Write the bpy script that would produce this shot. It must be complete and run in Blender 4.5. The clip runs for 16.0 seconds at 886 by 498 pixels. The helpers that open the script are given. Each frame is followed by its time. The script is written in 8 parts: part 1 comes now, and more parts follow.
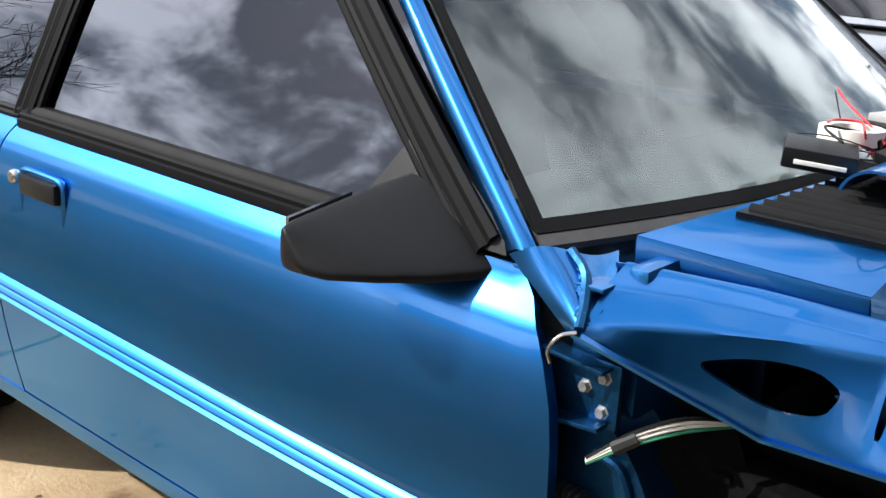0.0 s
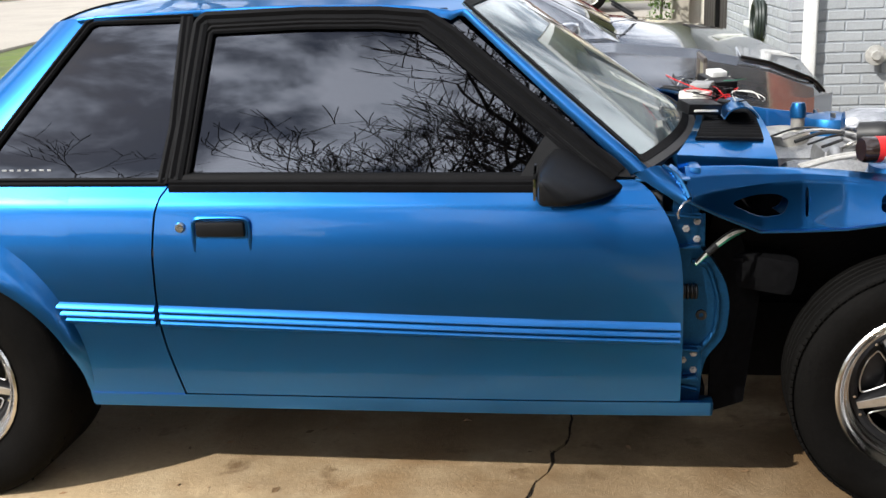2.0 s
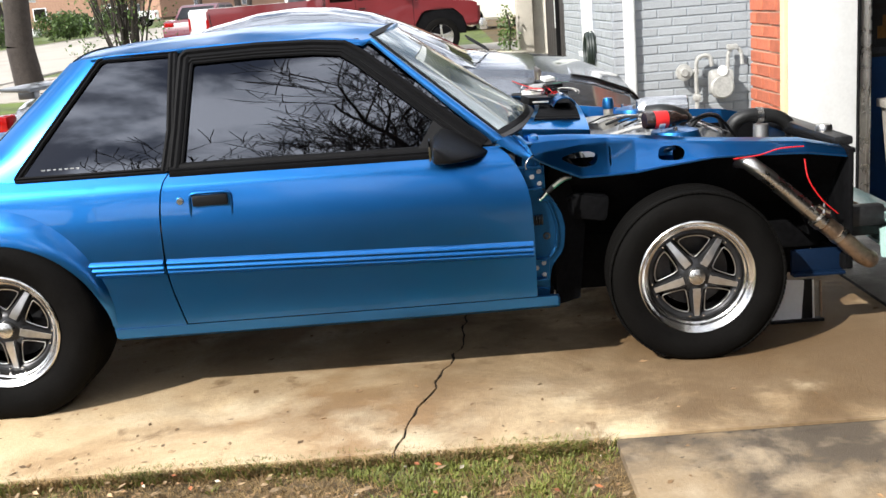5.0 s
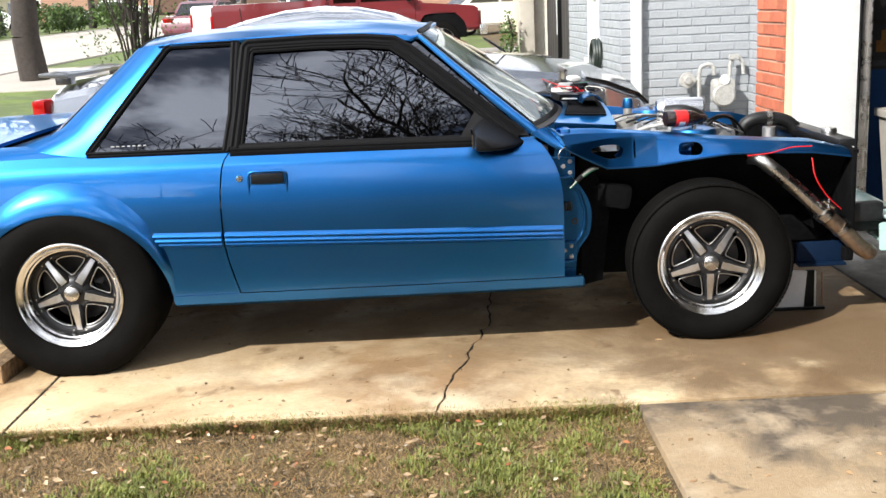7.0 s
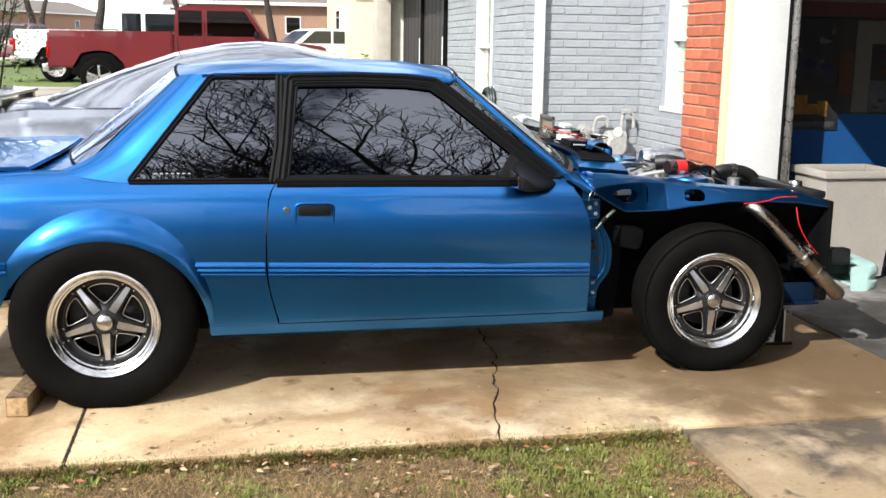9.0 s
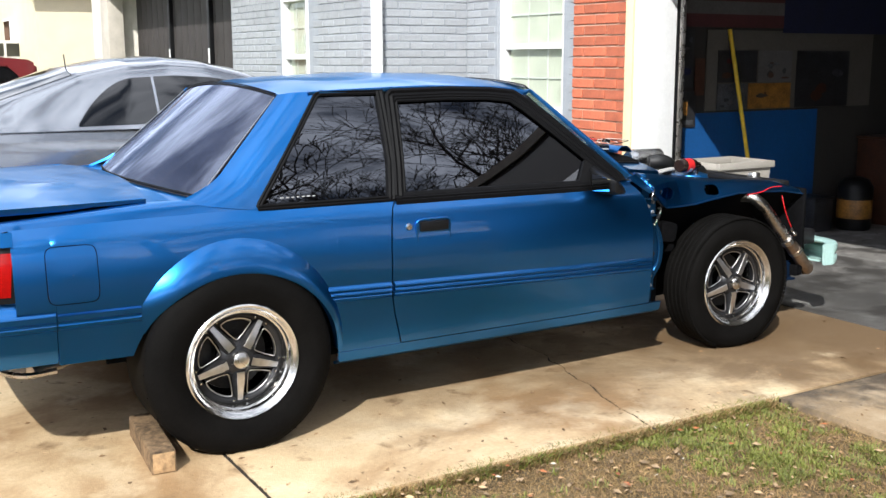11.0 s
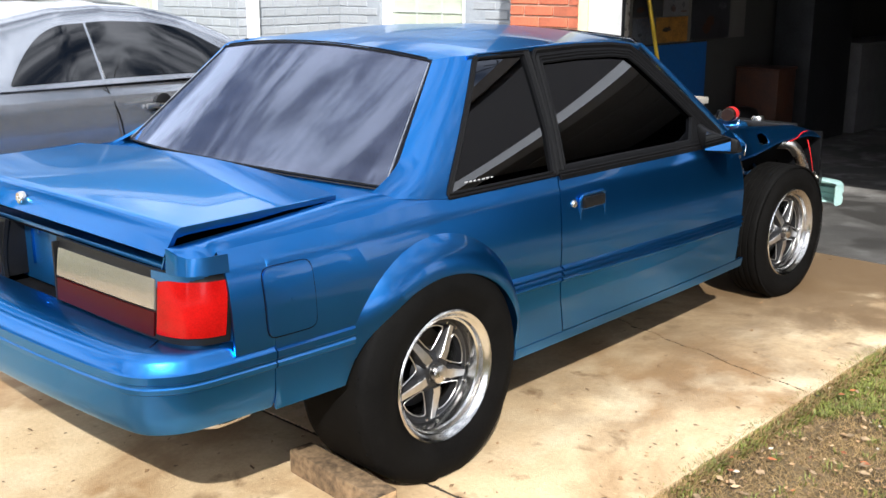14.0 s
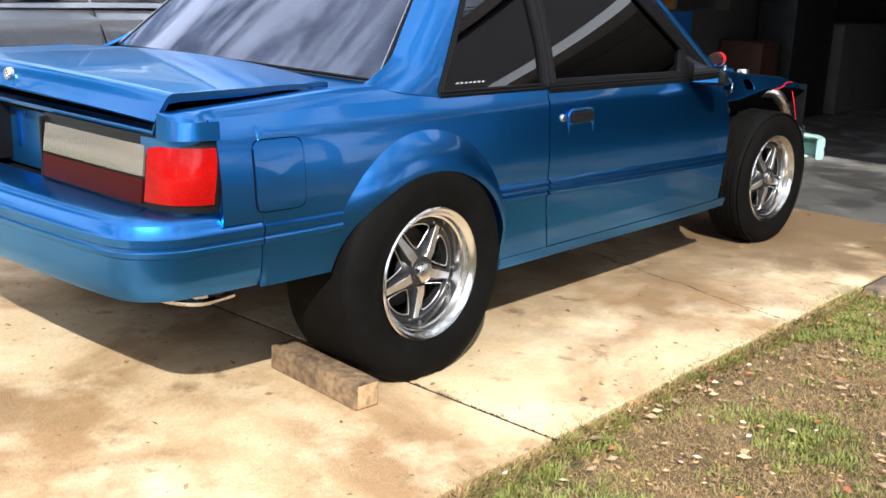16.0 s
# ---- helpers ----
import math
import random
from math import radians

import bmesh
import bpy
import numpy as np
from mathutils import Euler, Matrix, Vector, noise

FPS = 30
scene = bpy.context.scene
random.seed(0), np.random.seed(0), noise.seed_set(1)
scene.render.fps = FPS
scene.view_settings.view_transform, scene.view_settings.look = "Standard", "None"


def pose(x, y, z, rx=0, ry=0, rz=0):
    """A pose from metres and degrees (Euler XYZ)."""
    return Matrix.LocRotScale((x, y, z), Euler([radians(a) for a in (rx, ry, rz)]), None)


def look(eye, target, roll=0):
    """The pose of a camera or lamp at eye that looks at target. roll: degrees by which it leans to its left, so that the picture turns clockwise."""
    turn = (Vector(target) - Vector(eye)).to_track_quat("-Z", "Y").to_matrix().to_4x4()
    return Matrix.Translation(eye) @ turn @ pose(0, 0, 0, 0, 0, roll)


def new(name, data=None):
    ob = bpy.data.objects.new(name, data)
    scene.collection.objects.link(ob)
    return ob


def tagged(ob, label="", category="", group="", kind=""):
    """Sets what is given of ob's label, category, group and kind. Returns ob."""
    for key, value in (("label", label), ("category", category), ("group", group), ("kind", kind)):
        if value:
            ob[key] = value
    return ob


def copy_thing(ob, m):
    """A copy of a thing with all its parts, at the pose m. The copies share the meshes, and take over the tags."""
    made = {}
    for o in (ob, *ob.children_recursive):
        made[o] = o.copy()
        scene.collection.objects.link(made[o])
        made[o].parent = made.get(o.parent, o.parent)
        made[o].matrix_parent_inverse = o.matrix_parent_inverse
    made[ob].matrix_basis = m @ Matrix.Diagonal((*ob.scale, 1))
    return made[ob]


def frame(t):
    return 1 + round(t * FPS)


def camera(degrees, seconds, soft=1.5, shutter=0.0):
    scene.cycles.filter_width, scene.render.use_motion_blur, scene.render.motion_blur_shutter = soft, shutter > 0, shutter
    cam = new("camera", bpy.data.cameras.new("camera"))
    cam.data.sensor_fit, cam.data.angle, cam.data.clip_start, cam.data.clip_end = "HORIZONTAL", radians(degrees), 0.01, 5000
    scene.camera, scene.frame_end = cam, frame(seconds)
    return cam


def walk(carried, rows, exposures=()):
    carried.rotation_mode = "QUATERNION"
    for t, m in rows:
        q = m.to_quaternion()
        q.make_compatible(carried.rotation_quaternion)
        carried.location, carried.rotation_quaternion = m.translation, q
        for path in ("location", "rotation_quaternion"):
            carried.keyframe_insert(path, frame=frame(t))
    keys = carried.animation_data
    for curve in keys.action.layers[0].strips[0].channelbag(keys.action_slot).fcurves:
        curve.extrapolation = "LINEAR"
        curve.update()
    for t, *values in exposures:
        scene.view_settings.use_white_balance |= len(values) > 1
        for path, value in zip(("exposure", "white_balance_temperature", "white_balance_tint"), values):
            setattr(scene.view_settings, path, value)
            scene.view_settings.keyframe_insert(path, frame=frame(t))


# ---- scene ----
cam = camera(46.0, 16.0)
PATH = [
    (0, (2.561, -1.792, 1.256), (1.331, -0.332, 0.66), 3.0),
    (0.5, (2.392, -2.217, 1.289), (1.383, -0.582, 0.734), 1.5),
    (1, (2.179, -2.588, 1.334), (1.379, -0.842, 0.776), -0.6),
    (1.5, (1.93, -2.968, 1.373), (1.387, -1.127, 0.813), -1.9),
    (2, (1.734, -3.311, 1.382), (1.453, -1.402, 0.853), -2.2),
    (2.5, (1.573, -3.598, 1.407), (1.464, -1.662, 0.916), -2.2),
    (3, (1.514, -3.914, 1.429), (1.442, -1.964, 0.988), -2.1),
    (3.5, (1.569, -4.251, 1.406), (1.446, -2.298, 0.991), -2.0),
    (4, (1.633, -4.388, 1.401), (1.455, -2.437, 1.002), -1.4),
    (4.5, (1.684, -4.469, 1.387), (1.531, -2.52, 0.964), -3.3),
    (4.7, (1.682, -4.489, 1.368), (1.634, -2.542, 0.914), -5.1),
    (6.8, (1.527, -4.852, 1.368), (1.526, -2.903, 0.918), -3.3),
    (7, (1.475, -4.866, 1.362), (1.475, -2.916, 0.914), -2.7),
    (7.5, (1.347, -4.899, 1.373), (1.401, -2.949, 0.932), -1.5),
    (8, (1.195, -4.937, 1.383), (1.313, -2.983, 0.972), -0.9),
    (8.5, (0.903, -4.93, 1.366), (1.138, -2.981, 0.984), -0.1),
    (8.7, (0.752, -4.942, 1.378), (1.046, -3.0, 0.998), 0.3),
    (10.8, (-1.097, -4.443, 1.394), (-0.136, -2.725, 1.044), 0.4),
    (11, (-1.229, -4.346, 1.393), (-0.221, -2.655, 1.036), -0.1),
    (11.5, (-1.517, -4.039, 1.412), (-0.408, -2.427, 0.999), -1.3),
    (12, (-1.77, -3.72, 1.431), (-0.57, -2.197, 0.94), -2.8),
    (12.5, (-1.968, -3.387, 1.493), (-0.669, -1.96, 0.967), -1.9),
    (13, (-2.092, -3.144, 1.464), (-0.718, -1.772, 0.984), -1.6),
    (13.5, (-2.149, -2.998, 1.585), (-0.76, -1.662, 1.053), 0.4),
    (14, (-2.209, -2.949, 1.526), (-0.795, -1.627, 1.02), -0.1),
    (14.5, (-2.247, -2.936, 1.409), (-0.812, -1.62, 0.952), -0.1),
    (15, (-2.262, -2.904, 1.312), (-0.806, -1.605, 0.869), 1.5),
    (15.5, (-2.275, -2.939, 1.245), (-0.821, -1.646, 0.783), 2.1),
    (16, (-2.288, -2.976, 1.236), (-0.843, -1.691, 0.722), 2.3),
]
walk(cam, [(t, look(eye, target, roll)) for t, eye, target, roll in PATH], exposures=[(0.0, 0.72, 6150, 10), (1.0, 0.30, 6150, 10), (1.5, 0.24, 6150, 10), (2.5, 0.46, 6150, 10), (3.5, 0.54, 6150, 10), (4.5, 0.48, 6150, 10), (7.0, 0.64, 6150, 10), (8.5, 0.50, 6150, 10), (11.0, 0.46, 5980, 10), (11.5, 0.48, 5980, 10), (13.0, 0.66, 5980, 10), (14.5, 0.64, 5980, 10), (16.0, 0.72, 5980, 10)])

# ---- world and light ----
SUN_DIR = Vector((0.95, 0.93, -1.02)).normalized()      # the way the sunlight travels
world = bpy.data.worlds.new("sky")
scene.world = world
world.use_nodes = True
wn, wl = world.node_tree.nodes, world.node_tree.links
wn.clear()
w_out = wn.new("ShaderNodeOutputWorld")
w_bg = wn.new("ShaderNodeBackground")
w_bg.inputs["Strength"].default_value = 0.056
w_sky = wn.new("ShaderNodeTexSky")
w_sky.sky_type = "NISHITA"
w_sky.sun_disc = False
w_sky.sun_elevation = math.asin(-SUN_DIR.z)
w_sky.sun_rotation = math.atan2(-SUN_DIR.x, -SUN_DIR.y)
w_noise = wn.new("ShaderNodeTexNoise")
w_noise.inputs["Scale"].default_value = 5.0
w_noise.inputs["Detail"].default_value = 9.0
w_noise.inputs["Roughness"].default_value = 0.58
w_noise.inputs["Distortion"].default_value = 0.35
w_ramp = wn.new("ShaderNodeValToRGB")
w_ramp.color_ramp.elements[0].position, w_ramp.color_ramp.elements[0].color = 0.37, (0, 0, 0, 1)
w_ramp.color_ramp.elements[1].position, w_ramp.color_ramp.elements[1].color = 0.51, (1, 1, 1, 1)
w_cloud = wn.new("ShaderNodeValToRGB")
w_cloud.color_ramp.elements[0].position, w_cloud.color_ramp.elements[0].color = 0.41, (0.75, 0.80, 0.94, 1)
w_cloud.color_ramp.elements[1].position, w_cloud.color_ramp.elements[1].color = 0.58, (4.6, 4.6, 4.7, 1)
w_bw = wn.new("ShaderNodeRGBToBW")
w_lift = wn.new("ShaderNodeMath")
w_lift.operation = "MULTIPLY_ADD"
w_lift.inputs[1].default_value, w_lift.inputs[2].default_value = 0.55, 5.5
w_tint = wn.new("ShaderNodeMix")
w_tint.data_type, w_tint.blend_type = "RGBA", "MULTIPLY"
w_tint.inputs[0].default_value = 1.0
w_mix = wn.new("ShaderNodeMix")
w_mix.data_type = "RGBA"
wl.new(w_sky.outputs[0], w_bw.inputs[0])
wl.new(w_bw.outputs[0], w_lift.inputs[0])
w_tc, w_map = wn.new("ShaderNodeTexCoord"), wn.new("ShaderNodeMapping")
w_map.inputs["Location"].default_value = (16.3, 10.9, 15.4)
wl.new(w_tc.outputs["Generated"], w_map.inputs[0])
wl.new(w_map.outputs[0], w_noise.inputs["Vector"])
wl.new(w_noise.outputs["Fac"], w_ramp.inputs[0])
wl.new(w_noise.outputs["Fac"], w_cloud.inputs[0])
wl.new(w_cloud.outputs[0], w_tint.inputs[6])
wl.new(w_lift.outputs[0], w_tint.inputs[7])
wl.new(w_ramp.outputs[0], w_mix.inputs[0])
wl.new(w_sky.outputs[0], w_mix.inputs[6])
wl.new(w_tint.outputs[2], w_mix.inputs[7])
wl.new(w_mix.outputs[2], w_bg.inputs[0])
wl.new(w_bg.outputs[0], w_out.inputs[0])

sun_data = bpy.data.lights.new("sun", "SUN")
sun_data.energy, sun_data.angle, sun_data.color = 5.0, radians(0.6), (1.0, 0.94, 0.84)
sun = new("sun", sun_data)
sun.matrix_world = look((-20, -20, 22), Vector((-20, -20, 22)) + SUN_DIR)


# ---- materials ----
def surf(name, color, rough=0.5, metal=0.0, var=0.15, scale=6.0, fine=60.0, bump=0.0, bump_scale=80.0, coat=0.0, spec=0.5,
         dark=None, island=False, rnd=0.0, trans=0.0, coat_rough=0.03, stain=0.0, rvar=0.08):
    """Principled surface with two scales of colour variation, roughness variation and fine relief."""
    m = bpy.data.materials.new(name)
    m.use_nodes = True
    n, l = m.node_tree.nodes, m.node_tree.links
    b = n["Principled BSDF"]
    b.inputs["Metallic"].default_value = metal
    b.inputs["Coat Weight"].default_value = coat
    b.inputs["Coat Roughness"].default_value = coat_rough
    b.inputs["Specular IOR Level"].default_value = spec
    b.inputs["Transmission Weight"].default_value = trans
    tc = n.new("ShaderNodeTexCoord")
    n1, n2 = n.new("ShaderNodeTexNoise"), n.new("ShaderNodeTexNoise")
    n1.inputs["Scale"].default_value, n1.inputs["Detail"].default_value = scale, 5
    n2.inputs["Scale"].default_value, n2.inputs["Detail"].default_value = fine, 3
    l.new(tc.outputs["Object"], n1.inputs["Vector"])
    l.new(tc.outputs["Object"], n2.inputs["Vector"])
    add = n.new("ShaderNodeMath")
    add.operation = "MULTIPLY_ADD"
    add.inputs[1].default_value = 0.45
    l.new(n2.outputs["Fac"], add.inputs[0])
    half = n.new("ShaderNodeMath")
    half.operation = "MULTIPLY"
    half.inputs[1].default_value = 0.55
    l.new(n1.outputs["Fac"], half.inputs[0])
    l.new(half.outputs[0], add.inputs[2])
    ramp = n.new("ShaderNodeValToRGB")
    lo = dark if dark else tuple(c * (1 - var) for c in color)
    hi = tuple(min(1, c * (1 + var)) for c in color)
    ramp.color_ramp.elements[0].position, ramp.color_ramp.elements[0].color = 0.34, (*lo, 1)
    ramp.color_ramp.elements[1].position, ramp.color_ramp.elements[1].color = 0.66, (*hi, 1)
    l.new(add.outputs[0], ramp.inputs[0])
    out = ramp.outputs[0]
    if rnd:
        info = n.new("ShaderNodeNewGeometry" if island else "ShaderNodeObjectInfo")
        hsv = n.new("ShaderNodeHueSaturation")
        rng = n.new("ShaderNodeMapRange")
        rng.inputs[3].default_value, rng.inputs[4].default_value = 1 - rnd, 1 + rnd
        l.new(info.outputs["Random Per Island" if island else "Random"], rng.inputs[0])
        l.new(rng.outputs[0], hsv.inputs["Value"])
        l.new(out, hsv.inputs["Color"])
        out = hsv.outputs[0]
    l.new(out, b.inputs["Base Color"])
    rr = n.new("ShaderNodeMapRange")
    rr.inputs[3].default_value, rr.inputs[4].default_value = max(0.0, rough - rvar), min(1, rough + rvar)
    l.new(n1.outputs["Fac"], rr.inputs[0])
    l.new(rr.outputs[0], b.inputs["Roughness"])
    if bump:
        nb = n.new("ShaderNodeTexNoise")
        nb.inputs["Scale"].default_value, nb.inputs["Detail"].default_value = bump_scale, 6
        l.new(tc.outputs["Object"], nb.inputs["Vector"])
        bp = n.new("ShaderNodeBump")
        bp.inputs["Strength"].default_value, bp.inputs["Distance"].default_value = 1.0, bump
        l.new(nb.outputs["Fac"], bp.inputs["Height"])
        l.new(bp.outputs[0], b.inputs["Normal"])
    return m


def pane(name, tint, ior=1.5, rough=0.0, sky_haze=0.0, film=(1, 1, 1), haze=(0.58, 0.63, 0.67)):
    """Thin tinted glass: clear tint with gloss by Fresnel."""
    m = bpy.data.materials.new(name)
    m.use_nodes = True
    n, l = m.node_tree.nodes, m.node_tree.links
    n.remove(n["Principled BSDF"])
    out = n["Material Output"]
    tr, gl, mx = n.new("ShaderNodeBsdfTransparent"), n.new("ShaderNodeBsdfGlossy"), n.new("ShaderNodeMixShader")
    tr.inputs[0].default_value = (*tint, 1)
    gl.inputs["Roughness"].default_value = rough
    gl.inputs[0].default_value = (*film, 1)
    lw, pw, ma = n.new("ShaderNodeLayerWeight"), n.new("ShaderNodeMath"), n.new("ShaderNodeMath")
    lw.inputs["Blend"].default_value = 0.5
    pw.operation, ma.operation = "POWER", "MULTIPLY_ADD"
    pw.inputs[1].default_value = 5.0
    f0 = ((ior - 1) / (ior + 1)) ** 2
    ma.inputs[1].default_value, ma.inputs[2].default_value = 1 - f0, f0
    l.new(lw.outputs["Facing"], pw.inputs[0])
    l.new(pw.outputs[0], ma.inputs[0])
    l.new(ma.outputs[0], mx.inputs[0])
    l.new(tr.outputs[0], mx.inputs[1])
    l.new(gl.outputs[0], mx.inputs[2])
    last = mx
    # Flat diffuse film laid over the glass in place of reflected sky.
    if sky_haze:
        df, nz, mr, m2 = n.new("ShaderNodeBsdfDiffuse"), n.new("ShaderNodeTexNoise"), n.new("ShaderNodeMapRange"), n.new("ShaderNodeMixShader")
        df.inputs[0].default_value = (*haze, 1)
        nz.inputs["Scale"].default_value, nz.inputs["Detail"].default_value = 4.0, 4
        mr.inputs[3].default_value, mr.inputs[4].default_value = sky_haze * 0.4, sky_haze * 1.6
        l.new(nz.outputs["Fac"], mr.inputs[0])
        l.new(mr.outputs[0], m2.inputs[0])
        l.new(mx.outputs[0], m2.inputs[1])
        l.new(df.outputs[0], m2.inputs[2])
        last = m2
    l.new(last.outputs[0], out.inputs["Surface"])
    return m


M_BLUE = surf("blue_metallic_paint", (0.021, 0.148, 0.430), 0.30, 0.98, var=0.05, scale=3, fine=900, coat=0.48, rvar=0.02)
M_BLUE.node_tree.nodes["Principled BSDF"].inputs["Specular Tint"].default_value = (0.45, 0.75, 1.0, 1)
M_BLUE_IN = surf("blue_paint_dusty", (0.020, 0.150, 0.40), 0.36, 0.85, var=0.2, scale=8, fine=300, coat=0.5, coat_rough=0.15)
M_BLACKTRIM = surf("black_rubber_trim", (0.004, 0.004, 0.0045), 0.60, spec=0.10, var=0.2, scale=15, bump=0.0003, bump_scale=400)
M_BLACKPLASTIC = surf("black_plastic", (0.006, 0.006, 0.0065), 0.42, spec=0.2, var=0.2, scale=12, bump=0.0004, bump_scale=500)
M_TINT = pane("tinted_glass", (0.03, 0.03, 0.034), 1.95, film=(0.86, 0.90, 1.0))
# Both screens get painted haze; the rear one is blue like the sky.
M_WSHIELD = pane("windscreen_glass", (0.62, 0.72, 0.70), 1.7, sky_haze=0.05)
M_REARGLASS = pane("tinted_rear_glass", (0.04, 0.04, 0.055), 2.05, sky_haze=0.06, film=(0.72, 0.80, 1.0), haze=(0.42, 0.48, 0.72))
# Dull pillar paint, darkened further for the shade it stands in.
M_PILLAR = surf("dull_blue_paint_shaded", (0.010, 0.065, 0.165), 0.38, 0.85, var=0.25, scale=9, fine=200, bump=0.0006, bump_scale=120)
M_DUSTRUB = surf("dusty_rubber", (0.026, 0.025, 0.026), 0.7, var=0.25, scale=12, bump=0.0005, bump_scale=200)
M_TYRE = surf("tyre_rubber", (0.005, 0.0047, 0.0044), 0.62, spec=0.03, var=0.3, scale=9, fine=120, bump=0.0008, bump_scale=220)
M_CHROME = surf("polished_alloy", (0.62, 0.61, 0.59), 0.20, 1.0, var=0.05, scale=10, rvar=0.05)
M_STEEL = surf("brushed_steel", (0.55, 0.53, 0.50), 0.28, 1.0, var=0.15, scale=14, rvar=0.1)
M_DARKMETAL = surf("black_oxide_metal", (0.03, 0.03, 0.032), 0.38, 0.6, var=0.3, scale=20)
M_UNDER = surf("undercoating_black", (0.005, 0.005, 0.0055), 0.8, spec=0.03, var=0.4, scale=9, bump=0.001, bump_scale=60)
M_INTERIOR = surf("dark_grey_upholstery", (0.045, 0.045, 0.05), 0.85, var=0.2, scale=20, bump=0.0008, bump_scale=300)
M_RED = surf("red_lens", (0.25, 0.0022, 0.0018), 0.18, spec=0.12, var=0.35, scale=9, fine=260, coat=0.22)
M_DARKRED = surf("dark_red_lens", (0.035, 0.002, 0.0025), 0.35, spec=0.1, var=0.1, scale=10, fine=200)
M_WHITELENS = surf("clear_lens", (0.31, 0.29, 0.25), 0.18, 0.7, rvar=0.0, var=0.02, scale=20, fine=250, coat=0.4)
M_MIRROR = surf("mirror_glass", (0.35, 0.36, 0.37), 0.02, 1.0, var=0.02, rvar=0.01)
M_WHITE_LABEL = surf("white_print", (0.75, 0.74, 0.72), 0.45)
# Garage wall and ceiling colours carry the room's shade, far below their paint.
M_CREAM_IN = surf("shade_dark_cream_wall", (0.028, 0.026, 0.023), 0.8, var=0.2, scale=4)
M_DARKWALL = surf("shade_dark_wall", (0.018, 0.017, 0.016), 0.9, var=0.3, scale=3)
M_MACHINED = surf("machined_alloy", (0.58, 0.57, 0.56), 0.34, 1.0, var=0.1, scale=30, rvar=0.08)


# ---- mesh helpers ----
def finish(name, bm, material, smooth=40.0):
    bmesh.ops.recalc_face_normals(bm, faces=bm.faces[:])
    me = bpy.data.meshes.new(name)
    bm.to_mesh(me)
    bm.free()
    if smooth:
        me.polygons.foreach_set("use_smooth", [True] * len(me.polygons))
        me.set_sharp_from_angle(angle=radians(smooth))
    me.materials.append(material)
    return me


def part(name, bm, material, parent=None, label="", smooth=40.0):
    """Link a bmesh as one mesh object under a thing or a part."""
    ob = new(name, finish(name, bm, material, smooth))
    ob.parent = parent
    if label:
        ob["label"] = label
    return ob


def thing(name, label, category, group="", kind="", at=(0, 0, 0), rz=0.0):
    ob = new(name)
    ob.empty_display_size = 0.1
    ob.matrix_basis = pose(*at, 0, 0, rz)
    return tagged(ob, label, category, group, kind)


def raw(verts, faces):
    bm = bmesh.new()
    vs = [bm.verts.new(v) for v in verts]
    for f in faces:
        try:
            bm.faces.new([vs[i] for i in f])
        except ValueError:
            pass
    return bm


def sheet(fn, us, vs):
    """Grid of fn(u, v) -> point: vertices and quads."""
    us, vs = list(us), list(vs)
    verts = [Vector(fn(u, v)) for u in us for v in vs]
    k = len(vs)
    faces = [(i * k + j, (i + 1) * k + j, (i + 1) * k + j + 1, i * k + j + 1) for i in range(len(us) - 1) for j in range(k - 1)]
    return verts, faces


def thick(verts, faces, th, inside=(0.9, 0.0, 0.6)):
    """A closed shell: the sheet and a copy of it moved th towards the inside."""
    bm = raw(verts, faces)
    bmesh.ops.remove_doubles(bm, verts=bm.verts[:], dist=0.0004)
    bmesh.ops.recalc_face_normals(bm, faces=bm.faces[:])
    bm.normal_update()
    c = Vector(inside)
    if sum(f.normal.dot(f.calc_center_median() - c) * f.calc_area() for f in bm.faces) < 0:
        bmesh.ops.reverse_faces(bm, faces=bm.faces[:])
    bm.normal_update()
    bm.verts.index_update()
    old = list(bm.verts)
    inner = [bm.verts.new(v.co - v.normal * th) for v in old]
    idx = {v: i for i, v in enumerate(old)}
    fl = list(bm.faces)
    edges = [e for e in bm.edges if len(e.link_faces) == 1]
    rims = []
    for e in edges:
        f = e.link_faces[0]
        loop = [lp for lp in f.loops if lp.edge == e][0]
        rims.append((idx[loop.vert], idx[loop.link_loop_next.vert]))
    for f in fl:
        bm.faces.new([inner[idx[v]] for v in reversed(f.verts)])
    for a, b in rims:
        bm.faces.new([old[b], old[a], inner[a], inner[b]])
    return bm


def flip(verts, s):
    return [Vector((v.x, v.y * s, v.z)) for v in verts]


def box(cx, cy, cz, sx, sy, sz, bev=0.0, rot=None, seg=2):
    bm = bmesh.new()
    bmesh.ops.create_cube(bm, size=1.0)
    bmesh.ops.scale(bm, vec=(sx, sy, sz), verts=bm.verts[:])
    if bev:
        bmesh.ops.bevel(bm, geom=bm.edges[:], offset=bev, segments=seg, affect="EDGES", profile=0.6)
    m = pose(cx, cy, cz, *(rot or (0, 0, 0)))
    bmesh.ops.transform(bm, matrix=m, verts=bm.verts[:])
    return bm


def join(*bms):
    out = bmesh.new()
    for b in bms:
        me = bpy.data.meshes.new("tmp")
        b.to_mesh(me)
        b.free()
        out.from_mesh(me)
        bpy.data.meshes.remove(me)
    return out


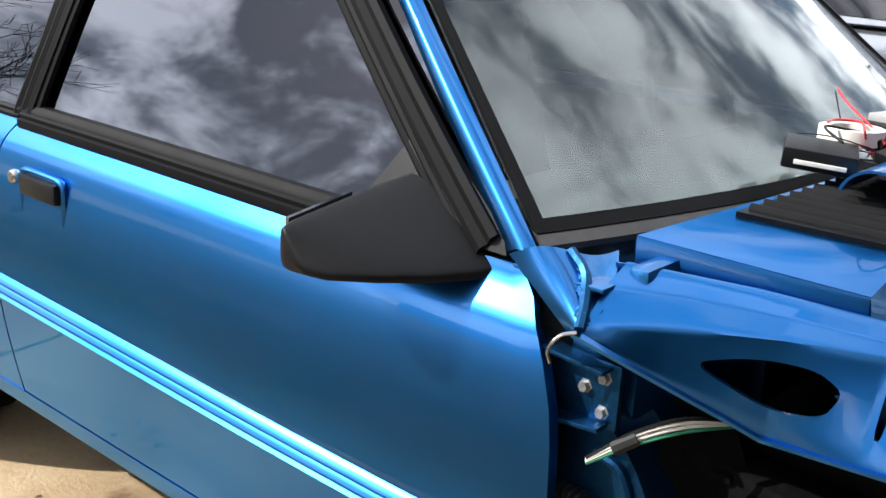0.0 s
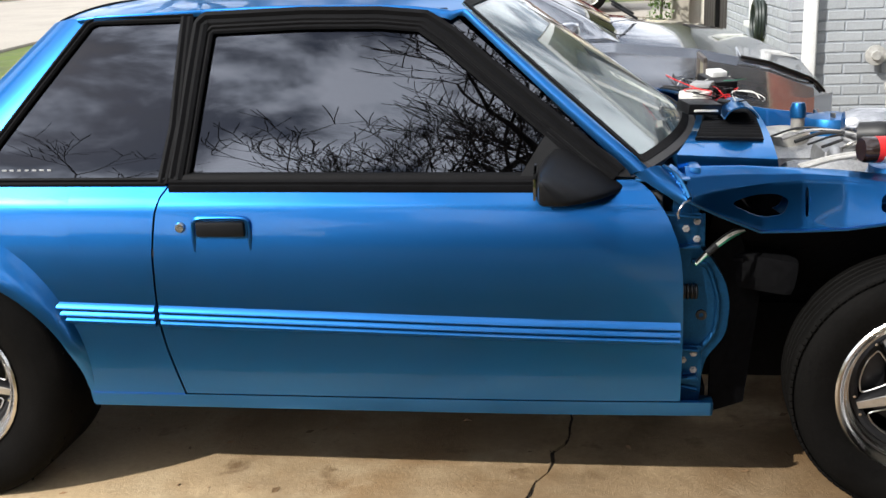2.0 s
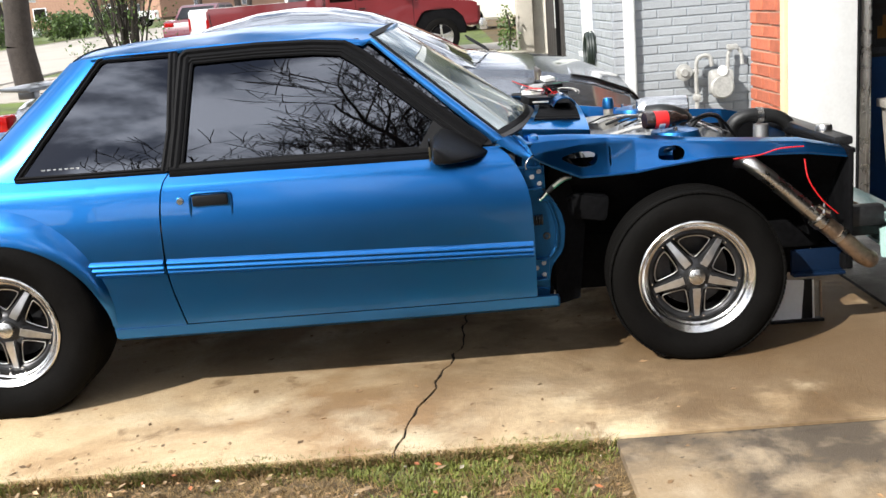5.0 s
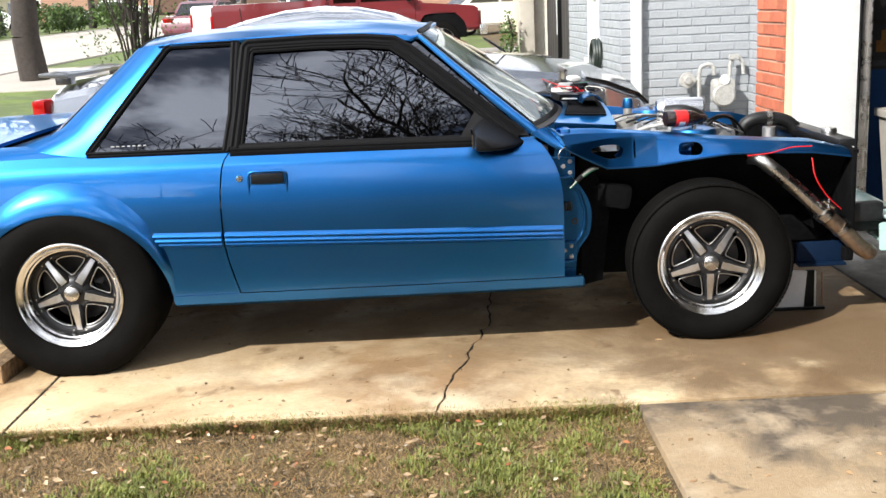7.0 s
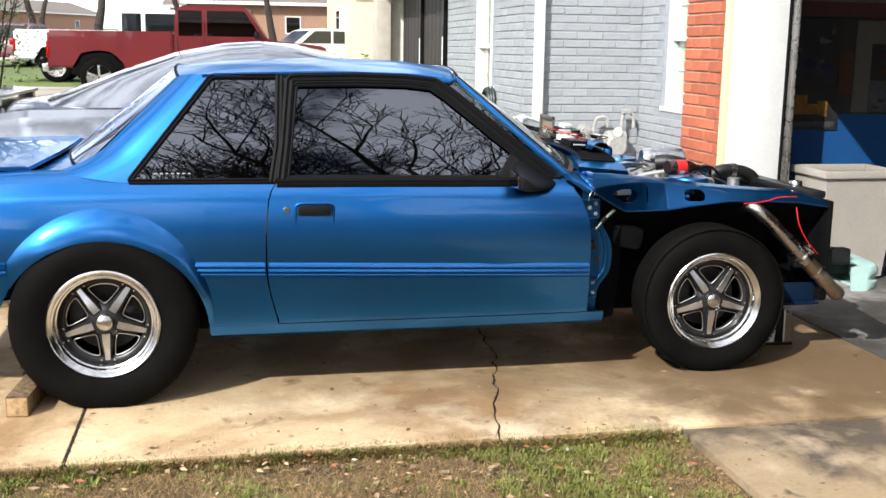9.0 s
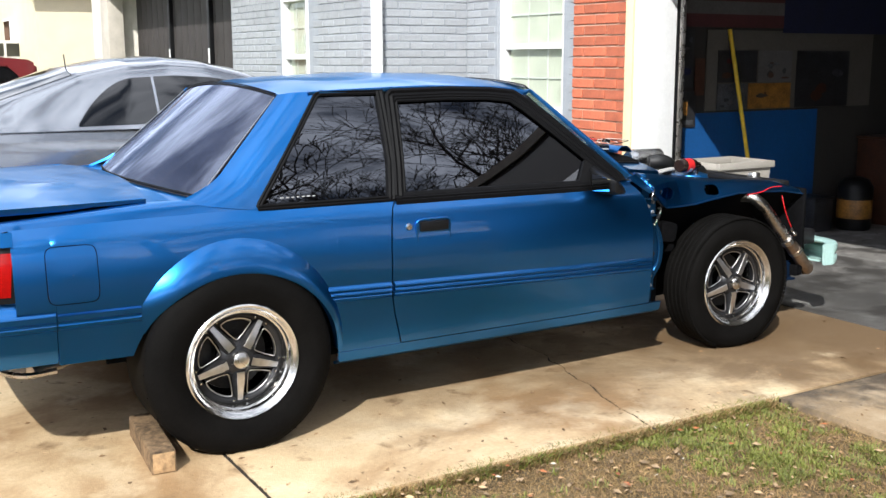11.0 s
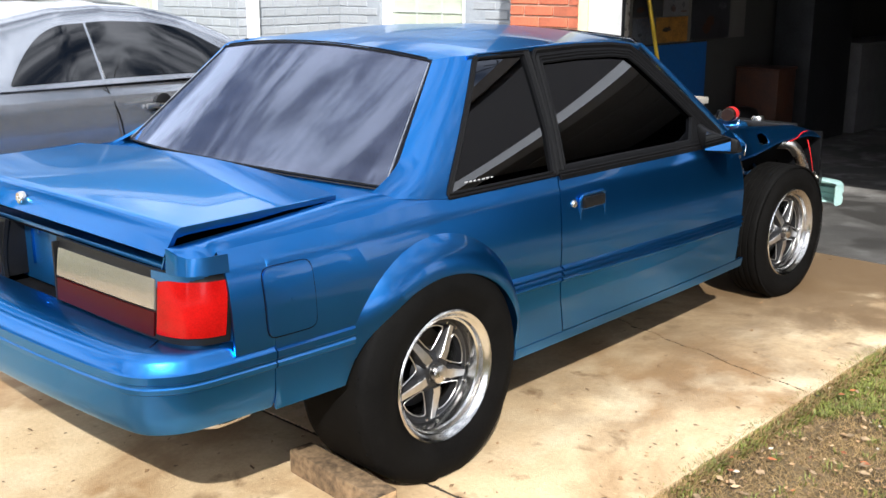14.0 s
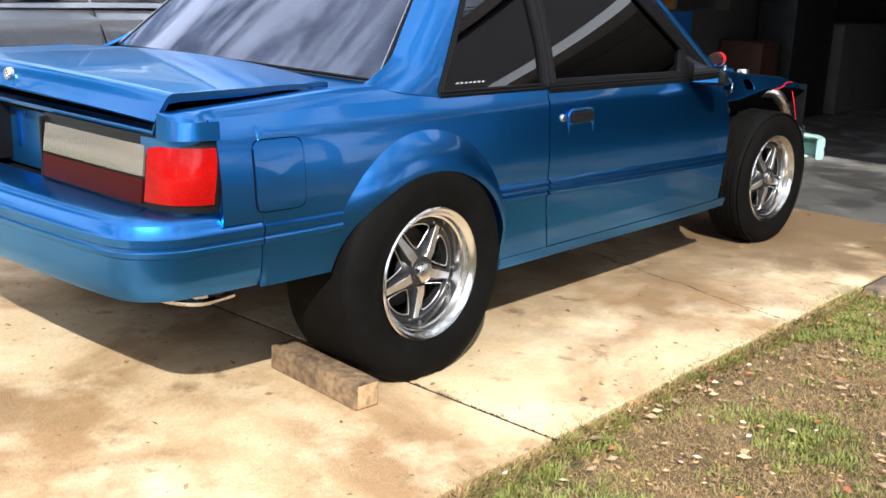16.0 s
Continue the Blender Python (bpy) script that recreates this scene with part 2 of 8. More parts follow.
def lathe(profile, n=48, axis="y", at=(0, 0, 0), closed=False, a0=0.0, a1=360.0):
    """Turn (r, h) round the axis; h runs along it."""
    full = abs(a1 - a0) >= 359.9
    k = n if full else n + 1
    verts, faces = [], []
    for i in range(k):
        a = radians(a0 + (a1 - a0) * i / n)
        c, s = math.cos(a), math.sin(a)
        for r, h in profile:
            p = {"y": (r * c, h, r * s), "z": (r * c, r * s, h), "x": (h, r * c, r * s)}[axis]
            verts.append(Vector(p) + Vector(at))
    m = len(profile)
    for i in range(n):
        i2 = (i + 1) % k
        for j in range(m if closed else m - 1):
            j2 = (j + 1) % m
            faces.append((i * m + j, i * m + j2, i2 * m + j2, i2 * m + j))
    bm = raw(verts, faces)
    bmesh.ops.remove_doubles(bm, verts=bm.verts[:], dist=0.00005)
    return bm


def rod(points, r, n=10, closed=False, taper=None):
    """A tube along points."""
    pts = [Vector(p) for p in points]
    verts, faces = [], []
    up = Vector((0.31, 0.17, 0.93))
    for i, p in enumerate(pts):
        d = (pts[min(i + 1, len(pts) - 1)] - pts[max(i - 1, 0)]).normalized()
        a = d.cross(up).normalized()
        b = d.cross(a).normalized()
        rr = r if taper is None else r + (taper - r) * i / max(1, len(pts) - 1)
        for k in range(n):
            t = 2 * math.pi * k / n
            verts.append(p + (a * math.cos(t) + b * math.sin(t)) * rr)
    for i in range(len(pts) - 1):
        for k in range(n):
            k2 = (k + 1) % n
            faces.append((i * n + k, i * n + k2, (i + 1) * n + k2, (i + 1) * n + k))
    faces.append(tuple(range(n)))
    faces.append(tuple((len(pts) - 1) * n + k for k in reversed(range(n))))
    return raw(verts, faces)


def smoothpath(points, k=6):
    """Catmull-Rom through the points."""
    p = [Vector(q) for q in points]
    p = [p[0] * 2 - p[1]] + p + [p[-1] * 2 - p[-2]]
    out = []
    for i in range(1, len(p) - 2):
        for j in range(k):
            t = j / k
            out.append(0.5 * ((2 * p[i]) + (p[i + 1] - p[i - 1]) * t + (2 * p[i - 1] - 5 * p[i] + 4 * p[i + 1] - p[i + 2]) * t * t
                              + (3 * p[i] - p[i - 1] - 3 * p[i + 1] + p[i + 2]) * t * t * t))
    out.append(p[-2])
    return out


def rounded(points, q=0.3, k=5):
    """A closed outline with each corner turned into a short curve."""
    p = [Vector(v) for v in points]
    out = []
    for i in range(len(p)):
        a, b = p[i].lerp(p[i - 1], q), p[i].lerp(p[(i + 1) % len(p)], q)
        out += [a * (1 - t) ** 2 + p[i] * 2 * t * (1 - t) + b * t * t for t in span(0, 1, k)]
    return out + out[:1]


def ribbon(points, normals, profile):
    """Sweep an open profile of (along normal, across) pairs along points; across is the path's binormal."""
    pts = [Vector(p) for p in points]
    verts, faces = [], []
    m = len(profile)
    for i, p in enumerate(pts):
        d = (pts[min(i + 1, len(pts) - 1)] - pts[max(i - 1, 0)]).normalized()
        nn = Vector(normals[i] if isinstance(normals, list) else normals).normalized()
        b = d.cross(nn).normalized()
        nn = b.cross(d).normalized()
        for o, a in profile:
            verts.append(p + nn * o + b * a)
    for i in range(len(pts) - 1):
        for j in range(m):
            j2 = (j + 1) % m
            faces.append((i * m + j, i * m + j2, (i + 1) * m + j2, (i + 1) * m + j))
    faces.append(tuple(range(m)))
    faces.append(tuple((len(pts) - 1) * m + j for j in reversed(range(m))))
    return raw(verts, faces)


def prism(outline, h, m=None):
    """Flat outline [(x, y)] raised by h along z, then placed by m."""
    k = len(outline)
    verts = [Vector((x, y, 0)) for x, y in outline] + [Vector((x, y, h)) for x, y in outline]
    faces = [tuple(reversed(range(k))), tuple(range(k, 2 * k))] + [(i, (i + 1) % k, k + (i + 1) % k, k + i) for i in range(k)]
    bm = raw(verts, faces)
    if m is not None:
        bmesh.ops.transform(bm, matrix=m, verts=bm.verts[:])
    return bm


def lerp(a, b, t):
    return a + (b - a) * t


def curve_at(xs, ys, x):
    return float(np.interp(x, xs, ys))


def span(a, b, n):
    return [a + (b - a) * i / n for i in range(n + 1)]


# ---- the blue coupe ----
PROF_Z = (0.24, 0.28, 0.34, 0.40, 0.455, 0.50, 0.56, 0.62, 0.70, 0.76, 0.80, 0.812, 0.818, 0.862)
PROF_Y = (0.834, 0.845, 0.852, 0.8565, 0.860, 0.863, 0.866, 0.867, 0.862, 0.853, 0.844, 0.8395, 0.836, 0.806)


def top_z(x):
    return curve_at((-1.0, -0.86, -0.6, -0.3, 0.0, 1.0, 1.7, 1.95), (0.845, 0.850, 0.857, 0.863, 0.866, 0.860, 0.853, 0.845), x)


def side_y(x, z):
    """Half width of the body side at x, z."""
    zz = z * 0.862 / top_z(x) if z > 0.6 else z
    if z > 0.6:
        zz = 0.6 + (z - 0.6) * (0.862 - 0.6) / (top_z(x) - 0.6)
    y = curve_at(PROF_Z, PROF_Y, zz)
    p = 1.0
    if x < -0.2:
        p = 1 - 0.05 * ((-0.2 - x) / 0.8) ** 2
    if x > 1.3:
        p = 1 - 0.016 * ((x - 1.3) / 0.7) ** 2
    return y * p


ARCH_C, ARCH_RX, ARCH_RZ = 0.285, 0.395, 0.372


def arch_z(x):
    d = 1 - (x / ARCH_RX) ** 2
    return ARCH_C + ARCH_RZ * math.sqrt(d) if d > 0 else 0.0


def low_z(x):
    if abs(x) < ARCH_RX:
        return max(arch_z(x), 0.262 if x > 0 else 0.402)
    return 0.262 if x > 0 else 0.585 if x < -0.615 else 0.402


def gap_x(z):
    """Rear edge of the door."""
    return curve_at((0.26, 0.30, 0.36, 0.44, 0.52, 0.70, 0.79, 0.83, 0.865), (0.672, 0.664, 0.648, 0.628, 0.618, 0.620, 0.630, 0.642, 0.668), z)


def front_x(z):
    """Front edge of the door."""
    return curve_at((0.26, 0.30, 0.50, 0.65, 0.72, 0.78, 0.83, 0.86, 0.89), (1.945, 1.955, 1.957, 1.953, 1.940, 1.915, 1.880, 1.845, 1.79), z)


def green_y(x, z):
    """Half width of the glasshouse."""
    s = (z - 0.862) / 0.42
    y = 0.806 - 0.150 * s - 0.032 * s * s
    if x > 1.3:
        y *= 1 - 0.012 * ((x - 1.3) / 0.6) ** 2
    return y


car = thing("coupe", "metallic blue two-door coupe with bonnet, wings and front bumper removed", "car")


def both(name, make, material, label=""):
    """Right and mirrored left part."""
    out = []
    for s in (-1, 1):
        out.append(part(name, make(s), material, car, label))
    return out


def quarter(s):
    xs = sorted(set([round(v, 4) for v in span(-0.737, -ARCH_RX - 0.0005, 12) + [ARCH_RX * math.cos(radians(a)) * -1 for a in range(0, 181, 6)] + span(ARCH_RX + 0.0005, 0.70, 9) + [-0.6155, -0.6145]]))
    rows = 16

    def fn(x, t):
        z0, z1 = low_z(x), top_z(x)
        z = z0 + (z1 - z0) * t
        xx = min(x, gap_x(z) - 0.003) if x > 0.45 else x
        return xx, s * side_y(xx, z), z
    v, f = sheet(fn, xs, [0, .03] + span(0.08, 0.8, 8) + [.85, .89, .92, .95, .975, 1.0])
    return thick(v, f, 0.008)


quarters = both("quarter_panel", quarter, M_BLUE)


def flare(s):
    """The raised lip round the wheel opening."""
    def fn(a, t):
        w = 0.105 * max(0.0, math.sin(a)) ** 0.8 + 0.012
        r = t * w
        x = -math.cos(a) * (ARCH_RX + r * 0.55)
        z = ARCH_C + math.sin(a) * (ARCH_RZ + r)
        up = 0.034 * (math.sin(a) ** 0.5 if math.sin(a) > 0 else 0) + 0.004
        e = min(1.0, max(0.0, (a - radians(31)) / radians(30)), max(0.0, (radians(176) - a) / radians(20)))
        out = up * (1 - t ** 2.2) * e * e * (3 - 2 * e)
        return x, s * (side_y(x, z) + out), z
    v, f = sheet(fn, [radians(a) for a in span(31, 176, 44)], [0, .12, .25, .4, .55, .7, .85, 1.0])
    lip_v, lip_f = sheet(lambda a, t: tuple(Vector(fn(a, 0)) + Vector((0, -s * 0.05 * t, 0.004 * t))), [radians(a) for a in span(31, 176, 44)], [0, .15, 1])
    return join(thick(v, f, 0.003), thick(lip_v, lip_f, 0.003, (0, 0, 0.3)))


flares = both("wheel_arch_flare", flare, M_BLUE)


def door_skin(s):
    zs = [0.300, 0.31] + span(0.34, 0.76, 9) + [.79, .80, .807, .812, .818, .83, .845, .862]

    def fn(t, z):
        a, b = gap_x(z) + 0.003, front_x(z)
        x = a + (b - a) * t
        zz = min(z, top_z(x) + 0.012 * max(0, (x - 1.55) / 0.3))
        return x, s * side_y(x, min(zz, top_z(x))), zz
    v, f = sheet(fn, [0, .01] + span(.05, .95, 18) + [.98, 1.0], zs)
    return thick(v, f, 0.02)


doors = both("door", door_skin, M_BLUE)


def sill(s):
    def fn(x, t):
        z = 0.297 - 0.052 * t - 0.02 * (1 if x > 1.9 and t > .5 else 0) * 0
        y = side_y(x, z) + 0.002 - 0.05 * max(0, t - 0.75) * 4
        return x, s * y, z - 0.01 * max(0, t - .75) * 4
    v, f = sheet(fn, span(0.40, 2.03, 16), [0, .12, .5, .75, 1.0])
    return thick(v, f, 0.012)


both("rocker_panel", sill, M_BLUE)


def moulding(x0, x1, s):
    """Stepped rubbing strip that follows the body side."""
    prof = ((0.0, 0.0), (0.011, 0.013), (0.015, 0.014), (0.018, 0.004), (0.021, 0.004), (0.030, 0.013), (0.034, 0.014), (0.037, 0.004), (0.040, 0.004), (0.048, 0.011), (0.053, 0.011), (0.060, 0.0))

    def fn(x, k):
        d, o = prof[int(k)]
        z = 0.560 - 0.029 * (x - 0.35) - d
        return x, s * (side_y(x, z) + o), z
    v, f = sheet(fn, span(x0, x1, max(3, int((x1 - x0) * 12))), range(len(prof)))
    return thick(v, f, 0.004)


both("side_moulding", lambda s: moulding(0.345, 0.612, s), M_BLUE)
for s, d in zip((-1, 1), doors):
    part("side_moulding", moulding(0.626, 1.950, s), M_BLUE, d)


def tail_moulding(s):
    """Shallow strip that carries the bumper's step on to the wheel opening."""
    prof = ((0.0, 0.576), (0.008, 0.571), (0.008, 0.553), (0.003, 0.549), (0.003, 0.543), (0.008, 0.538), (0.007, 0.527), (0.0, 0.521))
    v, f = sheet(lambda x, k: (x, s * (side_y(x, prof[int(k)][1]) + prof[int(k)][0]), prof[int(k)][1]), span(-0.613, -0.345, 6), range(len(prof)))
    return thick(v, f, 0.003)


both("side_moulding", tail_moulding, M_BLUE)


# roof skin with rolled rails
def roof_z(x, y):
    crown = curve_at((0.25, 0.45, 0.9, 1.25, 1.45), (1.294, 1.320, 1.338, 1.330, 1.304), x)
    return crown - 0.045 * (abs(y) / 0.6) ** 2.4


def roof_fn(t, v):
    y = -0.618 + 1.236 * v
    e = (abs(y) / 0.618) ** 2
    x0, x1 = 0.262 + 0.03 * e + 0.035 * e ** 6, 1.492 - 0.075 * e
    x = x0 + (x1 - x0) * t
    return x, y, roof_z(x, y)


v, f = sheet(roof_fn, [0, .02, .06] + span(.12, .9, 12) + [.95, .98, 1], span(0, 1, 28))
roof = part("roof", thick(v, f, 0.012, (0.9, 0, 0.9)), M_BLUE, car)


def rail(s):
    """Cant rail from the roof down to the side glass, and down the screen pillar to the cowl."""
    path = [(0.385, 1.286), (0.55, 1.290), (0.85, 1.293), (1.15, 1.288), (1.33, 1.276), (1.42, 1.245), (1.56, 1.130), (1.70, 1.010), (1.80, 0.905), (1.83, 0.872)]
    p3 = smoothpath([(x, 0, z) for x, z in path], 5)

    def fn(k, t):
        p = p3[int(k)]
        x, z = p.x, p.z
        inn = roof_fn(min(1, max(0, (x - 0.29) / 1.13)), 0.0)
        low = z - 0.022
        yo = green_y(x, low) + 0.006
        if z < 1.262 and x > 1.3:
            a = Vector((curve_at((0.86, 0.90, 1.10, 1.28), (1.895, 1.852, 1.616, 1.402), z), curve_at((0.86, 0.90, 1.10, 1.28), (0.806, 0.790, 0.699, 0.612), z), z + 0.004))
            b = Vector((curve_at((0.86, 0.90, 1.10, 1.28), (1.842, 1.800, 1.582, 1.386), z), 0, z))
            b.y = green_y(b.x, z) + 0.004
        else:
            a = Vector((x, 0.615, roof_z(x, 0.615)))
            b = Vector((x, yo, low))
        mid = a.lerp(b, t)
        bulge = math.sin(math.pi * t)
        return mid.x, s * (mid.y + 0.010 * bulge), mid.z + 0.010 * bulge
    v, f = sheet(fn, range(len(p3)), span(0, 1, 7))
    return thick(v, f, 0.01, (1.0, 0, 1.0))


both("roof_rail", rail, M_BLUE)


def sail(s):
    """Sail panel between the rear screen and the quarter window."""
    def fn(u, t):
        a = Vector((-0.075, 0.735, 0.905)).lerp(Vector((0.285, 0.572, 1.262)), u)
        b = Vector((0.100, 0.800, 0.862)).lerp(Vector((0.415, 0.638, 1.272)), u)
        b.y = green_y(b.x, b.z) + 0.004
        p = a.lerp(b, t)
        g = math.sin(math.pi * t) * (1 - 0.4 * u)
        foot = max(0.0, 1 - u / 0.24) ** 2 * (1 - t ** 3)
        return p.x - 0.012 * g - 0.095 * foot, s * (p.y + 0.012 * g), p.z + 0.008 * g - 0.005 * foot
    v, f = sheet(fn, span(0, 0.24, 12) + span(0.3, 1, 12), span(0, 1, 14))
    return thick(v, f, 0.01, (0.4, 0, 0.8))


both("sail_panel", sail, M_BLUE)


WING_X, WING_Y = (-0.842, -0.838, -0.822, -0.79, -0.737), (0.724, 0.765, 0.790, 0.812, 0.826)


def wing_out(x):
    """Outer edge of the wing top on plan, rounded towards its rear end."""
    return curve_at(WING_X, WING_Y, x) if x < -0.737 else side_y(x, top_z(x))


def wing_in(x):
    return curve_at((-0.86, -0.6, -0.275, -0.07), (0.868, 0.884, 0.906, 0.908), x)


def shoulder(s):
    """Top of the rear wing between the boot lid and the side, with its closed rear end."""
    def fn(x, t):
        b = Vector((x, wing_out(x), top_z(x)))
        a = Vector((x, curve_at((-0.86, -0.28, -0.07), (0.722, 0.722, 0.735), x), wing_in(x)))
        p = b.lerp(a, t)
        p.z += 0.010 * math.sin(math.pi * t) * min(1.0, (x + 0.842) / 0.05)
        return p.x, s * p.y, p.z
    v, f = sheet(fn, [-0.842, -0.838, -0.832, -0.822, -0.806, -0.79, -0.765] + span(-0.737, 0.10, 16), span(0, 1, 8))
    gut_v, gut_f = sheet(lambda x, t: (x, s * (curve_at((-0.86, -0.28, -0.07), (0.722, 0.722, 0.735), x) - 0.03 * t), wing_in(x) - 0.004 - 0.06 * t), span(-0.838, -0.1, 10), [0, .5, 1])
    rim = [(-0.842, 0.722)] + [(lerp(a, b, k / 4), curve_at(WING_X, WING_Y, lerp(a, b, k / 4))) for a, b in zip(WING_X[:-1], WING_X[1:]) for k in range(4)] + [(-0.730, 0.827)]

    def end_fn(i, t):
        x, y = rim[int(i)]
        zt = wing_in(x) if y < 0.724 else top_z(x) if x > -0.82 else lerp(wing_in(x), top_z(x), (y - 0.722) / (0.79 - 0.722))
        return x - 0.006 * t * (1 if x < -0.8 else 0), s * (y + 0.004 * t), lerp(zt, 0.806, t)
    end_v, end_f = sheet(end_fn, range(len(rim)), [0, .08, .3, .6, .9, 1])
    return join(thick(v, f, 0.008, (-0.4, 0, 0.5)), thick(end_v, end_f, 0.004, (-0.4, 0, 0.8)), thick(gut_v, gut_f, 0.004, (-0.4, 0, 0.9)))


both("rear_wing_top", shoulder, M_BLUE)


# boot lid, standing a little open
def lid_fn(u, v):
    y = -0.715 + 1.43 * v
    e = (abs(y) / 0.715) ** 2
    x0, x1 = -0.215 - 0.055 * e, -0.832 + 0.034 * e
    x = x0 + (x1 - x0) * u
    z = 0.918 - 0.005 * u + 0.020 * (1 - e)
    if u > 0.985:
        z -= 0.004 * ((u - 0.985) / 0.015) ** 2
    return x, y, z


lv, lf = sheet(lid_fn, span(0, .9, 16) + [.93, .96, .985, 1], span(0, 1, 30))
kv, kf = sheet(lambda u, v: tuple(Vector(lid_fn(1, v)) + Vector((-0.006 * min(1, 8 * u) - 0.040 * u, 0, -0.062 * u))), [0, .04, .12, .5, .9, 1], span(0, 1, 30))
boot = part("boot_lid", join(thick(lv, lf, 0.014, (-0.5, 0, 0.5)), thick(kv, kf, 0.014, (-0.4, 0, 0.8))), M_BLUE, car, "boot lid standing slightly open")
for s in (-1, 1):
    # turned-down side edge of the lid
    ev, ef = sheet(lambda u, t: tuple(Vector(lid_fn(u, 0.0 if s < 0 else 1.0)) + Vector((0, -s * 0.003 * t, -0.022 * t * min(1.0, 0.15 + 1.6 * u)))), span(0.02, 1.0, 18), [0, .12, 1])
    part("lid_edge", thick(ev, ef, 0.006, (-0.5, 0, 0.85)), M_BLUE, boot)
part("lock", lathe([(0.0, -0.006), (0.009, -0.006), (0.010, -0.010), (0.016, -0.011), (0.019, -0.006), (0.019, 0.006)], 24, "x", (-0.862, 0, 0.900)), M_CHROME, boot, "chrome key lock")
# Black sheet across the boot opening stands for its shaded inside.
gap_sheet = sheet(lambda x, t: (x, -0.70 + 1.40 * t, curve_at((-0.86, -0.6, -0.2), (0.80, 0.83, 0.870), x)), span(-0.82, -0.2, 4), span(0, 1, 4))
part("boot_aperture", thick(*gap_sheet, 0.01, (-0.5, 0, 0.3)), M_UNDER, car)

M_GALVDULL = surf("dull_bare_metal", (0.20, 0.21, 0.23), 0.6, 0.3, var=0.3, scale=40)
# rear screen, black band and bright edge
BG = dict(bl=Vector((-0.075, 0.730, 0.905)), tr=Vector((0.290, 0.570, 1.255)))


def bg_fn(u, v):
    """u up the glass, v across."""
    w = 2 * v - 1
    half = lerp(0.728, 0.568, u)
    y = half * w
    x = lerp(-0.075, 0.290, u) - (0.125 * (1 - u) + 0.03 * u) * (1 - w * w)
    z = lerp(0.908, 1.258, u) + (0.020 + 0.018 * u) * (1 - w * w)
    return x, y, z


v, f = sheet(bg_fn, span(0, 1, 14), span(0, 1, 24))
rear_screen = part("rear_window", thick(v, f, 0.004, (0.6, 0, 0.8)), M_REARGLASS, car, "dark tinted rear window with its trim removed")
rear_screen.visible_shadow = False


tv, tf = sheet(lambda u, v: tuple(Vector(bg_fn(0.0, 0.02 + 0.96 * v)).lerp(Vector(lid_fn(0.0, v)), u) + Vector((0, 0, -0.006 - 0.022 * u))), span(0, 1.06, 6), span(0, 1, 28))
part("deck_panel", thick(tv, tf, 0.006, (-0.1, 0, 0.5)), M_BLUE, car)


def border(fn, w, lift, mat, name, parent, su=20, sv=26):
    """A frame band round the edge of a glass surface."""
    bms = []
    for fu, fv, nu, nv in ((lambda a, b: (a * w, b), None, 2, sv), (lambda a, b: (1 - a * w, b), None, 2, sv), (lambda a, b: (b, a * w * 0.3), None, 2, su), (lambda a, b: (b, 1 - a * w * 0.3), None, 2, su)):
        vv, ff = sheet(lambda a, b: fn(*fu(a, b)), [0, .5, 1], span(0, 1, nv))
        bms.append(thick(vv, ff, lift, (0.8, 0, 0.5)))
    return part(name, join(*bms), mat, parent)


band = border(lambda u, v: tuple(Vector(bg_fn(u, v)) + Vector((-0.003, 0, 0.003))), 0.012, 0.004, M_BLACKTRIM, "window_edge", rear_screen)
for s in (-1, 1):
    pts = [Vector(bg_fn(u, 0.5 + s * 0.494)) + Vector((-0.004, 0, 0.004)) for u in span(0.02, 0.97, 16)]
    part("bright_strip", rod(pts, 0.0016, 6), M_GALVDULL, rear_screen, "bare metal channel")
pts = [Vector(bg_fn(1.01, v)) + Vector((-0.002, 0, 0.002)) for v in span(0.02, 0.98, 24)]
part("top_channel", rod(pts, 0.0025, 6), M_BLACKTRIM, rear_screen)


# windscreen
def ws_fn(u, v):
    w = 2 * v - 1
    half = lerp(0.786, 0.602, u)
    x = lerp(1.858, 1.410, u) + (0.165 * (1 - u) + 0.055 * u) * (1 - w * w)
    z = lerp(0.897, 1.283, u) + (0.012 + 0.012 * u) * (1 - w * w)
    return x, half * w, z


v, f = sheet(ws_fn, span(0, 1, 14), span(0, 1, 26))
windscreen = part("windscreen", thick(v, f, 0.005, (0.9, 0, 0.8)), M_WSHIELD, car, "clear laminated windscreen")
windscreen.visible_shadow = False
border(lambda u, v: tuple(Vector(ws_fn(u, v)) + Vector((0.004, 0, 0.004))), 0.034, 0.006, M_BLACKTRIM, "windscreen_seal", windscreen)


# side glass
def poly_glass(poly, s, off, n=18):
    """Glass patch spanned between lower and upper edges given as x(z)."""
    def fn(t, z):
        a, b = poly(z)
        x = a + (b - a) * t
        return x, s * (green_y(x, z) + off), z
    v, f = sheet(fn, span(0, 1, n), span(0.864, 1.272, n))
    return thick(v, f, 0.004, (0.9, 0, 0.9))


def qwin(z):
    t = (z - 0.864) / 0.408
    return 0.118 + 0.315 * t, 0.650 + 0.062 * t


def dwin(z):
    t = (z - 0.864) / 0.408
    return 0.668 + 0.062 * t, 1.845 - 0.475 * t


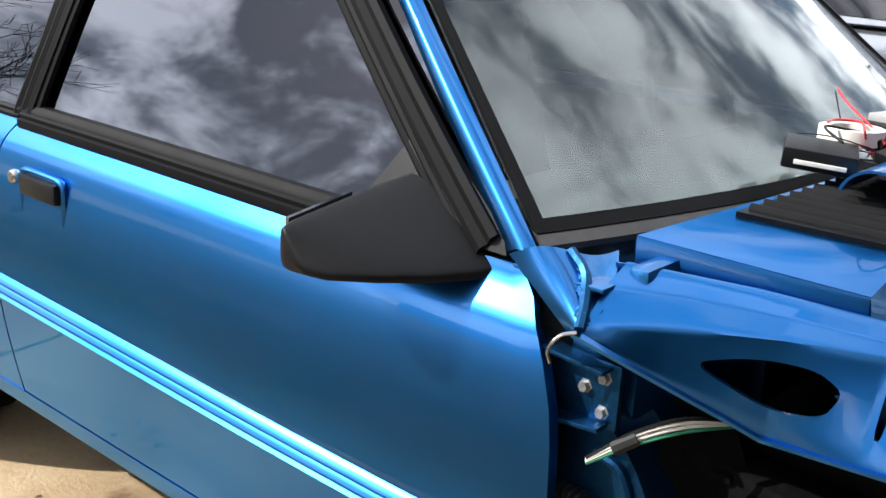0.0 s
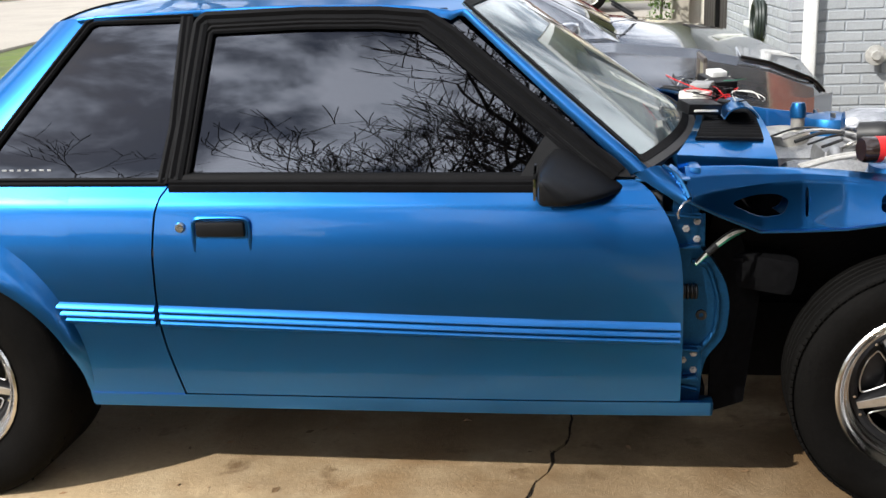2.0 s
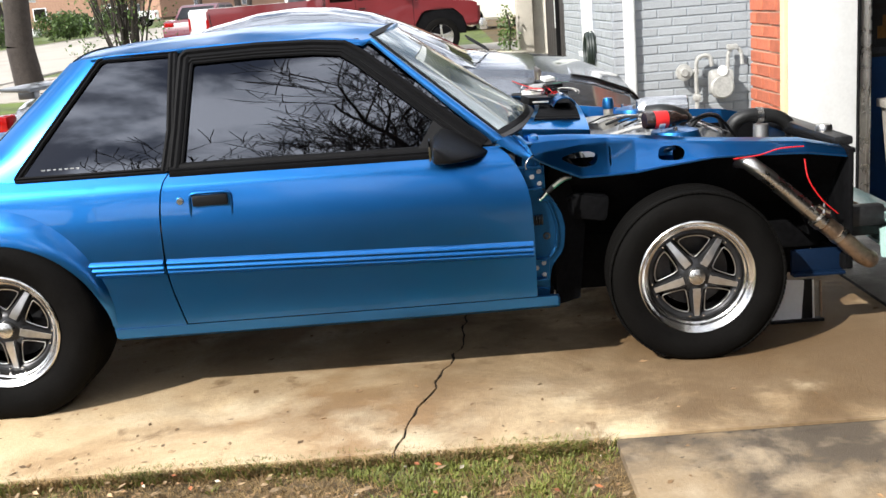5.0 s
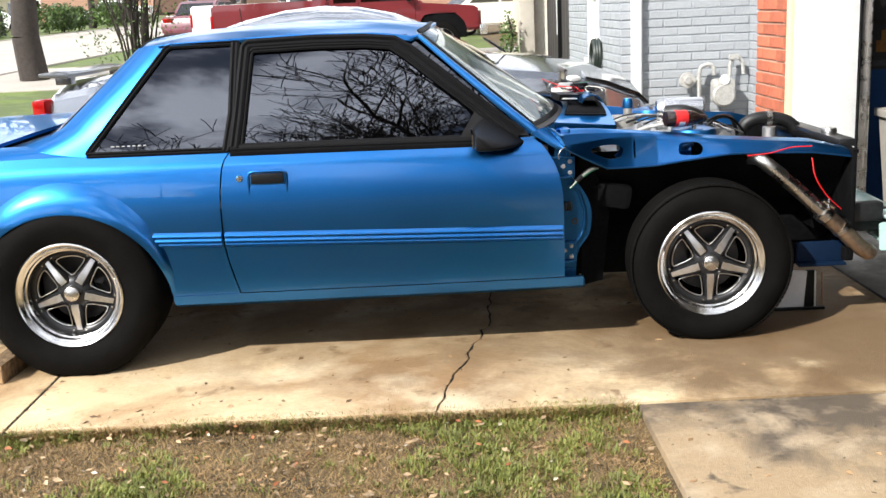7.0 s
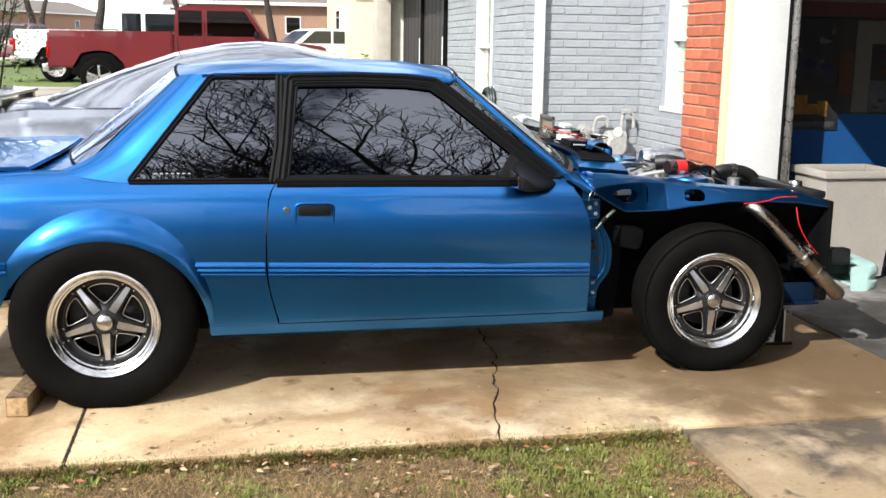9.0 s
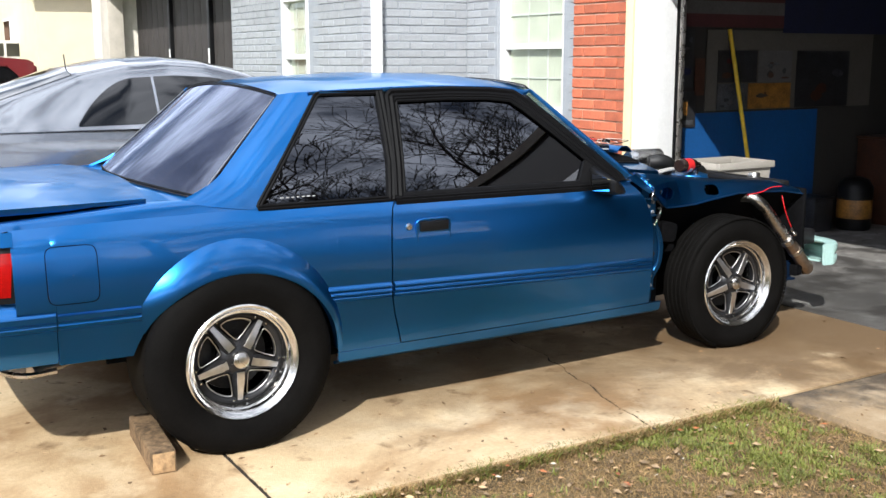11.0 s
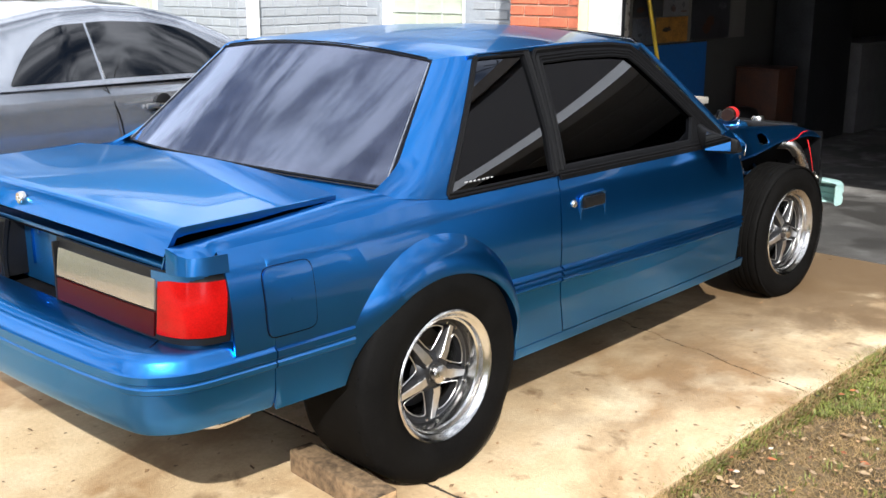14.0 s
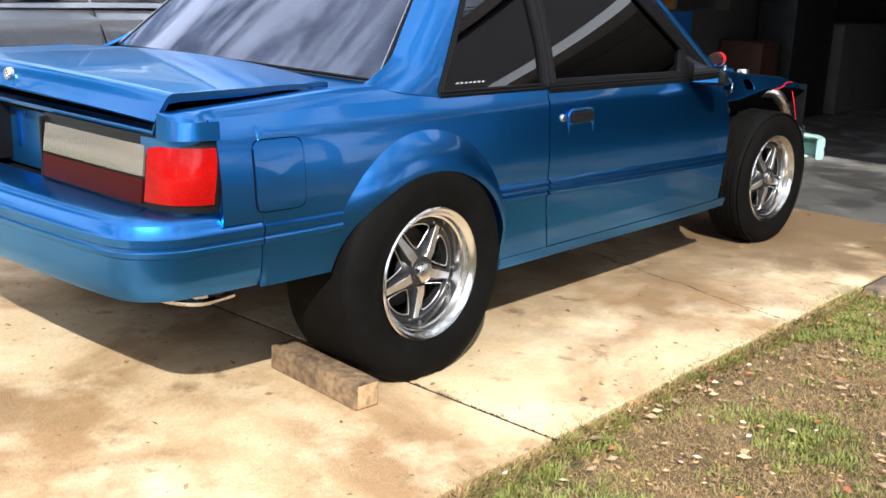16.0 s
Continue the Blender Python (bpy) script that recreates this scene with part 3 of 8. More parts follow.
for s, d in zip((-1, 1), doors):
    g = part("quarter_window", poly_glass(qwin, s, -0.004), M_TINT, car, "dark tinted quarter window with a small white script")
    g.visible_shadow = False
    d_g = part("door_window", poly_glass(dwin, s, -0.010), M_TINT, d, "dark tinted door window")
    d_g.visible_shadow = False

    def p3(x, z, o=0.0):
        return Vector((x, s * (green_y(x, z) + o), z))

    def frame_loop(pts, w, h, name, parent, mat=M_BLACKTRIM):
        dense = []
        for a, b in zip(pts[:-1], pts[1:]):
            for k in range(8):
                dense.append((lerp(a[0], b[0], k / 8), lerp(a[1], b[1], k / 8)))
        dense.append(pts[-1])
        path = [p3(x, z) for x, z in dense]
        prof = [(-0.004, -w / 2), (h * 0.7, -w / 2), (h, -w / 4), (h * 0.6, 0), (h, w / 4), (h * 0.7, w / 2), (-0.004, w / 2)]
        return part(name, ribbon(path, [Vector((0, s, 0.25))] * len(path), prof), mat, parent)

    frame_loop([(0.655, 0.866), (0.108, 0.868), (0.118, 0.885), (0.415, 1.258), (0.435, 1.267), (0.705, 1.268)], 0.022, 0.010, "window_trim", g)
    frame_loop([(0.650, 0.862), (0.676, 1.00), (0.690, 1.268)], 0.034, 0.012, "pillar_trim", g)
    # door frame: two ridges
    loop = [(0.680, 0.872), (0.700, 1.00), (0.728, 1.248), (0.742, 1.260), (1.00, 1.265), (1.20, 1.260), (1.320, 1.248), (1.385, 1.208), (1.60, 1.034), (1.80, 0.874)]
    frame_loop(loop, 0.040, 0.014, "door_frame", d)
    loop2 = [(0.706, 0.885), (0.722, 1.00), (0.750, 1.226), (0.760, 1.236), (1.00, 1.241), (1.20, 1.237), (1.305, 1.226), (1.362, 1.188), (1.57, 1.020), (1.735, 0.884)]
    frame_loop(loop2, 0.022, 0.008, "run_channel", d_g)
    # belt moulding
    bm1 = ribbon([Vector((x, s * (side_y(x, top_z(x)) + 0.004), top_z(x) + 0.003)) for x in span(0.665, 1.70, 20)], [Vector((0, s, 0.1))] * 21,
                 [(o, a * s) for o, a in ((-0.01, -0.028), (0.007, -0.026), (0.011, -0.020), (0.012, -0.008), (0.006, -0.005), (0.008, 0.002), (0.003, 0.006), (0.002, 0.013), (-0.006, 0.022), (-0.02, 0.024))])
    part("belt_moulding", bm1, M_BLACKTRIM, d)
    # corner sail of the mirror
    tri = [(1.56, 0.870), (1.83, 0.868), (1.815, 0.895), (1.665, 1.000), (1.635, 0.985)]
    vv = [p3(x, z, 0.006) for x, z in tri]
    part("mirror_sail", thick(vv, [tuple(range(5))], 0.016, (1.2, 0, 0.9)), M_BLACKPLASTIC, d)
    # door mirror
    secs = ((0.985, 1.618, 1.642, 0.868, 0.910), (0.982, 1.610, 1.656, 0.858, 0.918), (0.965, 1.604, 1.682, 0.852, 0.924), (0.920, 1.600, 1.722, 0.848, 0.932), (0.870, 1.602, 1.760, 0.846, 0.943), (0.825, 1.610, 1.790, 0.846, 0.956), (0.785, 1.628, 1.815, 0.850, 0.970))

    def mirror_fn(i, a):
        y, xa, xb, za, zb = secs[int(i)]
        ca, sa = math.cos(a), math.sin(a)
        rx = (abs(ca) ** 0.55) * (1 if ca > 0 else -1)
        rz = (abs(sa) ** 0.5) * (1 if sa > 0 else -1)
        x = (xa + xb) / 2 + (xb - xa) / 2 * rx
        zt = lerp(zb, za + (zb - za) * 0.20, max(0, (x - xa) / (xb - xa)) ** 1.15)
        return x + 0.006, s * y, (za + zt) / 2 + (zt - za) / 2 * rz - 0.020
    ang = [radians(k) for k in span(0, 360, 36)]
    mv, mf = sheet(mirror_fn, range(len(secs)), ang)
    mb = raw(mv, mf + [tuple(range(len(ang) - 1))])
    bmesh.ops.remove_doubles(mb, verts=mb.verts[:], dist=0.0005)
    m_ob = part("door_mirror", mb, M_BLACKPLASTIC, d, "black plastic door mirror", 50)
    gq = [(1.602, 0.962, 0.846), (1.602, 0.962, 0.896), (1.600, 0.850, 0.912), (1.600, 0.850, 0.838)]
    gbm = thick([Vector((x, s * y, z)) for x, y, z in gq], [(0, 1, 2, 3)], 0.006, (1.7, s * 0.9, 0.92))
    part("mirror_glass", gbm, M_MIRROR, m_ob, "mirror glass")
    # handle and lock
    hx, hz = 0.808, 0.752
    part("handle_recess", box(hx, s * (side_y(hx, hz) + 0.0005), hz - 0.019, 0.142, 0.006, 0.092, 0.0028), M_BLUE_IN, d)
    rim_pts = [Vector((hx + 0.074 * math.copysign(abs(math.cos(q)) ** 0.3, math.cos(q)), s * (side_y(hx, hz) + 0.002), hz - 0.019 + 0.049 * math.copysign(abs(math.sin(q)) ** 0.3, math.sin(q)))) for q in [radians(k) for k in span(0, 360, 32)]]
    part("recess_rim", rod(rim_pts, 0.0060, 8), M_BLUE, d)
    part("door_handle", box(hx, s * (side_y(hx, hz) + 0.006), hz + 0.003, 0.128, 0.022, 0.040, 0.008), M_BLACKPLASTIC, d, "black pull handle")
    part("door_lock", lathe([(0, 0.008 * s), (0.011, 0.008 * s), (0.014, 0.003 * s), (0.014, -0.004 * s)], 18, "y", (0.699, s * side_y(0.7, 0.757), 0.757)), M_STEEL, d, "steel key lock")

# script on the quarter glass: a maker's word, drawn as plain bars
for k, wd in enumerate((0.020, 0.016, 0.014, 0.014, 0.016, 0.018, 0.014)):
    x = 0.205 + 0.021 * k
    part("script_bar", box(x, -(green_y(x, 0.902) + 0.0005), 0.897, wd * 0.7, 0.0015, 0.0045, 0, (12, 0, 0)), surf("white_decal", (0.45, 0.45, 0.45), 0.5) if k == 0 else bpy.data.materials["white_decal"], quarters[0])

# fuel door: raised outline
for s in (-1,):
    pts = []
    for a in range(0, 360, 6):
        ca, sa = math.cos(radians(a)), math.sin(radians(a))
        rx = (abs(ca) ** 0.28) * (1 if ca > 0 else -1)
        rz = (abs(sa) ** 0.28) * (1 if sa > 0 else -1)
        pts.append((-0.557 + 0.079 * rx, 0.702 + 0.092 * rz))
    fv, ff = sheet(lambda k, r: (-0.557 + (pts[int(k) % 60][0] + 0.557) * r, s * (side_y(-0.557 + (pts[int(k) % 60][0] + 0.557) * r, 0.702 + (pts[int(k) % 60][1] - 0.702) * r) + 0.004), 0.702 + (pts[int(k) % 60][1] - 0.702) * r), range(61), (0.02, 0.25, 0.5, 0.75, 0.93, 1.0))
    fb = thick(fv, ff, 0.004, (-0.5, 0, 0.7))
    part("fuel_door", fb, M_BLUE, quarters[0], "", 15)
    part("fuel_door_gap", rod([Vector((x, s * (side_y(x, z) + 0.001), z)) for x, z in [(-0.557 + (p[0] + 0.557) * 1.03, 0.702 + (p[1] - 0.702) * 1.03) for p in pts + pts[:1]]], 0.0014, 6), M_UNDER, quarters[0])


# rear bumper cover
def bumper_path():
    pts = []
    for s in (-1, 1):
        half = [(-0.618, s * side_y(-0.618, 0.5)), (-0.75, s * side_y(-0.75, 0.5)), (-0.86, s * (side_y(-0.86, 0.5) - 0.005)), (-0.93, s * 0.790), (-0.972, s * 0.735), (-0.990, s * 0.64), (-1.005, s * 0.45), (-1.015, s * 0.22)]
        pts.append(half)
    return pts[0] + [(-1.018, 0)] + pts[1][::-1]


bp = smoothpath([(x, y, 0) for x, y in bumper_path()], 4)
BPROF = ((-0.050, 0.398), (-0.024, 0.404), (-0.010, 0.425), (-0.003, 0.46), (0.0, 0.520), (0.008, 0.525), (0.010, 0.538), (0.006, 0.542), (0.006, 0.548), (0.011, 0.552), (0.011, 0.572), (0.002, 0.578), (-0.008, 0.600), (-0.018, 0.612), (-0.042, 0.620), (-0.15, 0.628))


def bump_fn(i, k):
    p = bp[int(i)]
    d = (bp[min(int(i) + 1, len(bp) - 1)] - bp[max(int(i) - 1, 0)]).normalized()
    nrm = Vector((d.y, -d.x, 0))
    if nrm.dot(p - Vector((-0.4, 0, 0))) < 0:
        nrm = -nrm
    o, z = BPROF[int(k)]
    return tuple(p + nrm * o + Vector((0, 0, z)))


v, f = sheet(bump_fn, range(len(bp)), range(len(BPROF)))
bumper = part("rear_bumper", thick(v, f, 0.006, (-0.6, 0, 0.5)), M_BLUE, car)

# tail panel and lamps
part("tail_panel", join(box(-0.770, 0, 0.71, 0.03, 1.50, 0.20, 0.004), box(-0.80, 0, 0.812, 0.06, 1.46, 0.012, 0.003)), M_BLUE_IN, car)
for s in (-1, 1):
    part("lamp_housing", box(-0.825, s * 0.176, 0.711, 0.09, 0.010, 0.176, 0.003), M_BLACKPLASTIC, car)
    part("plate_bracket", join(box(-0.789, s * 0.115, 0.72, 0.010, 0.006, 0.11, 0.002), box(-0.789, s * 0.075, 0.775, 0.008, 0.02, 0.012, 0.003)), M_BLUE, car)


def lamp_fn(s):
    """Outline on plan, wrapping round the corner."""
    return smoothpath([(-0.872, s * 0.165, 0), (-0.872, s * 0.40, 0), (-0.868, s * 0.62, 0), (-0.852, s * 0.745, 0), (-0.80, s * 0.806, 0), (-0.733, s * 0.826, 0)], 6)


def lens(s, u0, u1, z0, z1, mat, name, parent, out=0.0):
    path = lamp_fn(s)
    n = len(path) - 1
    cx = Vector((-0.5, 0, 0))

    def fn(u, z):
        q = u * n
        i = min(int(q), n - 1)
        p = path[i].lerp(path[i + 1], q - i)
        d = (p - cx).normalized()
        b = 0.006 * math.sin(math.pi * (z - 0.63) / 0.155)
        return tuple(p + d * (out + b) + Vector((0.10 * (z - 0.63), 0, z)))
    v, f = sheet(fn, span(u0, u1, max(1, int(30 * (u1 - u0)))), span(z0, z1, 6))
    return part(name, thick(v, f, 0.012, (-0.5, 0, 0.7)), mat, parent)


for s in (-1, 1):
    cv_, cf_ = sheet(lambda i, z: (lamp_fn(s)[int(i)].x + 0.014, lamp_fn(s)[int(i)].y - s * 0.010, z), range(14, 31), (0.56, 0.62, 0.72, 0.805))
    part("corner_panel", thick(cv_, cf_, 0.004, (-0.5, 0, 0.7)), M_BLUE_IN, car)
    lamp = lens(s, 0.0, 1.0, 0.620, 0.808, M_BLACKPLASTIC, "tail_lamp", car, -0.006)
    lamp["label"] = "tail lamp with red and clear lenses"
    lens(s, 0.022, 0.470, 0.634, 0.698, M_DARKRED, "brake_lens", lamp, 0.004)
    lens(s, 0.022, 0.470, 0.706, 0.784, M_WHITELENS, "reversing_lens", lamp, 0.005)
    lens(s, 0.490, 0.958, 0.642, 0.786, M_RED, "indicator_lens", lamp, -0.001)
    # moulded vertical flutes of the clear lens
    for k in range(34):
        u = 0.030 + 0.433 * k / 33
        lens(s, u - 0.0022, u + 0.0022, 0.709, 0.781, M_WHITELENS, "flute", lamp, 0.0055)

# inner shell, floor pan, wheel tubs and firewall
part("floor_pan", box(0.95, 0, 0.285, 2.15, 1.50, 0.05, 0.01), M_UNDER, car)
part("boot_floor", box(-0.52, 0, 0.50, 0.70, 1.36, 0.20, 0.03), M_UNDER, car)
for s in (-1, 1):
    part("wheel_tub", join(lathe([(0.40, s * 0.55), (0.40, s * 0.80)], 30, "y", (0, 0, 0.30), a0=20, a1=160), box(0, s * 0.55, 0.55, 0.8, 0.02, 0.5)), M_UNDER, car)
    part("door_card", box(1.27, s * 0.745, 0.57, 1.28, 0.05, 0.52, 0.015), M_INTERIOR, car)
part("bulkhead", box(1.985, 0, 0.60, 0.03, 1.50, 0.56, 0.01), M_BLUE_IN, car)
part("rear_bulkhead", box(-0.03, 0, 0.62, 0.03, 1.40, 0.44, 0.01), M_UNDER, car)
part("parcel_shelf", box(0.08, 0, 0.845, 0.30, 1.36, 0.02, 0.006), M_INTERIOR, car)
part("dashboard", join(box(1.72, 0, 0.80, 0.34, 1.42, 0.14, 0.05), box(1.80, 0, 0.86, 0.22, 1.40, 0.05, 0.02)), M_INTERIOR, car)
part("headlining", box(0.85, 0, 1.262, 1.0, 1.10, 0.015, 0.005), surf("grey_headlining", (0.16, 0.16, 0.17), 0.9), car)
for s in (-1, 1):
    seat = part("front_seat", join(box(1.10, s * 0.36, 0.50, 0.50, 0.50, 0.16, 0.06, (0, -6, 0)), box(0.82, s * 0.36, 0.78, 0.14, 0.48, 0.58, 0.06, (0, -18, 0))), M_INTERIOR, car)
    part("headrest", box(0.715, s * 0.36, 1.10, 0.09, 0.26, 0.15, 0.04, (0, -15, 0)), M_INTERIOR, seat)
part("rear_bench", join(box(0.38, 0, 0.52, 0.46, 1.10, 0.16, 0.05), box(0.15, 0, 0.72, 0.14, 1.14, 0.42, 0.05, (0, -18, 0))), M_INTERIOR, car)
sw = part("steering_wheel", lathe([(0.18 + 0.014 * math.cos(radians(a)), 0.014 * math.sin(radians(a))) for a in range(0, 360, 45)], 28, "x", (0, 0, 0), closed=True), M_BLACKPLASTIC, car)
sw.matrix_basis = pose(1.47, 0.36, 0.86, 0, -25, 0)


# ---- wheels ----
def tyre_mesh(r, w, rim, bulge, squash, grooves, n=72):
    """Tyre turned about y, outer side at -w/2, flattened where it meets the ground."""
    h = w / 2
    prof = [(rim - 0.006, -h * 0.80), (rim + 0.004, -h * 0.90), (rim + 0.02, -h * 0.97), (lerp(rim, r, 0.42), -h - bulge), (lerp(rim, r, 0.62), -h - bulge * 0.9), (lerp(rim, r, 0.80), -h * 1.0),
            (r - 0.016, -h * 0.93), (r - 0.005, -h * 0.86)]
    if grooves:
        k = 5
        for i in range(k):
            a = -h * 0.80 + (h * 1.6) * i / k
            b = -h * 0.80 + (h * 1.6) * (i + 1) / k
            prof += [(r, a + 0.003), (r, b - 0.006), (r - 0.007, b - 0.005), (r - 0.007, b - 0.001)]
    else:
        prof += [(r, -h * 0.72), (r + 0.001, 0.0), (r, h * 0.72)]
    prof += [(r - 0.005, h * 0.86), (r - 0.016, h * 0.93), (lerp(rim, r, 0.6), h + bulge), (rim + 0.02, h * 0.97), (rim - 0.006, h * 0.8)]
    bm = lathe(prof, n, "y")
    for vtx in bm.verts:
        if vtx.co.z < -squash:
            d = -squash - vtx.co.z
            vtx.co.z = -squash
            vtx.co.y += math.copysign(d * 0.5, vtx.co.y) if abs(vtx.co.y) > h * 0.6 else 0
            vtx.co.x *= 1 + d * 0.6
        elif vtx.co.z < -squash * 0.5 and abs(vtx.co.y) > h * 0.9:
            vtx.co.y += math.copysign(0.012 * (-vtx.co.z - squash * 0.5) / (squash * 0.5), vtx.co.y)
    return bm


def wheel(name, r, w, rim, deep, squash, slick, label):
    wh = thing(name, label, "")
    wh.parent = car
    o = -w / 2
    tyre = part("tyre", tyre_mesh(r, w, rim - 0.008, 0.014 if slick else 0.010, squash, not slick), M_TYRE, wh, "smooth black drag slick" if slick else "black road tyre with grooved tread")
    if slick:
        for k in range(26):
            a = 2 * math.pi * k / 26
            m = Matrix.Rotation(-a, 4, "Y") @ pose(r - 0.0016, o + 0.036, 0, 0, 0, 24)
            bmm = box(0, 0, 0, 0.003, 0.018, 0.004, 0.001)
            bmesh.ops.transform(bmm, matrix=m, verts=bmm.verts[:])
            z_low = min(q.co.z for q in bmm.verts)
            if z_low > -squash + 0.01:
                part("wear_mark", bmm, M_TYRE, tyre)
            else:
                bmm.free()
    else:
        for k in range(104):
            a = 2 * math.pi * k / 104
            if math.sin(a) * r < -squash + 0.02:
                continue
            m = Matrix.Rotation(-a, 4, "Y") @ pose(r - 0.0118, o + 0.018, 0, 0, 0, 20)
            bmm = box(0, 0, 0, 0.008, 0.036, 0.0168, 0.0012)
            bmesh.ops.transform(bmm, matrix=m, verts=bmm.verts[:])
            part("tread_block", bmm, M_TYRE, tyre)
    # rim: polished stepped lip and barrel
    lip = [(rim + 0.006, o + 0.010), (rim + 0.007, o + 0.002), (rim + 0.002, o - 0.002), (rim - 0.008, o + 0.003), (rim - 0.012, o + 0.012), (rim - 0.020, o + 0.016), (rim - 0.024, o + 0.030), (rim - 0.030, o + 0.034), (rim - 0.034, o + 0.05 + deep * 0.4), (rim - 0.038, o + 0.055 + deep), (rim - 0.040, o + 0.062 + deep), (rim - 0.044, o + 0.20), (rim - 0.05, o + 0.22)]
    part("rim", lathe(lip, 64, "y"), M_CHROME, wh, "polished alloy rim")
    hy = o + 0.040 + deep
    # centre disc with five spokes
    ri = rim - 0.036
    ring = [(ri, hy + 0.004), (ri - 0.010, hy), (ri - 0.020, hy + 0.006), (ri - 0.020, hy + 0.03), (ri, hy + 0.03)]
    part("spoke_ring", lathe(ring, 60, "y", closed=True), M_DARKMETAL, wh, "black centre ring")
    for k in range(5):
        a = radians(271 + 72 * k)
        m = Matrix.Rotation(-a, 4, "Y")
        hw0, hw1 = 0.021, 0.013
        verts = []
        secs = [(0.030, hw0, hy - 0.018), (0.060, 0.0205, hy - 0.024), (ri - 0.055, 0.0165, hy - 0.012), (ri - 0.020, hw1, hy - 0.004), (ri - 0.006, hw1 + 0.003, hy + 0.004)]
        for x, hw, yy in secs:
            for dy, kz in ((0.030, -1.25), (0.010, -1.2), (0.0, -0.9), (0.0, 0.9), (0.010, 1.2), (0.030, 1.25)):
                verts.append(m @ Vector((x, yy + dy, hw * kz)))
        faces = [(i * 6 + j, i * 6 + j + 1, (i + 1) * 6 + j + 1, (i + 1) * 6 + j) for i in range(4) for j in range(5)] + [tuple(range(6)), tuple(24 + j for j in reversed(range(6)))]
        sp = part("spoke", raw(verts, faces), M_DARKMETAL, wh, "black spoke with a machined face")
        # one flat machined face, tapering outwards, and the bright edge of the window beside it
        fv = []
        for x, hw, yy in ((0.048, 0.0155, hy - 0.0245), (0.075, 0.0155, hy - 0.0245), (ri - 0.055, 0.0120, hy - 0.0150), (ri - 0.012, 0.0098, hy - 0.0055)):
            fv += [m @ Vector((x, yy + 0.003, -hw)), m @ Vector((x, yy, -hw * 0.86)), m @ Vector((x, yy, hw * 0.86)), m @ Vector((x, yy + 0.003, hw))]
        part("machined_face", thick(fv, [(4 * i + j, 4 * i + j + 1, 4 * i + j + 5, 4 * i + j + 4) for i in range(3) for j in range(3)], 0.004, (0, 1, 0)), M_MACHINED, sp)
        mw = Matrix.Rotation(-(a + radians(36)), 4, "Y")
        ro = ri - 0.022
        loop = [(0.066, 0), (0.090, -15), (ro - 0.004, -25), (ro, -13), (ro, 0), (ro, 13), (ro - 0.004, 25), (0.090, 15)]
        part("window_edge", rod(rounded([mw @ Vector((r_ * math.cos(radians(g_)), hy + 0.001, r_ * math.sin(radians(g_)))) for r_, g_ in loop]), 0.0020, 6), M_MACHINED, wh)
        # wheel nut between the spokes and rivets by the ring
        a2 = a + radians(36)
        m2 = Matrix.Rotation(-a2, 4, "Y")
        nut = lathe([(0.0, -0.012), (0.008, -0.012), (0.011, -0.006), (0.011, 0.02)], 6, "y", (0.057, hy - 0.006, 0))
        bmesh.ops.transform(nut, matrix=m, verts=nut.verts[:])
        part("wheel_nut", nut, M_CHROME, wh)
        for da in (-9, 9):
            rv = lathe([(0.0, -0.004), (0.004, -0.003), (0.005, 0.003)], 8, "y", (ri - 0.010, hy - 0.001, 0))
            bmesh.ops.transform(rv, matrix=Matrix.Rotation(-(a + radians(da)), 4, "Y"), verts=rv.verts[:])
            part("rivet", rv, M_CHROME, wh)
    part("hub", lathe([(0.0, hy - 0.020), (0.045, hy - 0.020), (0.066, hy - 0.006), (0.075, hy + 0.02)], 30, "y"), M_DARKMETAL, wh)
    part("hub_cap", lathe([(0.0, hy - 0.047), (0.024, hy - 0.047), (0.030, hy - 0.042), (0.033, hy - 0.018)], 28, "y"), M_STEEL, wh, "round alloy centre cap")
    # brake disc and caliper behind
    part("brake_disc", lathe([(0.06, hy + 0.075), (0.132, hy + 0.070), (0.135, hy + 0.085), (0.06, hy + 0.09)], 40, "y"), M_DARKMETAL, wh, "dark steel brake disc")
    part("caliper", box(-0.11, hy + 0.07, 0.03, 0.06, 0.06, 0.13, 0.012), M_DARKMETAL, wh)
    part("barrel_back", lathe([(0.0, o + 0.215), (rim - 0.045, o + 0.21)], 40, "y"), M_UNDER, wh)
    return wh


rear_r = wheel("rear_wheel", 0.352, 0.30, 0.205, 0.030, 0.332, True, "wide rear wheel with polished five-spoke rim and drag slick")
rear_r.matrix_basis = pose(0.0, -0.752, 0.332)
rear_l = copy_thing(rear_r, pose(0.0, 0.752, 0.332, 0, 0, 180))
front_r = wheel("front_wheel", 0.326, 0.185, 0.208, 0.012, 0.318, False, "front wheel with polished five-spoke rim and road tyre")
front_r.matrix_basis = pose(2.553, -0.725, 0.318, 0, 0, -3)
front_l = copy_thing(front_r, pose(2.553, 0.725, 0.318, 0, 0, 177))


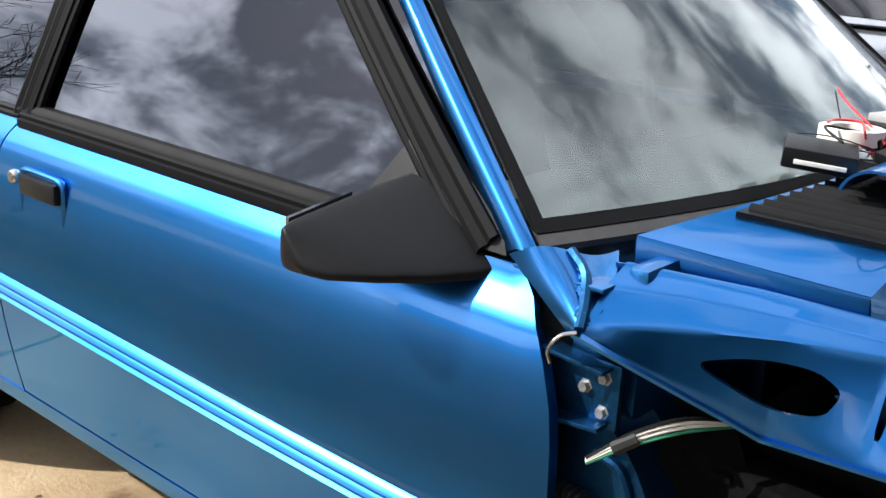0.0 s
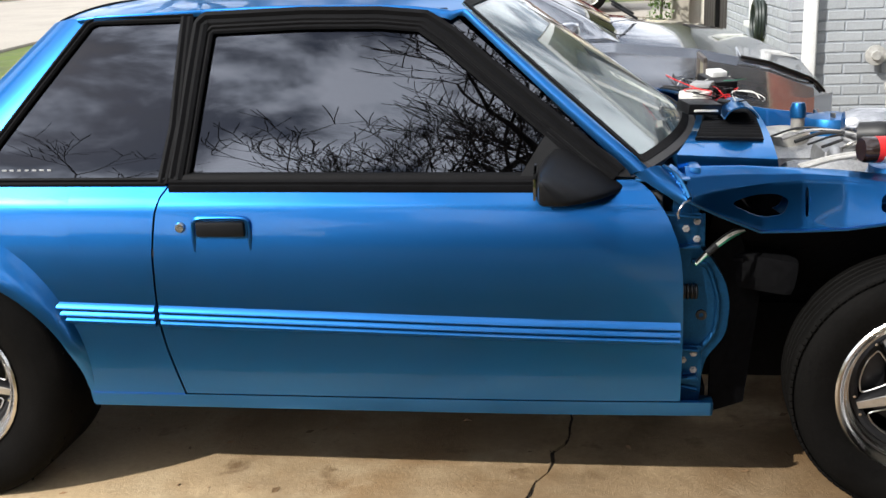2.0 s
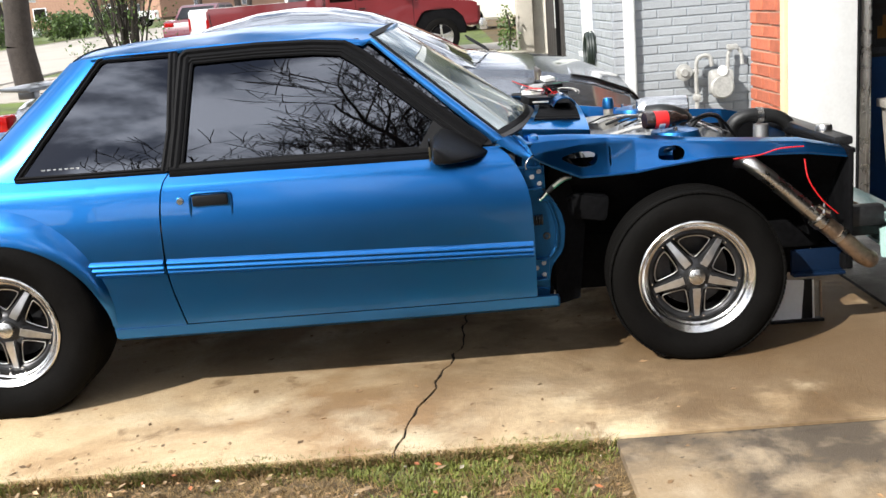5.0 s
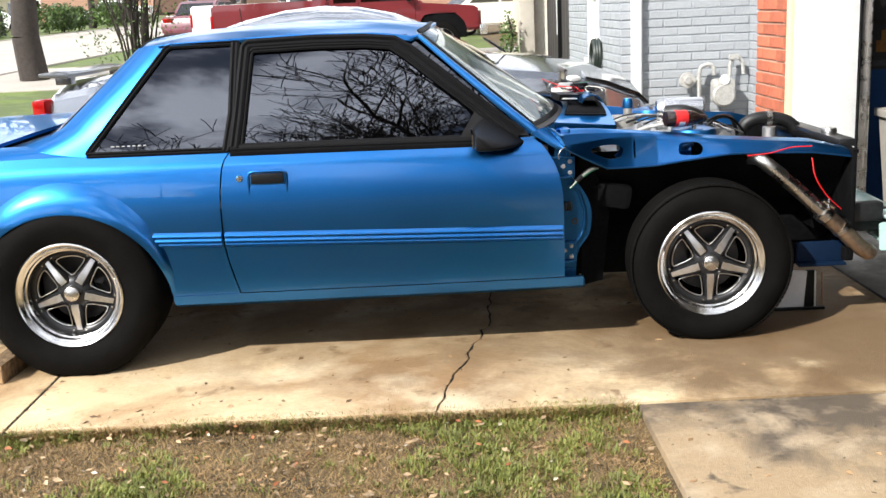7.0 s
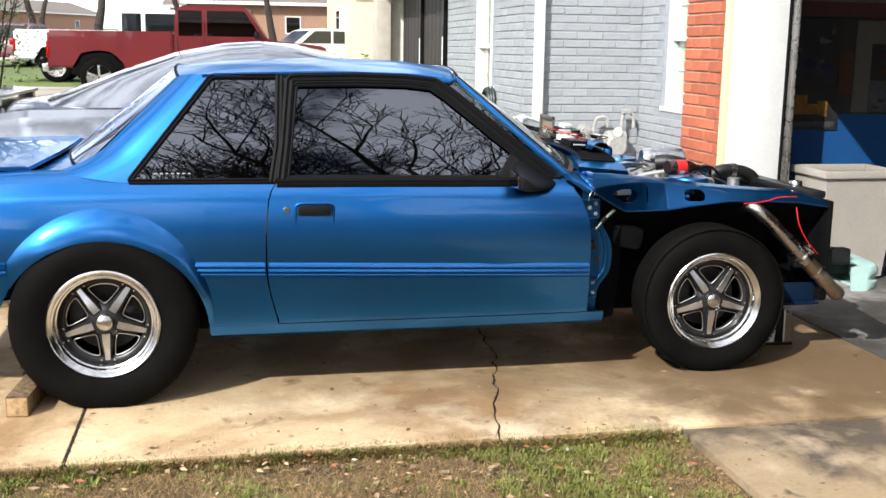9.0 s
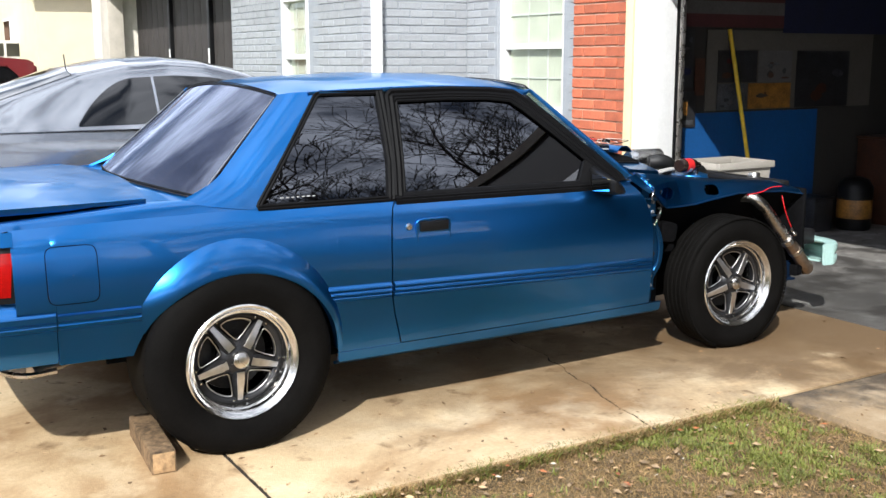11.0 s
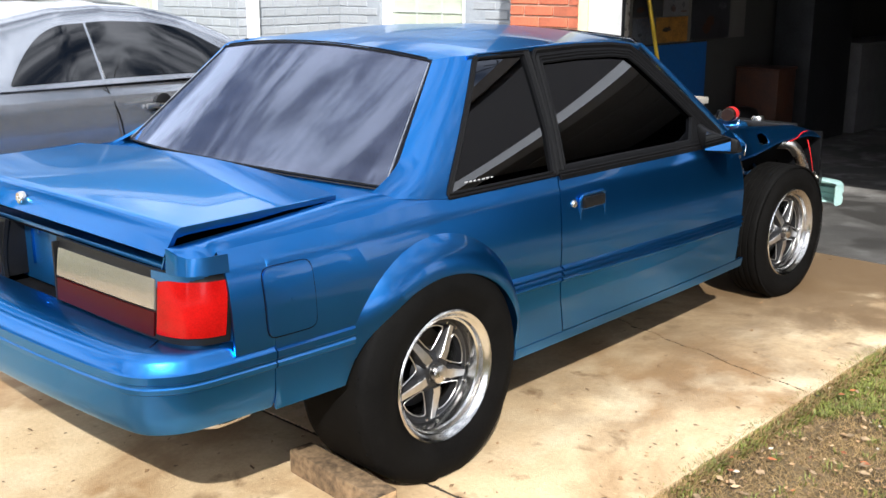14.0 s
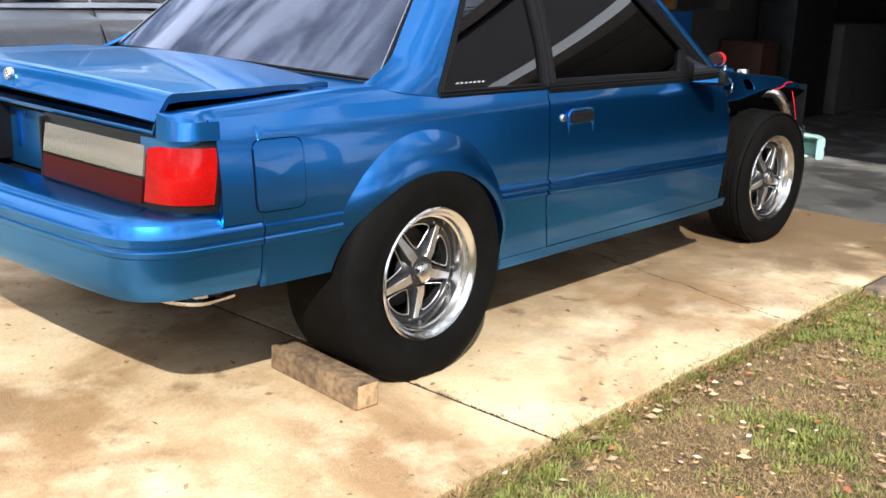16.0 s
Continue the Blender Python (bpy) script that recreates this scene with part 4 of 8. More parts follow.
# ---- the setting ----
def leaf_cloud(boxes, n, size, seed, mat_smooth=0):
    """Many small leaf quads inside ellipsoids (centre, radii)."""
    rg = random.Random(seed)
    verts, faces = [], []
    for i in range(n):
        c, r = boxes[i % len(boxes)]
        while True:
            q = Vector((rg.uniform(-1, 1), rg.uniform(-1, 1), rg.uniform(-1, 1)))
            if 0.35 < q.length < 1.0 + 0.12 * math.sin(q.x * 9 + q.y * 7 + seed):
                break
        p = Vector((c[0] + q.x * r[0], c[1] + q.y * r[1], c[2] + q.z * r[2]))
        a = Vector((rg.uniform(-1, 1), rg.uniform(-1, 1), rg.uniform(-1, 1))).normalized() * size * rg.uniform(0.6, 1.3)
        b = a.cross(Vector((rg.uniform(-1, 1), rg.uniform(-1, 1), rg.uniform(-1, 1)))).normalized() * size * 0.5
        k = len(verts)
        verts += [p - a, p + b, p + a, p - b]
        faces.append((k, k + 1, k + 2, k + 3))
    return raw(verts, faces)


M_GREYBRICK = surf("grey_painted_brick", (0.315, 0.330, 0.346), 0.70, var=0.10, scale=8, fine=60, bump=0.0025, bump_scale=60, rnd=0.06)
M_GREYMORTAR = surf("grey_painted_mortar", (0.292, 0.314, 0.340), 0.85, var=0.12, scale=8, bump=0.002, bump_scale=90)
M_REDBRICK = surf("orange_red_brick", (0.425, 0.120, 0.060), 0.85, var=0.22, scale=14, fine=90, bump=0.002, bump_scale=90, rnd=0.16)
M_MORTAR = surf("mortar", (0.52, 0.36, 0.26), 0.9, var=0.15, scale=20, bump=0.002, bump_scale=120)
M_WHITE = surf("white_painted_wood", (0.70, 0.70, 0.69), 0.5, var=0.06, scale=6)
M_CREAM = surf("cream_painted_wood", (0.68, 0.59, 0.36), 0.55, var=0.08, scale=6)
M_SILVER = surf("silver_metallic_paint", (0.30, 0.315, 0.345), 0.19, 0.85, var=0.04, scale=3, fine=900, coat=1.0, rvar=0.03)
M_ROAD = surf("pale_street_concrete", (0.37, 0.335, 0.285), 0.85, var=0.15, scale=0.6, fine=20, bump=0.002, bump_scale=40)
M_DARKWOOD = surf("dark_stained_boards", (0.035, 0.030, 0.028), 0.7, var=0.35, scale=5, fine=50, bump=0.002, bump_scale=60)
# Blue lowered to hold the shade inside the garage.
M_GARAGEBLUE = surf("blue_wall_paint", (0.005, 0.062, 0.21), 0.6, var=0.12, scale=4)
M_GALV = surf("painted_pipe", (0.42, 0.41, 0.385), 0.5, 0.2, var=0.2, scale=20)
M_WOODBLOCK = surf("weathered_timber", (0.225, 0.15, 0.083), 0.85, spec=0.2, var=0.3, scale=5, fine=45, bump=0.003, bump_scale=50, dark=(0.055, 0.038, 0.024))
M_BARK = surf("bark", (0.038, 0.030, 0.025), 0.95, var=0.4, scale=10, fine=60, bump=0.006, bump_scale=30)
M_GRASS = surf("grass_blades", (0.15, 0.165, 0.028), 0.6, var=0.3, scale=3, fine=20, island=True, rnd=0.35)
M_DRYGRASS = surf("dry_grass_blades", (0.27, 0.175, 0.070), 0.75, var=0.3, scale=3, fine=20, island=True, rnd=0.35)
M_HEDGE = surf("clipped_hedge_leaves", (0.055, 0.095, 0.016), 0.5, var=0.35, scale=2, fine=20, island=True, rnd=0.4)
M_DEADLEAF = surf("dead_leaves", (0.24, 0.145, 0.07), 0.8, var=0.35, scale=20, island=True, rnd=0.5)
M_LEAF = surf("hedge_leaves", (0.075, 0.13, 0.025), 0.5, var=0.35, scale=2, fine=20, island=True, rnd=0.4)


def layered(name, base, stain, pale, rough=0.8, s1=0.75, s2=2.6, lo=0.47, hi=0.56, spots=(), dist=0.8):
    """Concrete with sharp-edged damp stains, pale dry patches, specks and pitting."""
    m = bpy.data.materials.new(name)
    m.use_nodes = True
    n, l = m.node_tree.nodes, m.node_tree.links
    b = n["Principled BSDF"]
    tc = n.new("ShaderNodeTexCoord")

    def noise_of(scale, detail=6, rgh=0.6, dist=0.0):
        q = n.new("ShaderNodeTexNoise")
        q.inputs["Scale"].default_value, q.inputs["Detail"].default_value, q.inputs["Roughness"].default_value, q.inputs["Distortion"].default_value = scale, detail, rgh, dist
        l.new(tc.outputs["Object"], q.inputs["Vector"])
        return q.outputs["Fac"]

    def ramp_of(src, a, c):
        r = n.new("ShaderNodeMapRange")
        r.inputs[1].default_value, r.inputs[2].default_value = a, c
        l.new(src, r.inputs[0])
        return r.outputs[0]

    def mixed(f, c1, c2):
        x = n.new("ShaderNodeMix")
        x.data_type = "RGBA"
        l.new(f, x.inputs[0])
        for slot, c in ((6, c1), (7, c2)):
            if isinstance(c, tuple):
                x.inputs[slot].default_value = (*c, 1)
            else:
                l.new(c, x.inputs[slot])
        return x.outputs[2]

    big = ramp_of(noise_of(s1, 7, 0.62, dist), lo, hi)
    c = mixed(big, stain, base)
    c = mixed(ramp_of(noise_of(s2, 6, 0.6, 0.5 * dist), 0.50, 0.72), c, pale)
    c = mixed(ramp_of(noise_of(5.5, 5, 0.6, dist), 0.61, 0.72), c, tuple(k * 0.62 for k in stain))
    c = mixed(ramp_of(noise_of(26, 3, 0.55, 0.2), 0.685, 0.73), c, tuple(k * 0.42 for k in stain))
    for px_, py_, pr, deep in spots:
        # darker patch with a ragged edge
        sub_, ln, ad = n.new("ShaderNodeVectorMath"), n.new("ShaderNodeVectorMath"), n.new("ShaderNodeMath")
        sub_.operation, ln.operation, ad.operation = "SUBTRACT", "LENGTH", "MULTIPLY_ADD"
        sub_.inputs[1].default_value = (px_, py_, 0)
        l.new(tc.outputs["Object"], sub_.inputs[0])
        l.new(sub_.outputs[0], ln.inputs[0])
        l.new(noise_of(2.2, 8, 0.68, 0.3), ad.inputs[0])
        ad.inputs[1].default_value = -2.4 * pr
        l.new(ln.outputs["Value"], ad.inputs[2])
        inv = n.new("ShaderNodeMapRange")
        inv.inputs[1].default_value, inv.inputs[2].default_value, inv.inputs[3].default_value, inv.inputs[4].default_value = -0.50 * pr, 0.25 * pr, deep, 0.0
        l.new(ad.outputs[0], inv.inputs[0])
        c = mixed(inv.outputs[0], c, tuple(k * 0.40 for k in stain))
    fine = n.new("ShaderNodeMix")
    fine.data_type, fine.blend_type = "RGBA", "MULTIPLY"
    fine.inputs[0].default_value = 0.35
    grey = n.new("ShaderNodeValToRGB")
    grey.color_ramp.elements[0].position, grey.color_ramp.elements[0].color = 0.3, (0.55, 0.52, 0.48, 1)
    grey.color_ramp.elements[1].position, grey.color_ramp.elements[1].color = 0.62, (1, 1, 1, 1)
    l.new(noise_of(55, 5, 0.7), grey.inputs[0])
    l.new(c, fine.inputs[6])
    l.new(grey.outputs[0], fine.inputs[7])
    l.new(fine.outputs[2], b.inputs["Base Color"])
    rr = n.new("ShaderNodeMapRange")
    rr.inputs[3].default_value, rr.inputs[4].default_value = rough - 0.2, rough
    l.new(big, rr.inputs[0])
    l.new(rr.outputs[0], b.inputs["Roughness"])
    bp_ = n.new("ShaderNodeBump")
    bp_.inputs["Strength"].default_value, bp_.inputs["Distance"].default_value = 1.0, 0.003
    l.new(noise_of(80, 8, 0.7), bp_.inputs["Height"])
    l.new(bp_.outputs[0], b.inputs["Normal"])
    return m


# Damp spots ahead of the front wheel; darker ones along the coupe and behind.
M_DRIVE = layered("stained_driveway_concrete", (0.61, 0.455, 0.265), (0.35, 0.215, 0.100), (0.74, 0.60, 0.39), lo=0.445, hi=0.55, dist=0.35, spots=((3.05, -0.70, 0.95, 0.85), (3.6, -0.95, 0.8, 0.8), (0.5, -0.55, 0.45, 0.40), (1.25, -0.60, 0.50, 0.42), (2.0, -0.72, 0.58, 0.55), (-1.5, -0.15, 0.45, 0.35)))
M_APRON = layered("oil_stained_concrete", (0.34, 0.245, 0.140), (0.105, 0.080, 0.055), (0.44, 0.34, 0.22), lo=0.44, hi=0.58, s1=1.6, s2=4.5, dist=0.4)
# Floor greys lowered to hold the garage's shade; spots darken it further.
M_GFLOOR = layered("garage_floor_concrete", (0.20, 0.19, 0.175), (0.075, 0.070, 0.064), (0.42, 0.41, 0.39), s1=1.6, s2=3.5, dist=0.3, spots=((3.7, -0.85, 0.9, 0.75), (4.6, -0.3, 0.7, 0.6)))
M_SOIL = layered("lawn_soil", (0.125, 0.082, 0.034), (0.065, 0.046, 0.020), (0.185, 0.130, 0.062), rough=0.95, s1=1.4, s2=5)


def rise(y):
    """The ground climbs gently along the street."""
    return curve_at((8, 16.5, 37, 400), (0.0, 0.36, 0.70, 6.9), y)


gx = [-400, -150, -60, -30, -19, -8, -3, -1.2, 2.1, 8, 30, 100, 400]
gy = [-400, -120, -40, -12, -6, -3.0, -1.46, 3, 8, 14, 16.5, 20, 30, 37, 45, 70, 120, 400]
v, f = sheet(lambda x, y: (x, y, rise(y) - 0.030), gx, gy)
ground = tagged(part("ground", raw(v, f), M_SOIL), "patchy lawn and bare soil round the driveway", "ground", kind="structure")


def setting(name, bm, mat, label, cat, smooth=30.0):
    return tagged(part(name, bm, mat, None, "", smooth), label, cat, kind="structure")


def block(x0, x1, y0, y1, z0, z1, bev=0.0):
    return box((x0 + x1) / 2, (y0 + y1) / 2, (z0 + z1) / 2, x1 - x0, y1 - y0, z1 - z0, bev)


# driveway of separate slabs, with one jagged crack
drive = thing("driveway", "tan stained concrete driveway of large slabs with a crack", "driveway", kind="structure")
rngc = random.Random(11)
ys_crack = span(-1.452, 1.35, 46)
crack_x = []
for y in ys_crack:
    crack_x.append(curve_at((-1.46, -1.2, -0.95, -0.45, 0.2, 1.4), (1.425, 1.468, 1.54, 1.655, 1.72, 1.70), y) + rngc.uniform(-0.013, 0.013))
# keep the grey walk in steps of a few centimetres
left = [(x - 0.0015 - rngc.uniform(0, 0.006), y) for x, y in zip(crack_x, ys_crack)]
right = [(x + 0.0015 + rngc.uniform(0, 0.006), y) for x, y in zip(crack_x, ys_crack)]
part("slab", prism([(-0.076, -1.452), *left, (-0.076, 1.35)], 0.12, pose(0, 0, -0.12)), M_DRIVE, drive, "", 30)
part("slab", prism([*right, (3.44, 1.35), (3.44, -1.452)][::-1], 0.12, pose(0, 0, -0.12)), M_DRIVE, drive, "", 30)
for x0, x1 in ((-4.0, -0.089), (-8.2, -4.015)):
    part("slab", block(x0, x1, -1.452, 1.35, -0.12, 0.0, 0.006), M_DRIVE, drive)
for x0, x1 in ((-0.076, 3.05), (-4.0, -0.089), (-8.2, -4.015)):
    part("slab", block(x0, x1, 1.368, 4.25, -0.12, 0.0, 0.006), M_DRIVE, drive)
M_JOINT = surf("dirt_in_joint", (0.030, 0.022, 0.014), 0.95, var=0.4, scale=30)
part("joint", block(-0.0895, -0.0755, -1.452, 1.35, -0.05, -0.005), M_JOINT, drive)
part("joint", block(-4.0155, -3.9995, -1.452, 4.2, -0.05, -0.012), M_JOINT, drive)
part("joint", block(-8.2, 3.05, 1.351, 1.367, -0.05, -0.012), M_JOINT, drive)
part("joint", block(2.14, 3.44, -1.4715, -1.4525, -0.05, -0.010), M_JOINT, drive)
part("joint", block(1.30, 1.90, -1.45, 1.34, -0.06, -0.007), M_JOINT, drive)
walkway = setting("walkway", block(2.128, 8.0, -5.5, -1.472, -0.12, 0.0, 0.008), M_APRON, "dark stained concrete slab beside the driveway", "pavement")
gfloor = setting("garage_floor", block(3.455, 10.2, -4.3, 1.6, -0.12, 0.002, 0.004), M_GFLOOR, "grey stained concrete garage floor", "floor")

M_LAWN = layered("mown_lawn", (0.115, 0.165, 0.028), (0.075, 0.105, 0.020), (0.17, 0.19, 0.05), rough=0.95, s1=0.9, s2=4)
for x0, x1, y0, y1, lab in ((-8.05, 2.95, 4.27, 14.35, "green mown lawn between the driveways"), (-8.05, 2.9, 20.45, 60.0, "green lawn of the next houses"), (-29.5, -19.2, -40.0, 120.0, "green lawns across the street")):
    qv, qf = sheet(lambda x, y: (x, y, rise(y) - 0.024), span(x0, x1, 3), sorted(set([y0, y1] + [y for y in gy if y0 < y < y1])))
    setting("lawn", thick(qv, qf, 0.02, (x0, y0, -50)), M_LAWN, lab, "lawn")
rv, rf = sheet(lambda x, y: (x, y, rise(y) - 0.02), [-19.0, -14, -8.2], gy)
setting("road", thick(rv, rf, 0.05, (0, 0, -50)), M_ROAD, "pale sunlit concrete street", "road")
for xk in (-8.15, -19.1):
    kv, kf = sheet(lambda t, y: (xk + 0.075 * t, y, rise(y) + (0.02 if abs(t) < 0.9 else -0.02)), [-1, -0.85, 0.85, 1], gy)
    setting("kerb", thick(kv, kf, 0.03, (xk, 0, -50)), M_ROAD, "low concrete kerb along the street", "kerb")
nd = thing("neighbour_driveway", "pale concrete driveway of the neighbouring house", "driveway", kind="structure")
nv, nf = sheet(lambda x, y: (x, y, rise(y) - 0.012), [-8.2, -3, 3.0, 6.0], [14.4, 17, 20.4])
part("slab", thick(nv, nf, 0.05, (0, 17, -50)), M_ROAD, nd)

# ---- the house ----
BL, BH, CO = 0.236, 0.061, 0.0735


def brick_wall(parent, o, u, width, height, mat, holes=(), z0=0.02, proud=0.012, cap=290):
    """Running bond over a wall face: o is its lower corner, u runs along it, the face looks along u x z turned outward."""
    u = Vector(u).normalized()
    nrm = Vector((u.y, -u.x, 0))
    full = finish("brick", box(0, 0, 0, BL, 0.03, BH, 0.004, seg=1), mat, 30)
    half_w = BL / 2 - 0.006
    half = finish("brick", box(0, 0, 0, half_w, 0.03, BH, 0.004, seg=1), mat, 30)
    made, rest = 0, []
    row = 0
    z = z0
    while z + BH < height:
        x = 0.0 if row % 2 == 0 else -(BL + 0.0115) / 2
        while x < width - 0.02:
            a, b = max(0, x), min(width, x + BL)
            w = b - a
            if w > 0.03:
                blocked = any(a < h[1] and b > h[0] and z < h[3] and z + BH > h[2] for h in holes)
                if not blocked:
                    c = Vector(o) + u * ((a + b) / 2) + Vector((0, 0, z + BH / 2)) + nrm * (proud - 0.015)
                    ang = math.degrees(math.atan2(u.y, u.x))
                    jit = 0.0015 * math.sin(made * 12.9898 + z * 78.2)
                    m = pose(c.x + nrm.x * jit, c.y + nrm.y * jit, c.z, 0, 0, ang)
                    if w > BL * 0.9 or abs(w - half_w) < 0.012:
                        if made < cap:
                            ob = new("brick", full if w > BL * 0.9 else half)
                            ob.parent = parent
                            ob.matrix_basis = m
                        else:
                            rest.append((m, BL if w > BL * 0.9 else half_w))
                    else:
                        rest.append((m, w - 0.006))
                    made += 1
            x += BL + 0.0115
        z += CO
        row += 1
    if rest:
        verts, faces = [], []
        for m, w in rest:
            k = len(verts)
            for sx in (-1, 1):
                for sy in (-1, 1):
                    for sz in (-1, 1):
                        verts.append(m @ Vector((sx * w / 2, sy * 0.015, sz * BH / 2)))
            faces += [(k, k + 1, k + 3, k + 2), (k + 4, k + 6, k + 7, k + 5), (k, k + 4, k + 5, k + 1), (k + 2, k + 3, k + 7, k + 6), (k, k + 2, k + 6, k + 4), (k + 1, k + 5, k + 7, k + 3)]
        ob = part("brickwork", raw(verts, faces), mat, parent, "", 0)
        ob["kind"] = "stuff"


def sash(name, x, y0, y1, z0, z1, label, bars=3):
    """White sash window in a wall that looks along -x."""
    w = thing(name, label, "window", kind="structure")
    t = 0.06
    part("window_frame", join(block(x - 0.05, x + 0.06, y0, y0 + t, z0, z1), block(x - 0.05, x + 0.06, y1 - t, y1, z0, z1), block(x - 0.05, x + 0.06, y0 + t, y1 - t, z0, z0 + t), block(x - 0.05, x + 0.06, y0 + t, y1 - t, z1 - t, z1)), M_WHITE, w)
    mz = (z0 + z1) / 2
    part("meeting_rail", block(x - 0.03, x + 0.02, y0 + t, y1 - t, mz - 0.025, mz + 0.025), M_WHITE, w)
    for a, b in ((z0 + t, mz - 0.025), (mz + 0.025, z1 - t)):
        p = part("pane", block(x + 0.010, x + 0.016, y0 + t, y1 - t, a, b), M_HOUSEGLASS, w)
        p.visible_shadow = False
        for k in range(1, bars):
            yy = lerp(y0 + t, y1 - t, k / bars)
            part("glazing_bar", block(x + 0.018, x + 0.026, yy - 0.006, yy + 0.006, a, b), M_WHITE, w)
        part("glazing_bar", block(x + 0.018, x + 0.026, y0 + t, y1 - t, (a + b) / 2 - 0.006, (a + b) / 2 + 0.006), M_WHITE, w)
    part("blind", block(x + 0.032, x + 0.040, y0 + t, y1 - t, z0 + t, z1 - t), surf("pale_blind", (0.60, 0.60, 0.52), 0.8), w)
    part("window_sill", block(x - 0.09, x + 0.02, y0 - 0.03, y1 + 0.03, z0 - 0.045, z0 - 0.002, 0.006), M_WHITE, w)
    return w


M_HOUSEGLASS = pane("house_glass", (0.90, 0.93, 0.90), 1.5)
WX = 3.10
wf = setting("wall_front", join(block(WX, WX + 0.2, 4.34, 5.54, 0, 2.6), block(WX, WX + 0.2, 6.24, 7.8, 0, 2.6), block(WX, WX + 0.2, 5.54, 6.24, 0, 0.80), block(WX, WX + 0.2, 5.54, 6.24, 2.05, 2.6)), M_GREYMORTAR, "grey painted brick house wall with a window", "wall")
wm = setting("wall_meter", block(WX + 0.2, 4.42, 4.34, 4.52, 0, 2.6), M_GREYMORTAR, "grey painted brick wall behind the gas meter", "wall")
wr = setting("wall_recess", join(block(4.22, 4.42, 1.74, 2.81, 0, 2.6), block(4.22, 4.42, 3.81, 4.335, 0, 2.6), block(4.22, 4.42, 2.81, 3.81, 0, 0.92), block(4.22, 4.42, 2.81, 3.81, 2.1, 2.6)), M_GREYMORTAR, "grey painted brick wall with a sash window", "wall")
sash("window_1", 4.30, 2.81, 3.81, 0.92, 2.10, "white sash window with a pale blind")
sash("window_2", WX + 0.04, 5.54, 6.24, 0.80, 2.05, "narrow white sash window in grey brick")
wp = setting("wall_pier", join(block(3.50, 3.70, 1.16, 1.74, 0, 2.6), block(3.70, 4.22, 1.62, 1.74, 0, 2.6)), M_MORTAR, "orange red brick pier beside the garage opening", "wall")
setting("trim_corner", block(WX + 0.085, WX + 0.18, 4.30, 4.336, 0, 2.5, 0.006), M_WHITE, "white corner board on the house wall", "trim")
setting("downpipe", block(3.20, 3.265, 4.255, 4.299, 0.05, 2.5, 0.012), M_WHITE, "white rectangular downpipe on the corner", "downpipe")

# garage opening: jamb, cream edge, track
setting("door_jamb", join(block(3.50, 3.86, 1.075, 1.157, 0, 2.128, 0.004)), M_WHITE, "white painted garage door jamb", "trim")
setting("jamb_edge", block(3.478, 3.498, 1.085, 1.160, 0, 2.128, 0.003), M_CREAM, "cream painted edge strip of the jamb", "trim")
track = thing("garage_door_track", "grey steel garage door track fixed to the jamb", "door track")
part("rail", join(block(3.87, 3.93, 1.10, 1.112, 0.05, 2.3), block(3.87, 3.876, 1.06, 1.10, 0.05, 2.3), block(3.924, 3.93, 1.06, 1.10, 0.05, 2.3)), M_STEEL, track)
part("weather_strip", block(3.862, 3.869, 1.055, 1.15, 0.0, 2.45), M_BLACKTRIM, track)
# Inside faces use colours darkened for the unlit room.
setting("garage_wall_left", block(3.86, 10.2, 1.60, 1.74, 0, 2.6), M_CREAM_IN, "garage side wall, pale paint darkened for shade", "wall")
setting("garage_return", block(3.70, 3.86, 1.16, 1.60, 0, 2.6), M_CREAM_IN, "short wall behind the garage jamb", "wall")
# Dado ends early so the shaded depth of the wall stays dark.
setting("garage_dado", block(3.87, 5.95, 1.592, 1.598, 0.02, 0.985), M_GARAGEBLUE, "blue painted lower part of the garage wall", "wall")
setting("garage_wall_back", block(10.2, 10.36, -4.44, 1.74, 0, 2.6), M_DARKWALL, "garage back wall, darkened for shade", "wall")
setting("garage_wall_right", block(3.5, 10.36, -4.44, -4.3, 0, 2.6), M_DARKWALL, "garage side wall, darkened for shade", "wall")
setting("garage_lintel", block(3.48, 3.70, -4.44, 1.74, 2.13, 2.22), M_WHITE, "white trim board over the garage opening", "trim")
# Unseen gable, coloured dark for eaves shade in the window reflections.
setting("garage_gable", block(3.50, 3.70, -4.44, 1.74, 2.222, 3.0), M_DARKWOOD, "gable board over the opening, dark for eaves shade", "wall")
setting("garage_ceiling", block(3.70, 10.36, -4.44, 1.74, 2.6, 2.7), M_DARKWALL, "garage ceiling, darkened for shade", "ceiling")
gd = thing("garage_door", "raised garage door, greyed to bounce less light", "garage door")
for k in range(4):
    # Panels are grey instead of white to throw less light down.
    part("panel", block(3.98 + 0.56 * k, 4.52 + 0.56 * k, -3.9, 1.0, 2.30, 2.34, 0.004), M_GALV, gd)
# roof and eaves of the house
setting("eaves", join(block(2.75, 4.4, 4.36, 7.8, 2.6, 2.72), block(2.75, 4.4, 7.8, 13.4, 2.6, 2.72)), M_WHITE, "white boarded eaves", "eaves")
M_SHING = surf("grey_shingles", (0.16, 0.14, 0.12), 0.9, var=0.3, scale=12)
setting("roof_garage", thick([Vector(p) for p in ((3.42, -4.6, 2.98), (3.42, 1.85, 2.98), (9.0, 1.85, 5.0), (9.0, -4.6, 5.0), (14.5, -4.6, 2.98), (14.5, 1.85, 2.98))], [(0, 1, 2, 3), (3, 2, 5, 4)], 0.10, (9, 0, 0)), M_SHING, "grey shingled garage roof", "roof")
